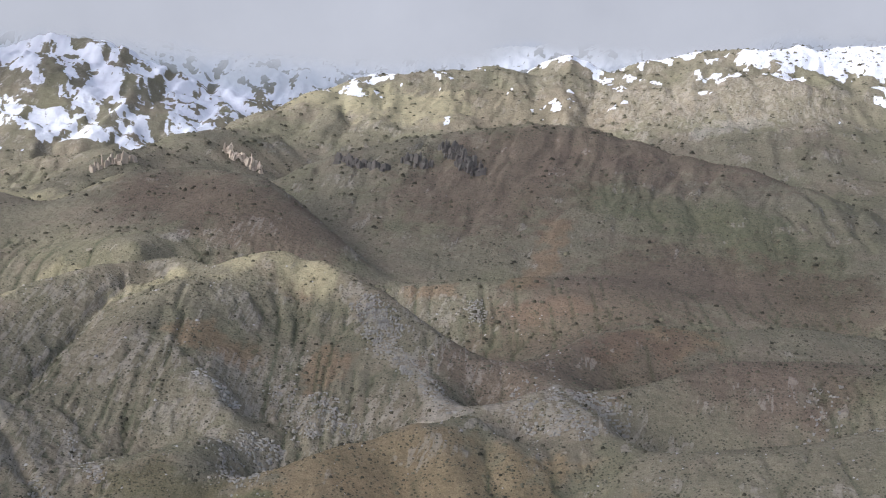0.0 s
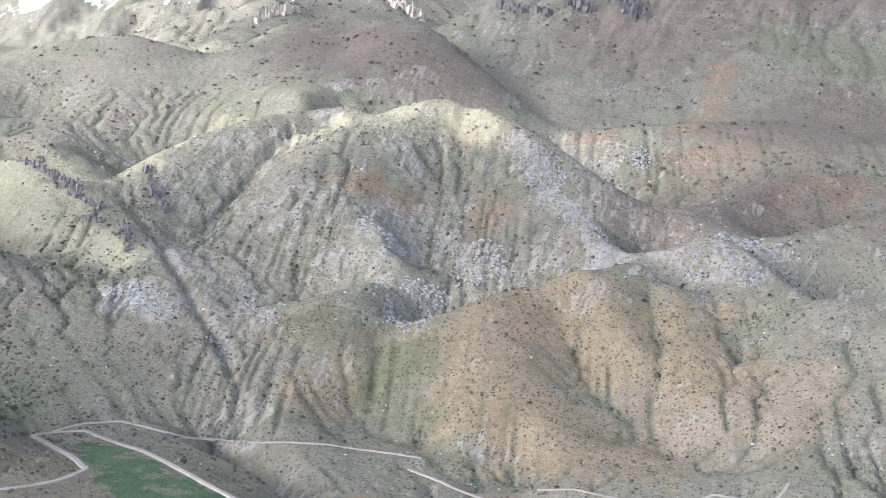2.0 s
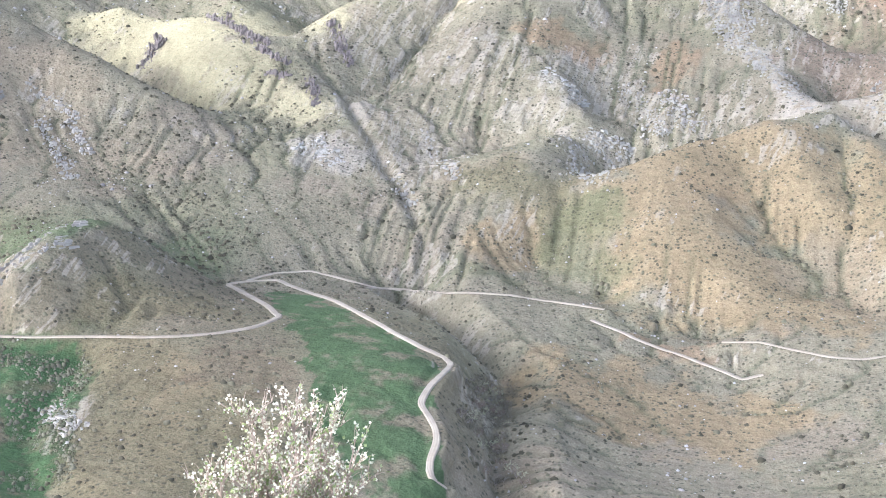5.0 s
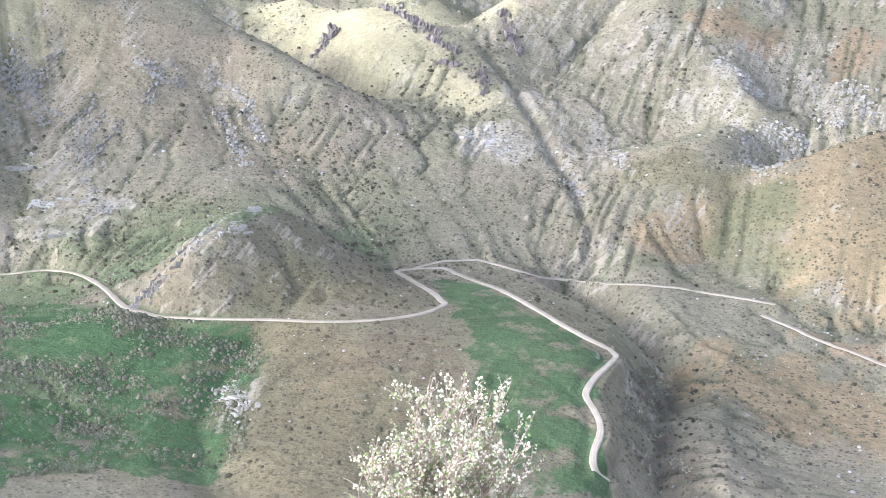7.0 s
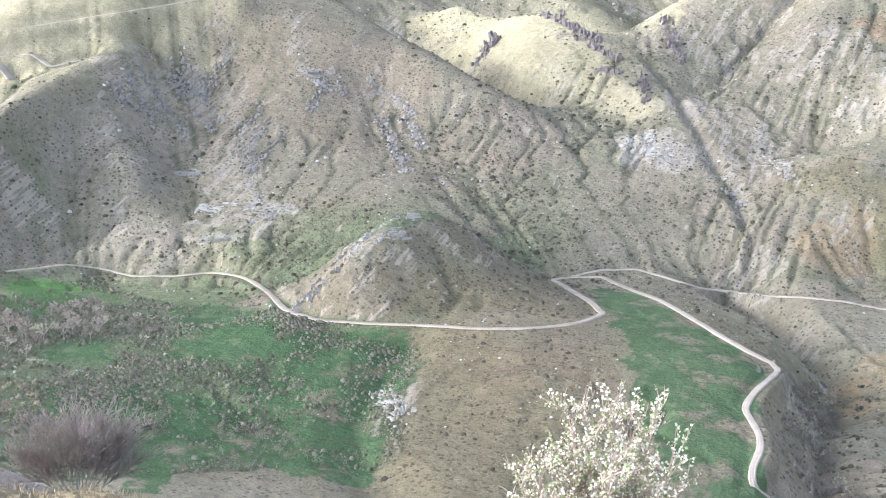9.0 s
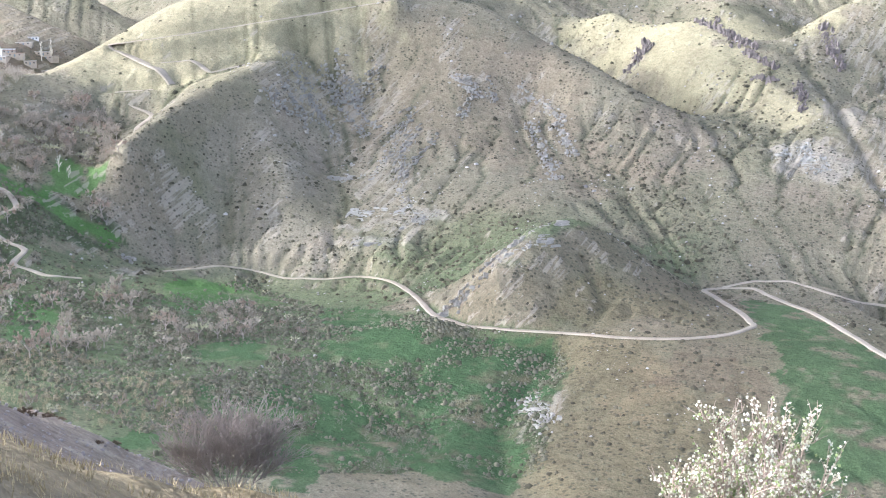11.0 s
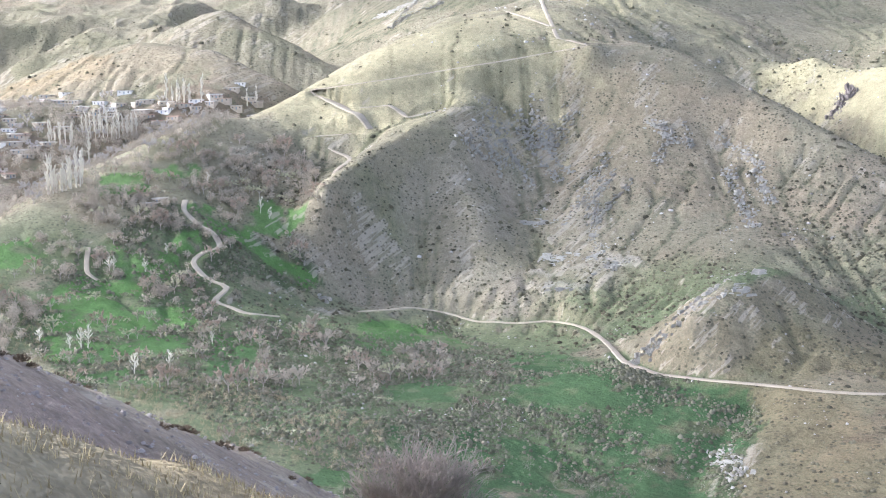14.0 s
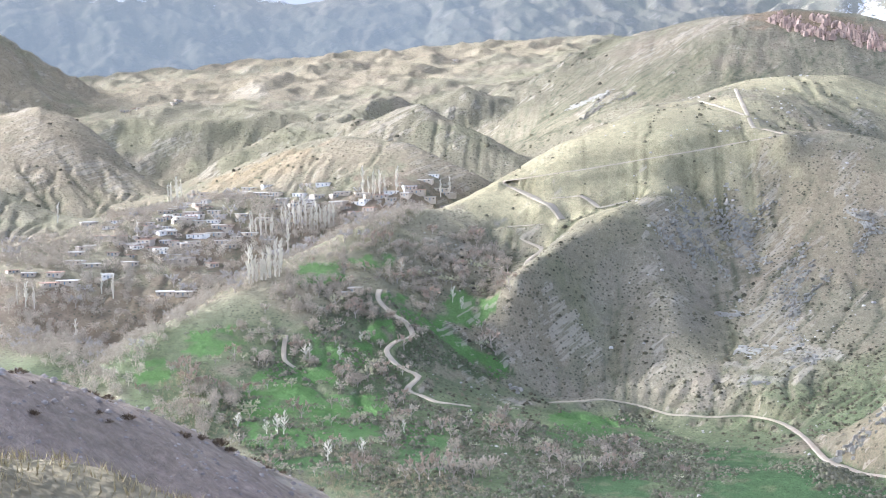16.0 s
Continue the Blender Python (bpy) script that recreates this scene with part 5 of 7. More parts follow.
def build_ground():
    view = np.radians(np.arange(-21.0, 72.0, 0.088))
    rest = np.radians(np.arange(76.0, 336.0, 4.0))
    bearing = np.concatenate([view, rest])
    far = np.concatenate([np.geomspace(0.4, 30, 60)[:-1], np.geomspace(30, 380, 70)[:-1], np.geomspace(380, 1500, 360)[:-1], np.geomspace(1500, 3950, 300)])
    b, r = np.meshgrid(bearing, far)
    x, y = (-r * np.sin(b)).ravel(), (r * np.cos(b)).ravel()
    z = land(x, y)
    nb, nr = len(bearing), len(far)
    i = np.arange(nr - 1)[:, None] * nb
    j = np.arange(nb)[None, :]
    j2 = (j + 1) % nb
    quads = np.stack([i + j, i + j2, i + nb + j2, i + nb + j], -1).reshape(-1, 4)
    mesh = bpy.data.meshes.new("ground")
    mesh.vertices.add(len(x) + 1)
    centre = len(x)
    verts = np.empty((len(x) + 1, 3))
    verts[:-1] = np.stack([x, y, z], -1)
    verts[-1] = (0, 0, z[:nb].mean())
    fan = np.stack([np.full(nb, centre), np.arange(nb), (np.arange(nb) + 1) % nb], -1)[:, ::-1]
    loops = np.concatenate([fan[:, ::-1].ravel(), quads[:, ::-1].ravel()])
    mesh.vertices.foreach_set("co", verts.ravel())
    mesh.loops.add(len(loops))
    mesh.loops.foreach_set("vertex_index", loops.astype(np.int32))
    starts = np.concatenate([np.arange(nb) * 3, nb * 3 + np.arange(len(quads)) * 4])
    mesh.polygons.add(len(starts))
    mesh.polygons.foreach_set("loop_start", starts.astype(np.int32))
    mesh.update(calc_edges=True)
    mesh.polygons.foreach_set("use_smooth", np.ones(len(starts), bool))
    normal = np.empty(len(verts) * 3)
    mesh.vertices.foreach_get("normal", normal)
    normal = normal.reshape(-1, 3)
    if normal[:, 2].mean() < 0:
        mesh.flip_normals()
        normal = -normal
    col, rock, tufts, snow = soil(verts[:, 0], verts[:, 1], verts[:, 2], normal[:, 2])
    verts[:, 2] += rock * smooth(350, 500, np.hypot(verts[:, 0], verts[:, 1])) * 1.2 * ridged(verts[:, 0], verts[:, 1] * 0.6, 15, 3)
    mesh.vertices.foreach_set("co", verts.ravel())
    mesh.update()
    for name, rgb in (("soil", col), ("kind", np.stack([rock, tufts, snow], -1))):
        layer = mesh.color_attributes.new(name, "FLOAT_COLOR", "POINT")
        layer.data.foreach_set("color", np.c_[np.clip(rgb, 0, 1), np.ones(len(rgb))].astype(np.float32).ravel())
    mesh.materials.append(HILLSIDE)
    return tagged(new("ground", mesh), "hilly ground of brown soil, thin grass, rock and snow", "ground", kind="structure")


build_ground()

def part(name, bm, mat, parent=None, label=""):
    """Links a bmesh as one mesh object, under a thing if one is given."""
    me = bpy.data.meshes.new(name)
    bm.to_mesh(me)
    bm.free()
    me.materials.append(mat)
    ob = new(name, me)
    ob.parent = parent
    return tagged(ob, label)


def from_arrays(name, verts, faces, mat, smooth_shade=False):
    me = bpy.data.meshes.new(name)
    me.from_pydata([tuple(v) for v in verts], [], [tuple(f) for f in faces])
    if smooth_shade:
        me.polygons.foreach_set("use_smooth", np.ones(len(me.polygons), bool))
    me.update()
    me.materials.append(mat)
    return new(name, me)


# ---- roads: worn earth with two wheel tracks and low banks ----
def spline(line, step):
    pts = [np.array(p, float) for p in line]
    pts = [2 * pts[0] - pts[1]] + pts + [2 * pts[-1] - pts[-2]]
    out = []
    for a, b, c, d in zip(pts, pts[1:], pts[2:], pts[3:]):
        n = max(2, int(np.linalg.norm(c - b) / step))
        for k in range(n):
            t = k / n
            out.append(0.5 * (2 * b + (c - a) * t + (2 * a - 5 * b + 4 * c - d) * t * t + (3 * b - a - 3 * c + d) * t ** 3))
    return np.array(out + [pts[-2]])


def build_road(name, half, line):
    p = spline(line, 4.0)
    half *= 0.8
    run = np.gradient(p[:, :2], axis=0)
    run /= np.linalg.norm(run, axis=1)[:, None] + 1e-9
    side = np.c_[-run[:, 1], run[:, 0]]
    wob = 1 + 0.25 * perlin(np.arange(len(p)) * 0.31, np.full(len(p), half * 7.7))
    across = [(-1.15, -0.5), (-1.0, 0.3), (-0.62, 0.42), (-0.45, 0.30), (-0.25, 0.44), (0.25, 0.44), (0.45, 0.30), (0.62, 0.42), (1.0, 0.3), (1.15, -0.5)]
    verts, n = [], len(across)
    for q, s, w in zip(p, side, wob):
        verts += [(q[0] + s[0] * half * w * a, q[1] + s[1] * half * w * a, q[2] + 0.3 + h * max(1.0, half / 2.5)) for a, h in across]
    faces = [(i * n + j, i * n + j + 1, (i + 1) * n + j + 1, (i + 1) * n + j) for i in range(len(p) - 1) for j in range(n - 1)]
    return tagged(from_arrays("road", verts, faces, EARTH_ROAD, True), "pale unpaved earth road with wheel tracks along the hillside", "road", kind="structure")


for _name, (_half, _line) in ROADS.items():
    build_road(_name, _half, _line)

# ---- clouds: unseen ones added for shade, and the bank before the far ranges ----
CLOUD = material("cloud", (0.8, 0.8, 0.82), 1.0, 0.05, 300.0, 0.0)


def thin_cloud():
    """Cloud thin enough to let a part of the sunlight through."""
    m = CLOUD.copy()
    m.name = "thin_cloud"
    n, l = m.node_tree.nodes, m.node_tree.links
    clear, mx = n.new("ShaderNodeBsdfTransparent"), n.new("ShaderNodeMixShader")
    mx.inputs["Fac"].default_value = 0.08
    l.new(n["Principled BSDF"].outputs[0], mx.inputs[1])
    l.new(clear.outputs[0], mx.inputs[2])
    l.new(mx.outputs[0], n["Material Output"].inputs["Surface"])
    return m


THIN_CLOUD = thin_cloud()


def build_shade_cloud(x, y, z, rx, ry, thick, seed):
    """A flat-bottomed heap of cloud, added out of view, that keeps the sun off the ground at (x, y, z)."""
    rnd = random.Random(seed)
    at = Vector((x, y, z)) + TO_SUN * 2800
    bm = bmesh.new()
    bmesh.ops.create_icosphere(bm, subdivisions=5, radius=1.0)
    for v in bm.verts:
        c = v.co.copy()
        k = 1 + 0.30 * noise.noise(c * 1.7 + Vector((seed, 0, 0))) + 0.14 * noise.noise(c * 4.3 + Vector((0, seed, 0))) + 0.06 * noise.noise(c * 11)
        v.co = Vector((c.x * rx * k, c.y * ry * k, c.z * thick * k * (1.0 if c.z > 0 else 0.35)))
    ob = part("cloud", bm, THIN_CLOUD if seed in (1, 13, 14) else CLOUD)
    ob.matrix_world = Matrix.Translation(at)
    return tagged(ob, "flat-bottomed grey cloud added out of view to shade the ground", "cloud", kind="structure")


# unseen shade casters: each row darkens the stretch of ground it names
for _c in ((-305, 655, -80, 230, 320, 40, 1), (-565, 765, -40, 95, 120, 30, 14), (-400, 510, -118, 135, 140, 30, 12), (-205, 345, -120, 250, 195, 40, 9), (-1100, 3400, 700, 1300, 620, 80, 10), (170, 760, -110, 440, 290, 45, 6), (-110, 1060, 0, 260, 130, 40, 5), (-500, 905, 0, 150, 110, 30, 13), (460, 1080, -60, 480, 300, 50, 2), (330, 1760, 100, 780, 390, 60, 3), (1150, 1500, 60, 640, 620, 60, 4), (380, 1960, 330, 640, 240, 55, 7), (-260, 1640, 235, 230, 150, 40, 8), (-1100, 1290, 200, 330, 250, 40, 11)):
    build_shade_cloud(*_c)


def cloud_haze_bank():
    """Low cloud and distance haze before the far ranges, both painted as emission: a curved sheet with a ragged, thin
    lower edge.
    """
    m = bpy.data.materials.new("cloud_haze_bank")
    m.use_nodes = True
    n, l = m.node_tree.nodes, m.node_tree.links
    n.remove(n["Principled BSDF"])
    tc = n.new("ShaderNodeTexCoord")
    sep = n.new("ShaderNodeSeparateXYZ")
    l.new(tc.outputs["Object"], sep.inputs[0])
    no = n.new("ShaderNodeTexNoise")
    no.inputs["Scale"].default_value, no.inputs["Detail"].default_value, no.inputs["Roughness"].default_value = 0.0022, 7, 0.62
    l.new(tc.outputs["Object"], no.inputs["Vector"])
    lift = n.new("ShaderNodeMath")
    lift.operation = "MULTIPLY_ADD"
    lift.inputs[1].default_value = 260
    l.new(no.outputs["Fac"], lift.inputs[0])
    l.new(sep.outputs["Z"], lift.inputs[2])
    al = n.new("ShaderNodeMapRange")
    al.interpolation_type = "SMOOTHSTEP"
    for k, v in zip(("From Min", "From Max", "To Min", "To Max"), (BANK_LOW, BANK_HIGH, 0.0, 1.0)):
        al.inputs[k].default_value = v
    def along(a, b_, c, d, sock="X"):
        r = n.new("ShaderNodeMapRange")
        for k, v in zip(("From Min", "From Max", "To Min", "To Max"), (a, b_, c, d)):
            r.inputs[k].default_value = v
        l.new(sep.outputs[sock], r.inputs["Value"])
        return r.outputs["Result"]
    # the cloud hangs lower, and is thinner and dimmer, over the west
    sunk = n.new("ShaderNodeMath")
    l.new(lift.outputs[0], sunk.inputs[0])
    l.new(along(-1300, -2000, 0, 220), sunk.inputs[1])
    l.new(sunk.outputs[0], al.inputs["Value"])
    # painted distance haze: blue-grey emission over the ranges, strongest in the west
    veil = n.new("ShaderNodeMapRange")
    for k, v in zip(("From Min", "From Max", "To Min", "To Max"), (-1500, -2300, 0.05, 0.8)):
        veil.inputs[k].default_value = v
    l.new(sep.outputs["X"], veil.inputs["Value"])
    most = n.new("ShaderNodeMath")
    most.operation = "MAXIMUM"
    l.new(veil.outputs["Result"], most.inputs[0])
    l.new(al.outputs["Result"], most.inputs[1])
    ramp = n.new("ShaderNodeMix")
    ramp.data_type = "RGBA"
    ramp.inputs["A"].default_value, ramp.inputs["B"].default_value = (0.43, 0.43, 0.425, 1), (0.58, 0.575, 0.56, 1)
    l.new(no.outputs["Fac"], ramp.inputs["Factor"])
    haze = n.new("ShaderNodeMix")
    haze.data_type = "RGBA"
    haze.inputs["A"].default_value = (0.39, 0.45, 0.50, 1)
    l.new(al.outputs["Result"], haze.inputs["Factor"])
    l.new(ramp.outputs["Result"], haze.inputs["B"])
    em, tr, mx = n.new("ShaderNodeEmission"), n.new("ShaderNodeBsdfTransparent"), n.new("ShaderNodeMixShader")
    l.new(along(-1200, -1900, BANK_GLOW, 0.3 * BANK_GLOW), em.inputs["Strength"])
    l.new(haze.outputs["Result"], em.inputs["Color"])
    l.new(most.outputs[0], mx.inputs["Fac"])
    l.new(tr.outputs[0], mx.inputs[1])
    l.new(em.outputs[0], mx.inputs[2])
    l.new(mx.outputs[0], n["Material Output"].inputs["Surface"])
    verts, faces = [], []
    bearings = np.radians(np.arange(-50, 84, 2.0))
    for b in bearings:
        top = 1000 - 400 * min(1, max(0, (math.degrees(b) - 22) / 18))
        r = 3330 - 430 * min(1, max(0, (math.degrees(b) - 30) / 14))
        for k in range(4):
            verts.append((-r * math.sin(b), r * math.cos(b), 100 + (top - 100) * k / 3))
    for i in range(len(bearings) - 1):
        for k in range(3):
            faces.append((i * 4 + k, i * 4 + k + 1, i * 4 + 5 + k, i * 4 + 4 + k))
    tagged(from_arrays("backdrop", verts, faces, m, True), "glowing sheet of grey cloud and painted haze before the far ranges", "cloud bank", kind="structure")


BANK_LOW, BANK_HIGH, BANK_GLOW = 790, 930, 0.71
cloud_haze_bank()

# ---- rock ----
ROCKS = {"red": material("red_rock", (0.30, 0.225, 0.185), 0.9, 0.3, 9.0, 0.6), "tan": material("tan_rock", (0.40, 0.34, 0.26), 0.9, 0.3, 9.0, 0.6),
         "dark": material("dark_rock", (0.15, 0.13, 0.12), 0.9, 0.35, 6.0, 0.6), "slate": material("slate_rock", (0.125, 0.115, 0.10), 0.9, 0.3, 8.0, 0.6),
         "grey": material("grey_rock", (0.262, 0.25, 0.215), 0.9, 0.3, 6.0, 0.6), "pale": material("pale_rock", (0.33, 0.32, 0.28), 0.9, 0.2, 5.0, 0.5)}


TEETH = {"dark": 0.9, "red": 1.7, "tan": 3.0, "slate": 2.6}  # rock that stands up in teeth, and its size


def build_slabs(ends, half, sort, seed, verts, faces):
    """A band of tilted bedrock: angular slabs that lie along the band, half sunk, with gaps of soil between them."""
    r = np.random.RandomState(seed)
    (ax, ay), (bx, by) = ends
    span = max(4.0, math.hypot(bx - ax, by - ay))
    ux, uy = (bx - ax) / span, (by - ay) / span
    count = int(min(170, 10 + span * half * 2 / (6.0 * TEETH.get(sort, 1.0) ** 1.6)))
    t, v = r.uniform(-0.05, 1.05, count), half * r.normal(0, 0.55, count)
    x, y = ax + ux * span * t - uy * v, ay + uy * span * t + ux * v
    z = land(x, y)
    upright, big = sort in TEETH, TEETH.get(sort, 1.0)
    for k in range(count):
        long = r.uniform(1.6, 6.0) * (0.6 * big if upright else 1.0) * (1.5 if r.rand() < 0.15 else 1)
        wide, tall = long * (r.uniform(0.4, 0.9) if upright else r.uniform(0.16, 0.4)), (big * r.uniform(1.0, 4.5) * r.rand() ** 0.5 if upright else r.uniform(0.2, 0.75))
        a = math.atan2(uy, ux) + r.normal(0, 0.22)
        c, s_ = math.cos(a), math.sin(a)
        lean = r.uniform(0.0, 0.3) if upright else r.uniform(0.2, 0.6)
        base = len(verts)
        for lv, up in ((1.0, -1.0 * big), (r.uniform(0.72, 0.95), tall), (r.uniform(0.2, 0.55), tall * r.uniform(1.15, 1.5))):
            for p, q in ((-1, -1), (1, -1), (1.1, 0.9), (-0.9, 1)):
                pu, qv = p * long * 0.5 * lv * r.uniform(0.75, 1.2), q * wide * 0.5 * lv * r.uniform(0.75, 1.2) + lean * up
                verts.append((x[k] + c * pu - s_ * qv, y[k] + s_ * pu + c * qv, z[k] + up * r.uniform(0.8, 1.1)))
        for lv in (0, 4):
            for j in range(4):
                faces.append((base + lv + j, base + lv + (j + 1) % 4, base + lv + 4 + (j + 1) % 4, base + lv + 4 + j))
        faces.append((base + 8, base + 9, base + 10, base + 11))


SLAB_WORDS = {"red": "jagged reddish rock teeth along the ridge", "tan": "weathered tan rock towers on the hillside", "slate": "dark grey ribbed cliffs on the mountainside",
              "grey": "bands of tilted grey rock slabs cropping out of the slopes", "pale": "whitish bare rock slabs breaking through the slopes", "dark": "dark jagged rock teeth on the pale slope"}
OUTCROPS["grey"] += [(*p, *q, 1.6 * h) for h, line in LEDGES if h > 1.7 for p, q in zip(line, line[1:])]
for _k, (_sort, _list) in enumerate(OUTCROPS.items()):
    _verts, _faces = [], []
    for _j, (_a, _b, _c, _d, _half) in enumerate(_list):
        build_slabs(((_a, _b), (_c, _d)), _half, _sort, 500 + 200 * _k + _j, _verts, _faces)
    tagged(from_arrays("rock_slabs", _verts, _faces, ROCKS[_sort]), SLAB_WORDS[_sort], "rock", kind="stuff")


# ---- scattered scrub and stones ----
def scatter(count, seed, near, far_, low, high):
    """Random places on the hills between two distances and two bearings."""
    r = np.random.RandomState(seed)
    b = np.radians(r.uniform(low, high, count))
    d = np.sqrt(r.uniform(near ** 2, far_ ** 2, count))
    return -d * np.sin(b), d * np.cos(b), r


def heap(name, x, y, r, size, flat, mat, label, category, sides=6, lean=0.3, sink=0.25):
    """Many small lumps in one mesh: each a ragged low mound of two rings and a top."""
    z = land(x, y)
    n = len(x)
    s = r.uniform(size[0], size[1], n) * (0.35 + 1.3 * r.rand(n) ** 3)
    a = np.linspace(0, 2 * np.pi, sides, endpoint=False)
    verts = np.empty((n, 2 * sides + 1, 3))
    for ring, (rad, up) in enumerate(((1.0, -sink), (0.78, 0.55))):
        jit = r.uniform(0.65, 1.25, (n, sides))
        verts[:, ring * sides:(ring + 1) * sides, 0] = x[:, None] + s[:, None] * rad * jit * np.cos(a + ring * 0.4)
        verts[:, ring * sides:(ring + 1) * sides, 1] = y[:, None] + s[:, None] * rad * jit * np.sin(a + ring * 0.4)
        verts[:, ring * sides:(ring + 1) * sides, 2] = z[:, None] + s[:, None] * flat * up * r.uniform(0.7, 1.3, (n, sides))
    verts[:, -1, 0], verts[:, -1, 1] = x + lean * s * r.uniform(-1, 1, n), y + lean * s * r.uniform(-1, 1, n)
    verts[:, -1, 2] = z + s * flat * r.uniform(0.8, 1.3, n)
    base = (np.arange(n) * (2 * sides + 1))[:, None]
    j = np.arange(sides)
    j2 = (j + 1) % sides
    quads = np.stack([base + j, base + j2, base + sides + j2, base + sides + j], -1).reshape(-1, 4)
    tris = np.stack([base + sides + j, base + sides + j2, np.broadcast_to(base + 2 * sides, (n, sides))], -1).reshape(-1, 3)
    me = bpy.data.meshes.new(name)
    me.vertices.add(n * (2 * sides + 1))
    me.vertices.foreach_set("co", verts.ravel())
    loops = np.concatenate([quads.ravel(), tris.ravel()]).astype(np.int32)
    starts = np.concatenate([np.arange(len(quads)) * 4, len(quads) * 4 + np.arange(len(tris)) * 3]).astype(np.int32)
    me.loops.add(len(loops))
    me.loops.foreach_set("vertex_index", loops)
    me.polygons.add(len(starts))
    me.polygons.foreach_set("loop_start", starts)
    me.update(calc_edges=True)
    me.materials.append(mat)
    return tagged(new(name, me), label, category, kind="stuff")


def island_material(name, a, b, rough=0.95):
    """Leaf or stone colour that differs from lump to lump."""
    m = bpy.data.materials.new(name)
    m.use_nodes = True
    n, l = m.node_tree.nodes, m.node_tree.links
    geo, mix = n.new("ShaderNodeNewGeometry"), n.new("ShaderNodeMix")
    mix.data_type = "RGBA"
    mix.inputs["A"].default_value, mix.inputs["B"].default_value = (*a, 1), (*b, 1)
    l.new(geo.outputs["Random Per Island"], mix.inputs["Factor"])
    l.new(mix.outputs["Result"], n["Principled BSDF"].inputs["Base Color"])
    n["Principled BSDF"].inputs["Roughness"].default_value = rough
    n["Principled BSDF"].inputs["Specular IOR Level"].default_value = 0.1
    return m


SCRUB = island_material("scrub", (0.06, 0.056, 0.038), (0.19, 0.175, 0.115))
STONE = island_material("stone", (0.22, 0.21, 0.19), (0.5, 0.48, 0.44))


def in_fields(x, y):
    hit = np.zeros(len(x), bool)
    for poly in FIELDS:
        hit |= inside(poly, x, y)
    return hit


def off_roads(x, y, room):
    ok = np.ones(len(x), bool)
    for half, line in ROADS.values():
        ok &= nearest(line, x, y)[0] > half + room
    return ok


for _k, (_count, _a, _b, _lo, _hi, _size) in enumerate(((17000, 480, 900, -20, 40, (0.5, 1.25)), (13000, 650, 1000, 19, 52, (0.5, 1.4)), (24000, 880, 1350, -20, 30, (0.6, 1.6)),
                                                       (2500, 1000, 1500, 24, 60, (0.6, 1.5)), (2500, 1250, 1900, 44, 72, (0.8, 2.4)), (11000, 1300, 2000, -20, 24, (0.9, 2.6)))):
    _x, _y, _r = scatter(_count, 40 + _k, _a, _b, _lo, _hi)
    _keep = (fbm(_x, _y, 90, 3) + _r.uniform(-0.5, 0.6, _count) > -0.1) & ~in_fields(_x, _y) & off_roads(_x, _y, 2)
    heap("scrub", _x[_keep], _y[_keep], _r, _size, 0.75, SCRUB, "low dark thorny scrub dotted over the dry hillside", "scrub")
for _k, (_count, _a, _b, _lo, _hi, _size) in enumerate(((6000, 520, 1000, -20, 52, (0.25, 0.9)), (3500, 900, 1350, -6, 46, (0.4, 1.5)))):
    _x, _y, _r = scatter(_count * 3, 60 + _k, _a, _b, _lo, _hi)
    _keep = (fbm(_x - 300, _y + 70, 45, 4, 0.65) + 0.3 * _r.randn(len(_x)) > 0.45) & ~in_fields(_x, _y) & off_roads(_x, _y, 2)
    heap("stones", _x[_keep], _y[_keep], _r, _size, 0.7, STONE, "loose pale stones and boulders on the slopes", "stones", sides=5)

_x, _y, _r = scatter(60000, 71, 520, 1420, -20, 52)
_keep = (sampled(WET, _x, _y) + _r.uniform(-0.3, 0.3, len(_x)) > 0.55) & ~in_fields(_x, _y) & off_roads(_x, _y, 2)
heap("gully_scrub", _x[_keep], _y[_keep], _r, (0.8, 1.9), 0.9, SCRUB, "dark thorny scrub lining the gullies", "scrub")
_x, _y, _r = scatter(9000, 72, 1900, 2700, -22, 20)
heap("scrub", _x, _y, _r, (1.2, 3.6), 0.7, SCRUB, "low dark thorny scrub dotted over the far hillside", "scrub")

# bushes over the valley's pastures
VALLEY_BUSH = island_material("valley_bush", (0.085, 0.09, 0.055), (0.21, 0.195, 0.14))
_p = np.array([q for poly in PASTURES for q in poly])
_r = np.random.RandomState(77)
_x, _y = _r.uniform(_p[:, 0].min(), _p[:, 0].max(), 90000), _r.uniform(_p[:, 1].min(), _p[:, 1].max(), 90000)
_keep = np.zeros(len(_x), bool)
for _poly in PASTURES:
    _keep |= inside(_poly, _x, _y)
_keep &= off_roads(_x, _y, 2) & (fbm(_x, _y, 45, 4, 0.6) + _r.uniform(-0.45, 0.45, len(_x)) > np.where(in_fields(_x, _y), 0.30, -0.12))
heap("bushes", _x[_keep], _y[_keep], _r, (0.4, 1.15), 0.95, VALLEY_BUSH, "low grey-brown bushes scattered over the green pasture", "bushes", sides=5, lean=0.5)

# ---- trees ----
BARK = material("bark", (0.34, 0.30, 0.265), 0.95, 0.3, 0.8, 0.4)
TWIGS = material("bare_twigs", (0.25, 0.225, 0.185), 0.95, 0.22, 1.5, 0.0)
RUSSET = material("russet_twigs", (0.25, 0.20, 0.16), 0.95, 0.22, 1.5, 0.0)
ORCHARD_TWIGS = material("orchard_twigs", (0.42, 0.37, 0.30), 0.95, 0.22, 1.5, 0.0)
ORCHARD_RUSSET = material("orchard_russet_twigs", (0.37, 0.295, 0.235), 0.95, 0.22, 1.5, 0.0)
GREY_TWIGS = material("grey_twigs", (0.42, 0.40, 0.37), 0.95, 0.2, 1.5, 0.0)
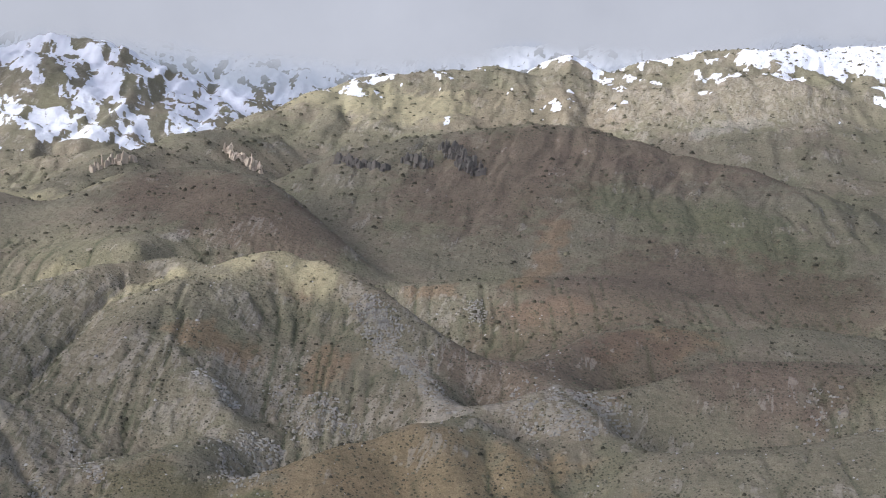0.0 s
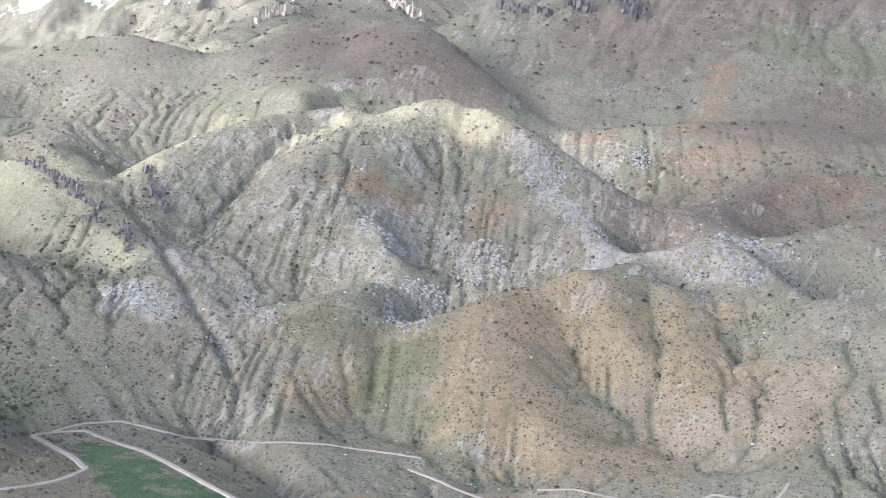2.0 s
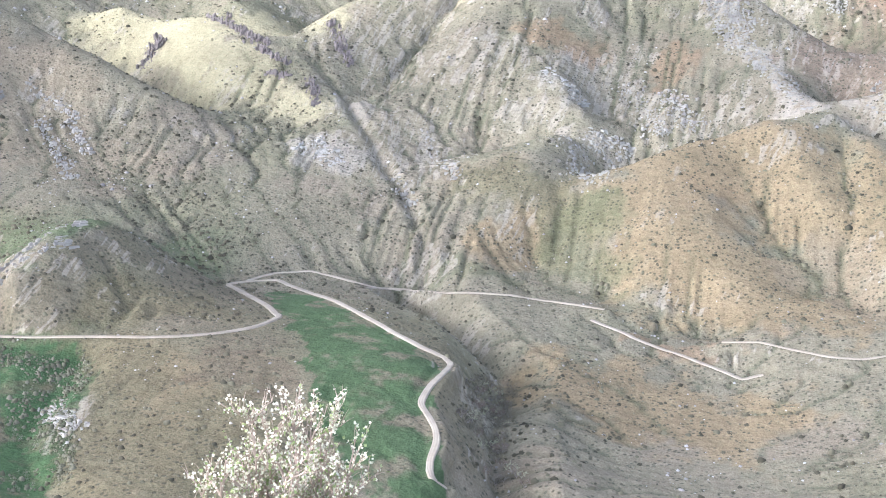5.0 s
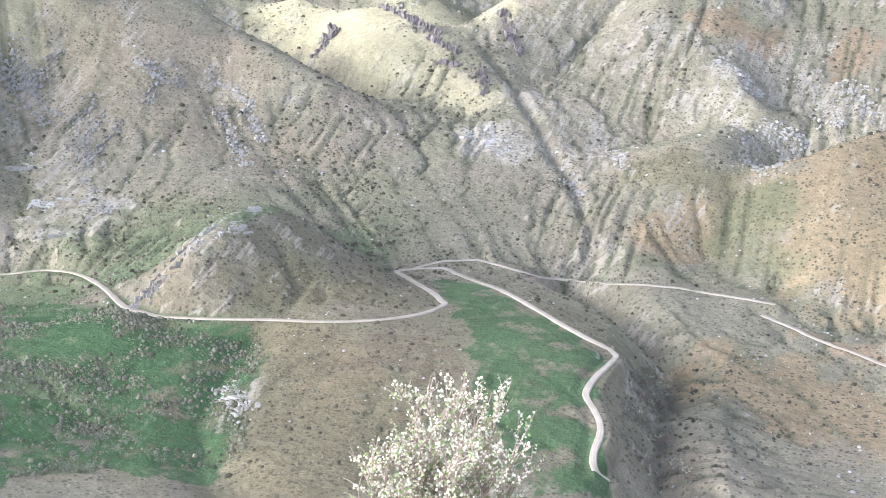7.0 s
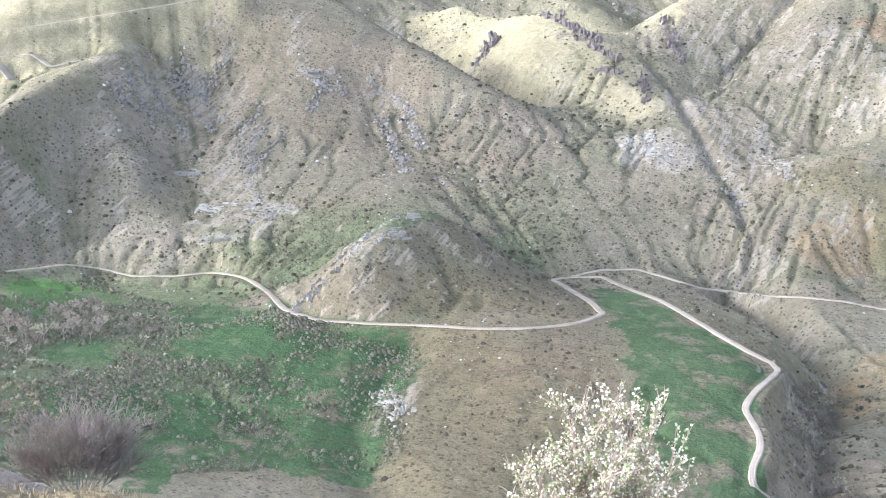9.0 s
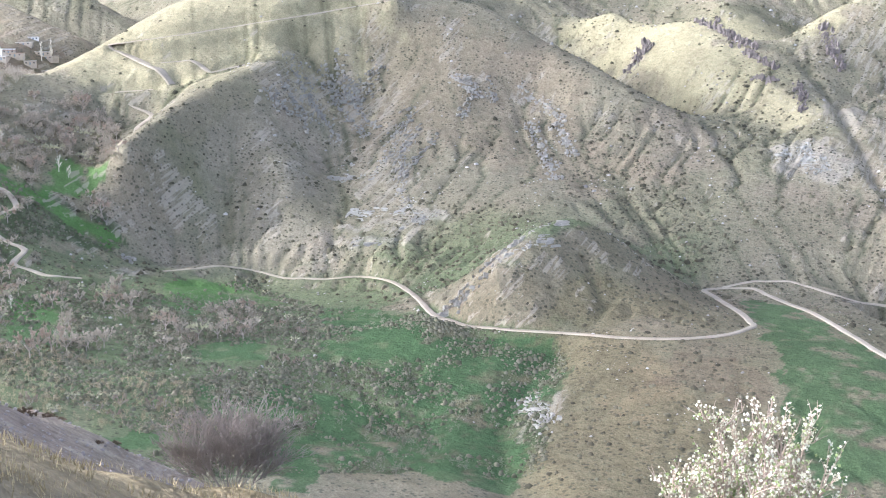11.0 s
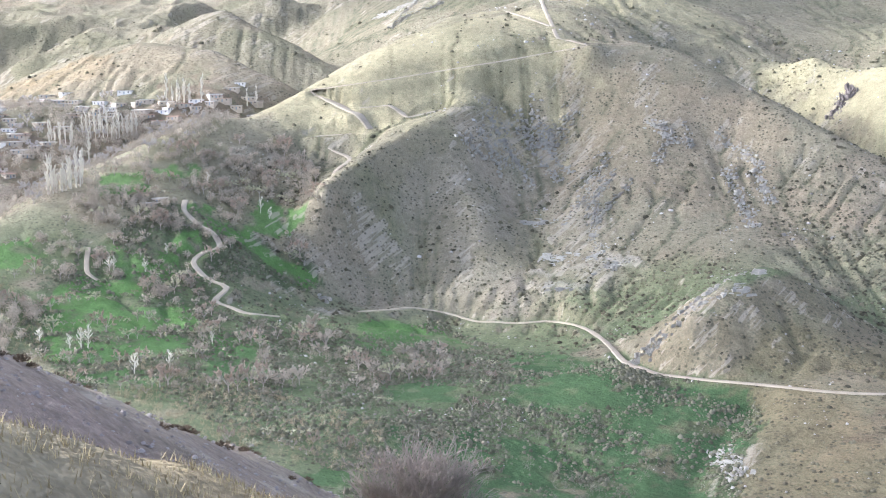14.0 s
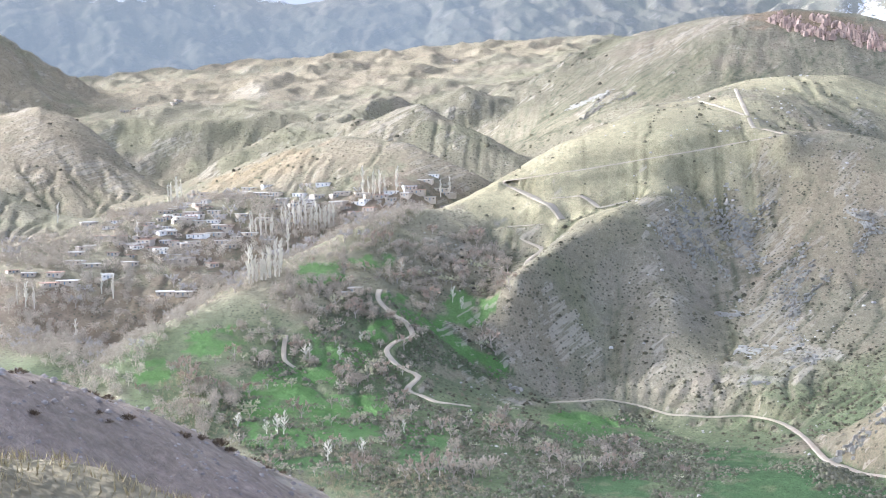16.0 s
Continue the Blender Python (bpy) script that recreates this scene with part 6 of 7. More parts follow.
BUDS = material("budding_twigs", (0.43, 0.425, 0.29), 0.95, 0.22, 1.5, 0.0)
PALE_BARK = material("pale_bark", (0.62, 0.59, 0.50), 0.9, 0.15, 1.0, 0.2)


def limb(verts, faces, a, b, ra, rb, sides=5):
    """A tapered round stick from a to b."""
    a, b = np.array(a, float), np.array(b, float)
    way = (b - a) / (np.linalg.norm(b - a) + 1e-9)
    u = np.cross(way, (0.3, 0.9, 0.1))
    u /= np.linalg.norm(u)
    v = np.cross(way, u)
    k = len(verts)
    for p, r in ((a, ra), (b, rb)):
        for s in range(sides):
            t = 2 * math.pi * s / sides
            verts.append(p + r * (math.cos(t) * u + math.sin(t) * v))
    for s in range(sides):
        faces.append((k + s, k + (s + 1) % sides, k + sides + (s + 1) % sides, k + sides + s))
    faces.append(tuple(k + sides + s for s in range(sides)))


def blade(verts, faces, a, way, length, width, rnd):
    """A slender spray of twigs: a narrow kite."""
    way = np.array(way, float)
    way /= np.linalg.norm(way) + 1e-9
    side = np.cross(way, np.array([rnd.uniform(-1, 1) for _ in range(3)]))
    side /= np.linalg.norm(side) + 1e-9
    k = len(verts)
    a = np.array(a, float)
    verts += [a, a + way * length * 0.5 + side * width, a + way * length, a + way * length * 0.45 - side * width]
    faces.append((k, k + 1, k + 2, k + 3))


def make_tree(seed, height, spread, kind, twigs, bark, name="tree", label="", group=""):
    """kind: round (bare fruit or walnut tree), tall (poplar) or bush."""
    rnd = random.Random(seed)
    root = new(name)
    tagged(root, label, "tree" if kind != "bush" else "bush", group)
    tv, tf, cv, cf = [], [], [], []
    if kind == "tall":
        limb(tv, tf, (0, 0, -0.4), (0, 0, height * 0.95), 0.028 * height, 0.004 * height)
        for k in range(26):
            h = height * rnd.uniform(0.12, 0.85)
            a = rnd.uniform(0, 6.28)
            out = spread * (1 - 0.75 * abs(h / height - 0.35)) * rnd.uniform(0.5, 1)
            end = (out * math.cos(a), out * math.sin(a), h + height * rnd.uniform(0.10, 0.2))
            limb(tv, tf, (0, 0, h), end, 0.008 * height, 0.003 * height, 3)
            for m in range(6):
                f = rnd.uniform(0.2, 1)
                p = np.array((0, 0, h)) * (1 - f) + np.array(end) * f
                blade(cv, cf, p, (math.cos(a) * 0.3 + rnd.uniform(-0.2, 0.2), math.sin(a) * 0.3 + rnd.uniform(-0.2, 0.2), 1), height * rnd.uniform(0.07, 0.13), 0.012 * height, rnd)
    else:
        fork = height * (0.28 if kind == "round" else 0.05)
        limb(tv, tf, (0, 0, -0.5), (0, 0, fork), 0.035 * height, 0.028 * height)
        ends = []
        for k in range(6 if kind == "round" else 8):
            a = 6.28 * (k + rnd.random() * 0.7) / (6 if kind == "round" else 8)
            out, up = spread * rnd.uniform(0.35, 0.62), height * rnd.uniform(0.45, 0.72)
            mid = np.array((out * math.cos(a), out * math.sin(a), up))
            limb(tv, tf, (0, 0, fork * 0.9), mid, 0.02 * height, 0.010 * height, 4)
            for m in range(4):
                b = a + rnd.uniform(-0.9, 0.9)
                end = mid + np.array((spread * rnd.uniform(0.1, 0.42) * math.cos(b), spread * rnd.uniform(0.1, 0.42) * math.sin(b), height * rnd.uniform(-0.06, 0.3)))
                limb(tv, tf, mid, end, 0.009 * height, 0.003 * height, 3)
                ends.append((mid, end))
        for mid, end in ends:
            for m in range(24):
                p = mid + (end - mid) * rnd.uniform(0.2, 1.05)
                way = (end - mid) / np.linalg.norm(end - mid) + np.array([rnd.uniform(-1.1, 1.1), rnd.uniform(-1.1, 1.1), rnd.uniform(-0.3, 1.1)])
                blade(cv, cf, p, way, height * rnd.uniform(0.08, 0.17), height * rnd.uniform(0.010, 0.022), rnd)
    trunk = from_arrays("trunk", tv, tf, bark)
    crown = from_arrays("crown", cv, cf, twigs)
    trunk.parent = crown.parent = root
    return root


BARE = "bare grey-brown tree standing on the terraced slope"
KINDS = {
    "round": [make_tree(1, 6.5, 4.2, "round", ORCHARD_TWIGS, BARK, "tree", BARE, "bare orchard trees"), make_tree(2, 5.2, 3.6, "round", ORCHARD_TWIGS, BARK, "tree", BARE, "bare orchard trees"),
              make_tree(3, 7.5, 4.6, "round", ORCHARD_RUSSET, BARK, "tree", "bare russet-brown tree at a field's edge", "bare orchard trees"),
              make_tree(4, 5.6, 4.0, "round", BUDS, BARK, "tree", "bare tree with yellow-green buds on the slope", "bare orchard trees")],
    "grey": [make_tree(12, 7.0, 4.0, "round", GREY_TWIGS, BARK, "tree", "bare pale grey tree by the village", "village trees"), make_tree(13, 6.0, 3.8, "round", GREY_TWIGS, BARK, "tree", "bare pale grey tree by the village", "village trees")],
    "bush": [make_tree(5, 3.0, 2.6, "bush", RUSSET, BARK, "bush", "bare russet bush in a hedge between fields", "hedge bushes"),
             make_tree(6, 2.3, 2.1, "bush", TWIGS, BARK, "bush", "bare grey bush in a hedge between fields", "hedge bushes"),
             make_tree(7, 2.6, 2.4, "bush", BUDS, BARK, "bush", "budding olive-green bush beside the gully", "hedge bushes")],
    "tall": [make_tree(8, 16, 1.3, "tall", PALE_BARK, PALE_BARK, "poplar", "tall bare poplar with pale upright branches", "poplars"),
             make_tree(9, 13, 1.1, "tall", PALE_BARK, PALE_BARK, "poplar", "tall bare poplar with pale upright branches", "poplars")],
    "pale": [make_tree(10, 7.5, 1.9, "tall", PALE_BARK, PALE_BARK, "tree", "slender bare tree with whitish bark by a field", "pale trees")],
}
USED = set()


def plant(sort, x, y, z, rnd, scale=1.0):
    x, y = float(x), float(y)
    src = rnd.choice(KINDS[sort])
    s = scale * rnd.uniform(0.7, 1.25)
    m = Matrix.LocRotScale((x, y, float(z)), Euler((rnd.uniform(-0.06, 0.06), rnd.uniform(-0.06, 0.06), rnd.uniform(0, 6.28))), (s * rnd.uniform(0.85, 1.15), s, s * rnd.uniform(0.85, 1.15)))
    if src.name not in USED:
        USED.add(src.name)
        src.matrix_basis = m
    else:
        c = copy_thing(src, m)
        c.matrix_basis = m


def plant_zone(poly, sort, spacing, seed, scale=1.0, clear=True, clump=40, cut=-0.15):
    """Trees over a piece of the plan, in loose clumps, off the roads and the sown plots."""
    r = np.random.RandomState(seed)
    rnd = random.Random(seed)
    p = np.array(poly)
    lo, hi = p.min(0), p.max(0)
    n = int((hi[0] - lo[0]) * (hi[1] - lo[1]) / spacing ** 2)
    x, y = r.uniform(lo[0], hi[0], n), r.uniform(lo[1], hi[1], n)
    ok = inside([tuple(q) for q in poly], x, y) & off_roads(x, y, 3) & (fbm(x, y, clump, 3) > cut)
    if clear:
        ok &= ~in_fields(x, y)
    for a, b, c in zip(x[ok], y[ok], land(x[ok], y[ok])):
        plant(sort, a, b, c, rnd, scale)


def wood(name, polys, mat, spacing, seed, size, label, clear=False, clump=50, cut=-0.3, sprays=110, room=0.0):
    """Trees too many to tell apart, joined into one mesh: each a thin trunk and a round, ragged crown of loose sprays of twigs."""
    r = np.random.RandomState(seed)
    px, py = [], []
    for poly in polys:
        p = np.array(poly)
        lo, hi = p.min(0), p.max(0)
        n = int((hi[0] - lo[0]) * (hi[1] - lo[1]) / spacing ** 2)
        x, y = r.uniform(lo[0], hi[0], n), r.uniform(lo[1], hi[1], n)
        ok = inside([tuple(q) for q in poly], x, y) & off_roads(x, y, 3) & (fbm(x, y, clump, 3) > cut)
        if clear:
            ok &= ~in_fields(x, y)
        if room:
            for hx, hy in HOUSES + OUTLYING_HOUSES:
                ok &= np.hypot(x - hx, y - hy) > room
        px.append(x[ok])
        py.append(y[ok])
    x, y = np.concatenate(px), np.concatenate(py)
    z, n = land(x, y), len(x)
    s = size * r.uniform(0.6, 1.3, n)
    tall = r.uniform(0.85, 1.25, n)
    way = r.normal(size=(n, sprays, 3))
    way /= np.linalg.norm(way, axis=2)[:, :, None]
    lobes = 1 + 0.35 * np.sin(3 * way[:, :, 0] + r.uniform(0, 6, (n, 1))) * np.cos(4 * way[:, :, 2] + r.uniform(0, 6, (n, 1)))
    p = way * (lobes * r.rand(n, sprays) ** 0.45)[:, :, None] * np.array([0.46, 0.46, 0.40])
    p[:, :, 2] = (p[:, :, 2] + 0.52) * tall[:, None]
    u = way + 0.7 * r.normal(size=way.shape)
    u /= np.linalg.norm(u, axis=2)[:, :, None]
    v = np.cross(u, r.normal(size=way.shape))
    v /= np.linalg.norm(v, axis=2)[:, :, None] + 1e-9
    k = r.uniform(0.045, 0.095, (n, sprays, 1))
    kite = np.stack([p - u * k, p + v * k * 0.34, p + u * k, p - v * k * 0.34], 2) * s[:, None, None, None]
    kite += np.stack([x, y, z], -1)[:, None, None, :]
    stick = np.array([(0.03, 0, -0.1), (-0.015, 0.026, -0.1), (-0.015, -0.026, -0.1), (0, 0, 0.6)])
    stick = stick[None] * s[:, None, None] + np.stack([x, y, z], -1)[:, None, :]
    verts = np.concatenate([kite.reshape(-1, 3), stick.reshape(-1, 3)])
    base = n * sprays * 4 + np.arange(n)[:, None] * 4
    tris = np.stack([base + np.array([a, b, 3]) for a, b in ((0, 1), (1, 2), (2, 0))], 1).reshape(-1)
    loops = np.concatenate([np.arange(n * sprays * 4), tris]).astype(np.int32)
    starts = np.concatenate([np.arange(n * sprays) * 4, n * sprays * 4 + np.arange(3 * n) * 3]).astype(np.int32)
    me = bpy.data.meshes.new(name)
    me.vertices.add(len(verts))
    me.vertices.foreach_set("co", verts.ravel())
    me.loops.add(len(loops))
    me.loops.foreach_set("vertex_index", loops)
    me.polygons.add(len(starts))
    me.polygons.foreach_set("loop_start", starts)
    me.update(calc_edges=True)
    me.materials.append(mat)
    tagged(new(name, me), label, "wood", kind="stuff")


for _k, _poly in enumerate(ZONES["orchard"]):
    plant_zone(_poly, "round" if _k < 2 else "bush", 14 if _k < 2 else 26, 100 + _k, 1.25)
for _k, _poly in enumerate(ZONES["hedge"]):
    plant_zone(_poly, "bush", 11, 120 + _k, 1.35, True, 25, 0.0)
for _k, _poly in enumerate(ZONES["gorge_wood"][:2]):
    plant_zone(_poly, "bush", 8, 160 + _k, 1.2, False, 30, -0.3)
ORCHARD_CROWN = island_material("orchard_crown", (0.31, 0.27, 0.21), (0.52, 0.46, 0.375))
VILLAGE_CROWN = island_material("village_crown", (0.31, 0.275, 0.22), (0.55, 0.49, 0.40))
THICKET = island_material("thicket", (0.14, 0.13, 0.095), (0.26, 0.24, 0.185))
for _k, _poly in enumerate(ZONES["ravine_wood"]):
    plant_zone(_poly, "grey", 30, 140 + _k, 1.5)
wood("field_wood", ZONES["orchard"][1:2], island_material("field_crown", (0.20, 0.18, 0.135), (0.37, 0.33, 0.265)), 8.0, 17, 4.4, "bare grey-brown trees in clumps between the valley fields", True, 22, 0.05, 170)
wood("orchard_wood", ZONES["orchard"][:1], ORCHARD_CROWN, 5.6, 7, 5.6, "bare grey-brown orchard trees crowding the terraced slope", True, 45, -0.15, 210)
wood("valley_thicket", ZONES["orchard"][2:], THICKET, 4.4, 8, 2.8, "bare thicket of bushes between the valley fields", False, 40, 0.12, 60)
wood("village_wood", ZONES["ravine_wood"], VILLAGE_CROWN, 6.0, 9, 6.4, "bare grey trees filling the ravine round the village", False, 60, -0.4, 160, 11.0)
wood("gorge_thicket", ZONES["gorge_wood"], THICKET, 4.5, 10, 3.8, "dark bushes crowding the bed of the gorge", False, 50, -0.5, 70)
wood("dry_scrub", DRY_SCRUB, island_material("dry_scrub", (0.24, 0.20, 0.125), (0.44, 0.375, 0.25)), 3.6, 11, 2.5, "dry olive-brown scrub over the valley's lower slope", True, 30, -0.45, 60)
_rnd = random.Random(15)
for _line in HEDGES:
    _q = np.array(along([(a, b, 0.0) for a, b in _line], 4.5))[:, :2]
    _q = _q + np.random.RandomState(len(_q)).normal(0, 0.9, _q.shape)
    for (_x, _y), _z in zip(_q, land(_q[:, 0], _q[:, 1])):
        plant(_rnd.choice(("round", "bush", "bush")), _x, _y, _z, _rnd, 0.95)
_rnd = random.Random(5)
for _sort, _name, _scale in (("tall", "poplars", 1.35), ("pale", "pale_trees", 1.3)):
    _p = np.array(ROWS[_name], float)
    for (_x, _y), _z in zip(_p, land(_p[:, 0], _p[:, 1])):
        plant(_sort, _x, _y, _z, _rnd, _scale)

# ---- houses ----
PLASTER = material("mud_plaster", (0.42, 0.37, 0.30), 0.95, 0.2, 3.0, 0.2)
WHITEWASH = material("whitewash", (0.74, 0.73, 0.69), 0.9, 0.08, 2.0, 0.1)
MUD_ROOF = material("mud_roof", (0.48, 0.45, 0.40), 0.95, 0.15, 3.0, 0.2)
TIN_ROOF = material("tin_roof", (0.60, 0.58, 0.545), 0.55, 0.12, 2.0, 0.1)
RUST_ROOF = material("rusty_roof", (0.34, 0.22, 0.17), 0.8, 0.25, 2.0, 0.1)
DARK_GLASS = material("dark_window", (0.05, 0.055, 0.06), 0.3, 0.2, 1.0, 0.0)
DOOR_PAINT = material("door_paint", (0.16, 0.22, 0.27), 0.6, 0.2, 1.0, 0.1)


def box(bm, x, y, z, w, d, h):
    made = bmesh.ops.create_cube(bm, size=1.0)["verts"]
    for v in made:
        v.co = Vector((x + v.co.x * w, y + v.co.y * d, z + v.co.z * h))
    return made


def build_house(x, y, rnd):
    """A low village house: plastered walls, a flat or single-pitch roof that juts out, a door and windows in recesses."""
    w, d, h = rnd.uniform(7, 14), rnd.uniform(6, 10), rnd.uniform(2.3, 3.1)
    z = min(float(v) for v in land([x - 4, x + 4, x, x], [y, y, y - 4, y + 4]))
    z = max(z, float(land([x], [y])[0]) - 1.2)
    wall_mat, words = (WHITEWASH, "whitewashed") if rnd.random() < 0.15 else (PLASTER, "mud-plastered")
    roof_mat, cover = rnd.choice(((TIN_ROOF, "pale tin"), (TIN_ROOF, "pale tin"), (MUD_ROOF, "flat mud"), (MUD_ROOF, "flat mud"), (RUST_ROOF, "rusty")))
    root = tagged(new("house"), "small %s village house with a %s roof" % (words, cover), "house", "village houses")
    bm = bmesh.new()
    box(bm, 0, 0, h / 2 - 1.5, w, d, h + 3)
    part("wall", bm, wall_mat, root)
    bm = bmesh.new()
    tilt = rnd.uniform(0.0, 0.5)
    for v in box(bm, 0, 0, h + 0.16, w + 0.9, d + 0.9, 0.32):
        v.co.z += tilt * (0.5 + v.co.y / d)
    part("roof", bm, roof_mat, root)
    for k in range(3):
        bm = bmesh.new()
        wx = -w / 2 + w * (k + 0.6) / 3.3
        if k == 1:
            box(bm, wx, -d / 2 - 0.02, 1.0, 0.95, 0.1, 2.0)
            part("door", bm, DOOR_PAINT, root)
        else:
            box(bm, wx, -d / 2 - 0.02, 1.6, 1.2, 0.1, 1.1)
            part("window", bm, DARK_GLASS, root)
    root.matrix_world = Matrix.Translation((x, y, z)) @ pose(0, 0, 0, 0, 0, math.degrees(math.atan2(-x, y)) + rnd.uniform(-35, 35))


_rnd = random.Random(11)
for _k, (_x, _y) in enumerate(HOUSES + OUTLYING_HOUSES):
    build_house(_x, _y, _rnd)
    if 5 < _k < 50:
        for _j in range(2):
            build_house(_x + _rnd.choice((-1, 1)) * _rnd.uniform(11, 22), _y + _rnd.choice((-1, 1)) * _rnd.uniform(9, 20), _rnd)

# ---- the near slope: scree, cushion plants, dry grass ----
CUSHION = material("cushion_plant", (0.10, 0.075, 0.05), 0.95, 0.35, 0.3, 0.6)
_x, _y, _r = scatter(12000, 81, 55, 150, 40, 84)
heap("scree_stones", _x, _y, _r, (0.04, 0.17), 0.7, island_material("scree_stone", (0.17, 0.15, 0.14), (0.34, 0.31, 0.29)), "small grey-brown stones strewn over the scree slope", "stones", sides=5)


def build_cushion(x, y, size, seed):
    """A low ragged cushion of thorny stems on the scree."""
    rnd = random.Random(seed)
    verts, faces = [], []
    for k in range(110):
        a, t = rnd.uniform(0, 6.28), rnd.random()
        p = (size * 0.5 * t * math.cos(a), size * 0.5 * t * math.sin(a), size * rnd.uniform(-0.15, 0.22) * (1.2 - t))
        blade(verts, faces, p, (math.cos(a) * (0.3 + t), math.sin(a) * (0.3 + t), rnd.uniform(0.2, 1)), size * rnd.uniform(0.18, 0.4), size * rnd.uniform(0.03, 0.07), rnd)
    ob = from_arrays("cushion_plant", verts, faces, CUSHION)
    ob.matrix_world = Matrix.Translation((x, y, float(land([x], [y])[0])))
    return tagged(ob, "low dark brown cushion plant on the grey scree", "shrub", "cushion plants on the scree")


_rnd = random.Random(3)
_spine = spline(RIDGES["near_scree"][5][2:11], 1.0)
for _k in range(95):
    _p = _spine[_rnd.randrange(len(_spine))]
    _near = _rnd.random() ** 2 * 14
    _f = 1 - _near / max(1.0, math.hypot(_p[0], _p[1]))
    build_cushion(_p[0] * _f, _p[1] * _f, _rnd.uniform(0.35, 1.0), 300 + _k)


def dry_grass():
    """Tussocks of dry grass on the shoulder in front of the viewpoint."""
    r = np.random.RandomState(4)
    n = 30000
    b, d = np.radians(r.uniform(38, 80, n)), r.uniform(9, 34, n)
    x, y = -d * np.sin(b), d * np.cos(b)
    keep = fbm(x, y, 1.6, 3) + 0.5 * r.rand(n) > 0.1
    x, y = x[keep], y[keep]
    n = len(x)
    z = land(x, y)
    h, a = r.uniform(0.05, 0.19, n), r.uniform(0, 6.28, n)
    lx, ly = r.uniform(-0.6, 0.6, n) * h, r.uniform(-0.6, 0.6, n) * h
    w = r.uniform(0.006, 0.016, n)
    verts = np.empty((n, 3, 3))
    verts[:, 0] = np.stack([x - w * np.cos(a), y - w * np.sin(a), z - 0.02], -1)
    verts[:, 1] = np.stack([x + w * np.cos(a), y + w * np.sin(a), z - 0.02], -1)
    verts[:, 2] = np.stack([x + lx, y + ly, z + h], -1)
    me = bpy.data.meshes.new("dry_grass")
    me.vertices.add(3 * n)
    me.vertices.foreach_set("co", verts.ravel())
    me.loops.add(3 * n)
    me.loops.foreach_set("vertex_index", np.arange(3 * n, dtype=np.int32))
    me.polygons.add(n)
    me.polygons.foreach_set("loop_start", np.arange(0, 3 * n, 3, dtype=np.int32))
    me.update(calc_edges=True)
    me.materials.append(island_material("straw", (0.20, 0.16, 0.09), (0.40, 0.34, 0.20)))
    tagged(new("dry_grass", me), "dry straw-coloured grass tufts on the near slope", "grass", kind="stuff")


dry_grass()


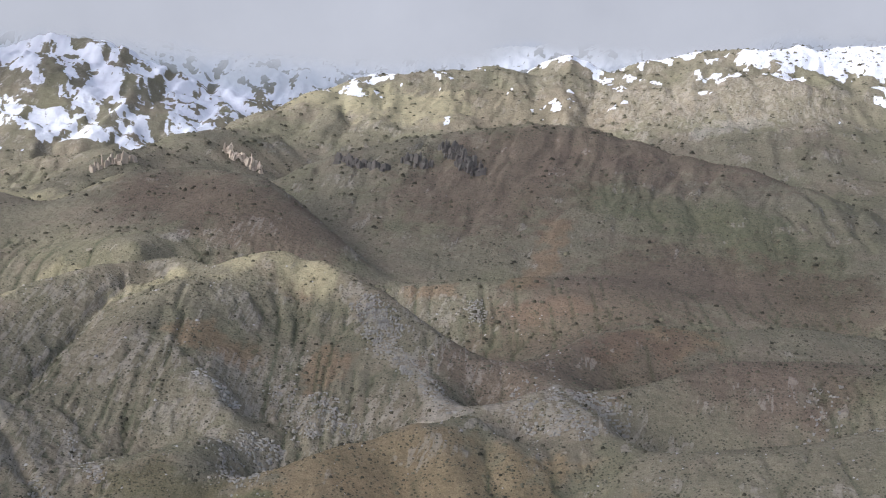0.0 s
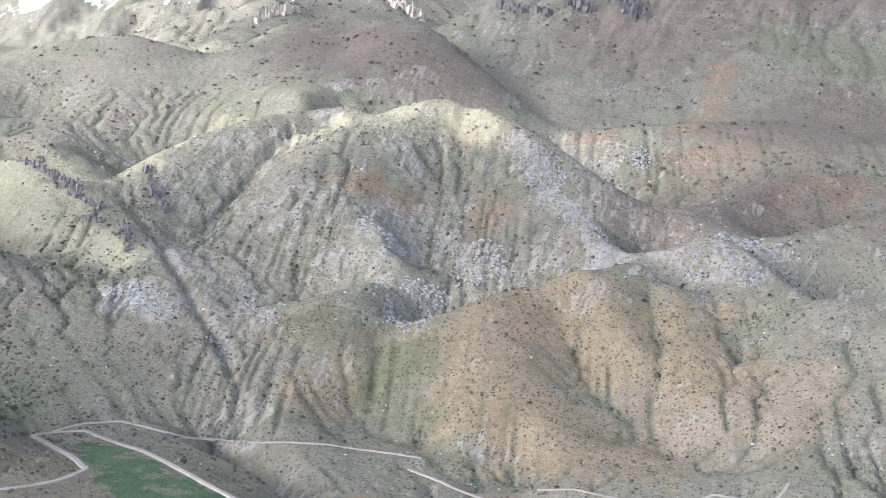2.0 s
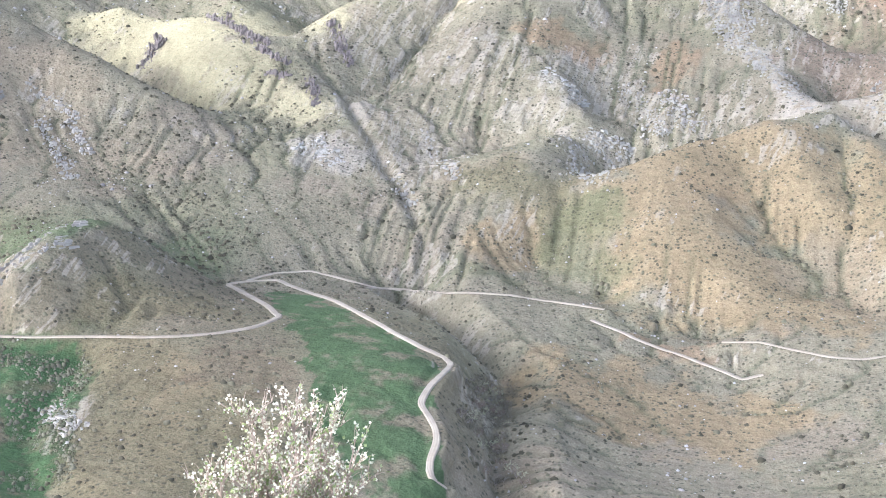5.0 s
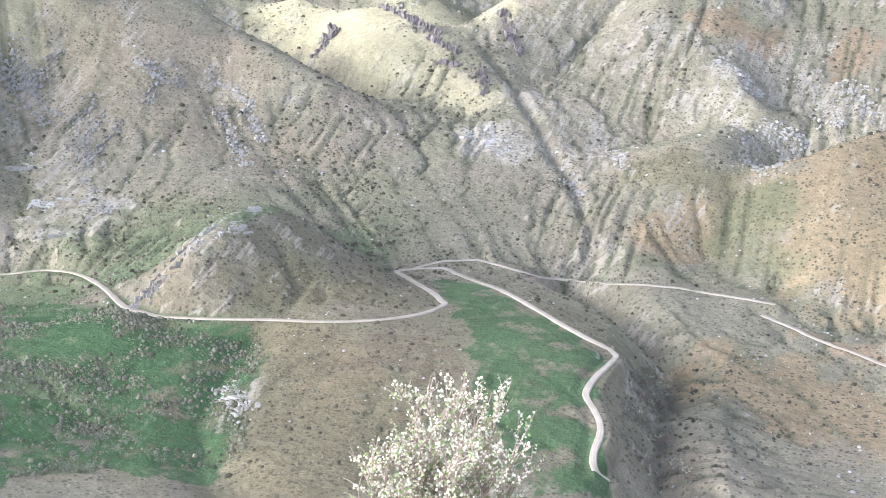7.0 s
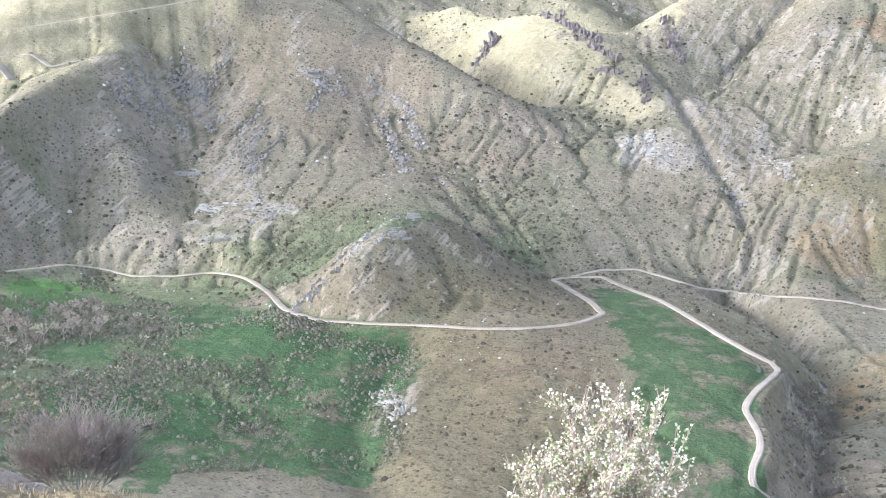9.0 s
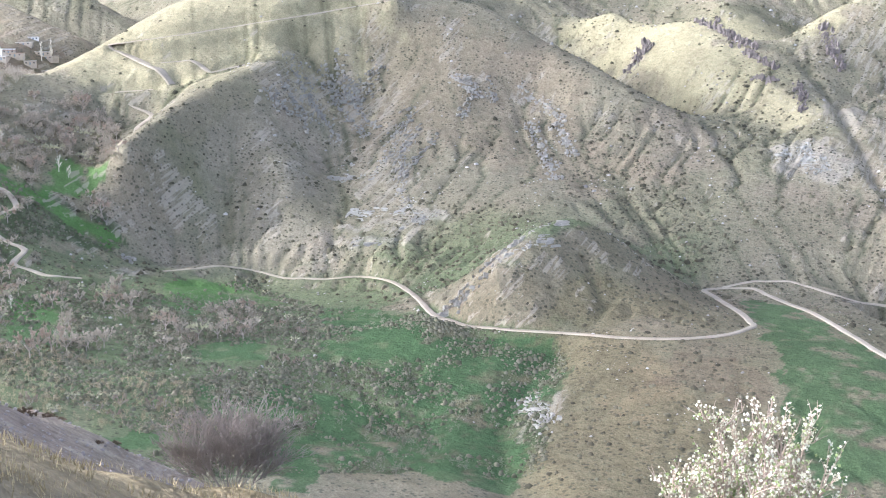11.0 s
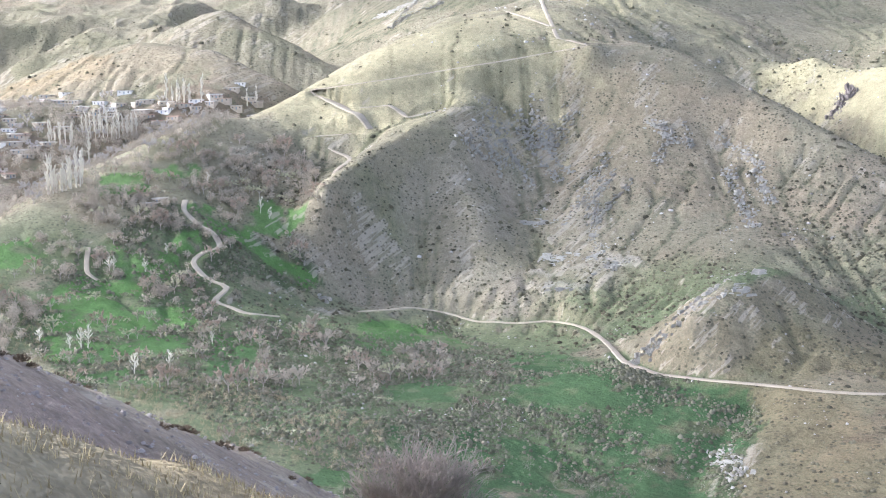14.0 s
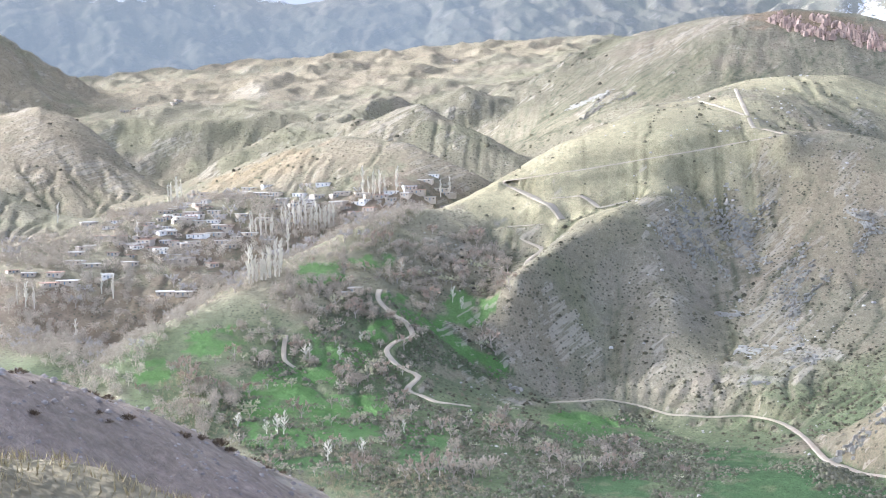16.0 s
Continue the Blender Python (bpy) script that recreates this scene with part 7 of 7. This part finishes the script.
# ---- the two near shrubs ----
def near_shrub(name, bearing, dist, tips, base_z, label, bark, seed, twigs, reach_of, petals=None, leaves=None):
    """Stems that rise from one root to the given tips (across, up, away from the root), with side twigs."""
    rnd = random.Random(seed)
    b = radians(bearing)
    x, y = -dist * math.sin(b), dist * math.cos(b)
    ground_z = float(land([x], [y])[0])
    root = tagged(new(name), label, "shrub")
    root.matrix_world = Matrix.Translation((x, y, ground_z)) @ pose(0, 0, 0, 0, 0, bearing)
    tv, tf, spots = [], [], []
    fine_v, fine_f = [], []
    lift = EYE + base_z - ground_z

    def grow(a, c, ra, rb, bend, depth):
        steps = 7 if depth == 0 else 4
        a, c = np.array(a, float), np.array(c, float)
        prev = a
        for k in range(1, steps + 1):
            t = k / steps
            p = a + (c - a) * t + np.array((rnd.uniform(-1, 1), rnd.uniform(-1, 1), rnd.uniform(-0.5, 0.5))) * bend + np.array((0, 0, bend * 2.5 * math.sin(math.pi * t)))
            limb(tv if depth < 2 else fine_v, tf if depth < 2 else fine_f, prev, p, ra + (rb - ra) * (k - 1) / steps, ra + (rb - ra) * t, 4)
            spots.append((prev, p, depth))
            if depth < 2 and (depth == 1 or t > 0.35):
                for m in range(twigs[depth]):
                    reach = reach_of[depth] * rnd.uniform(0.5, 1.2)
                    way = (c - a) / np.linalg.norm(c - a) + np.array([rnd.uniform(-1, 1), rnd.uniform(-1, 1), rnd.uniform(-0.4, 0.9)])
                    grow(p, p + way / np.linalg.norm(way) * reach, max(ra * 0.45, 0.00022 * dist), max(rb * 0.5, 0.00013 * dist), bend * 0.35, depth + 1)
            prev = p
    for u, up, away in tips:
        grow((u * 0.08, away * 0.1, -0.1), (u, away, lift + up), 0.011 * lift * 0.8, 0.004, 0.012 * lift, 0)
    for part_name, pv, pf in (("framework", tv, tf), ("crown", fine_v, fine_f)):
        stem = from_arrays(part_name, pv, pf, bark)
        stem.parent = root
    for kind_name, mat, count, size in ((("blossom",) + petals,) if petals else ()) + ((("leaves",) + leaves,) if leaves else ()):
        n = count
        top = [s for s in spots if max(s[0][2], s[1][2]) > lift - 1.3]
        pick = [rnd.choice(top) for _ in range(n)]
        cv, cf = [], []
        for a, c, dpt in pick:
            p = a + (c - a) * rnd.random() + np.array([rnd.gauss(0, 0.012) for _ in range(3)])
            for m in range(2):
                q = np.array([rnd.uniform(-1, 1) for _ in range(3)])
                e = np.cross(q, [rnd.uniform(-1, 1) for _ in range(3)])
                q, e = q / np.linalg.norm(q), e / np.linalg.norm(e)
                s = size * rnd.uniform(0.6, 1.3)
                k = len(cv)
                cv += [p - s * q, p + s * e, p + s * q, p - s * e]
                cf.append((k, k + 1, k + 2, k + 3))
        ob = from_arrays(kind_name, cv, cf, mat)
        ob.parent = root
    return root


BLOSSOM = island_material("blossom", (0.60, 0.58, 0.42), (0.80, 0.79, 0.66))
YOUNG_LEAF = island_material("young_leaf", (0.20, 0.26, 0.10), (0.36, 0.42, 0.20))
SHRUB_BARK = material("shrub_bark", (0.30, 0.24, 0.19), 0.9, 0.25, 0.1, 0.3)
near_shrub("blossoming_shrub", 22.2, 9.5, [(-0.54, -0.50, 0.05), (-0.37, -0.42, -0.2), (-0.16, 0.02, 0.0), (-0.04, -0.16, 0.25), (0.16, -0.02, -0.1), (0.27, -0.20, 0.2), (0.41, -0.11, 0.05), (0.51, -0.38, -0.1),
           (0.49, -0.66, 0.1), (-0.25, -0.62, 0.3), (0.08, -0.30, -0.35), (-0.45, -0.85, 0.0), (0.33, -0.60, 0.35), (0.00, -0.50, 0.1), (0.16, -0.55, -0.1), (-0.16, -0.40, 0.1)], -2.52,
           "shrub covered in cream-white blossom on the near slope", SHRUB_BARK, 21, (4, 2), (0.3, 0.12), (BLOSSOM, 6200, 0.0108), (YOUNG_LEAF, 2600, 0.012))
near_shrub("bare_shrub", 44.3, 30.0, [(-1.15, -0.45, 0.0), (-0.8, -0.15, 0.5), (-0.45, 0.02, -0.4), (-0.1, 0.05, 0.3), (0.25, 0.0, -0.2), (0.55, -0.1, 0.4), (0.85, -0.22, -0.1), (1.12, -0.5, 0.2), (-1.2, -0.8, 0.3), (1.15, -0.85, -0.2),
           (0.0, -0.3, 0.6), (0.4, -0.4, -0.5), (-0.6, -0.5, -0.5), (-0.95, -0.3, -0.3), (-0.3, -0.1, 0.1), (0.7, -0.3, 0.0), (1.0, -0.4, 0.5), (0.1, -0.1, -0.6)], -7.65, "bare dark brown leafless shrub below the grassy shoulder", material("dark_twigs", (0.19, 0.165, 0.145), 0.95, 0.2, 0.3, 0.2), 44, (4, 2), (0.66, 0.32))
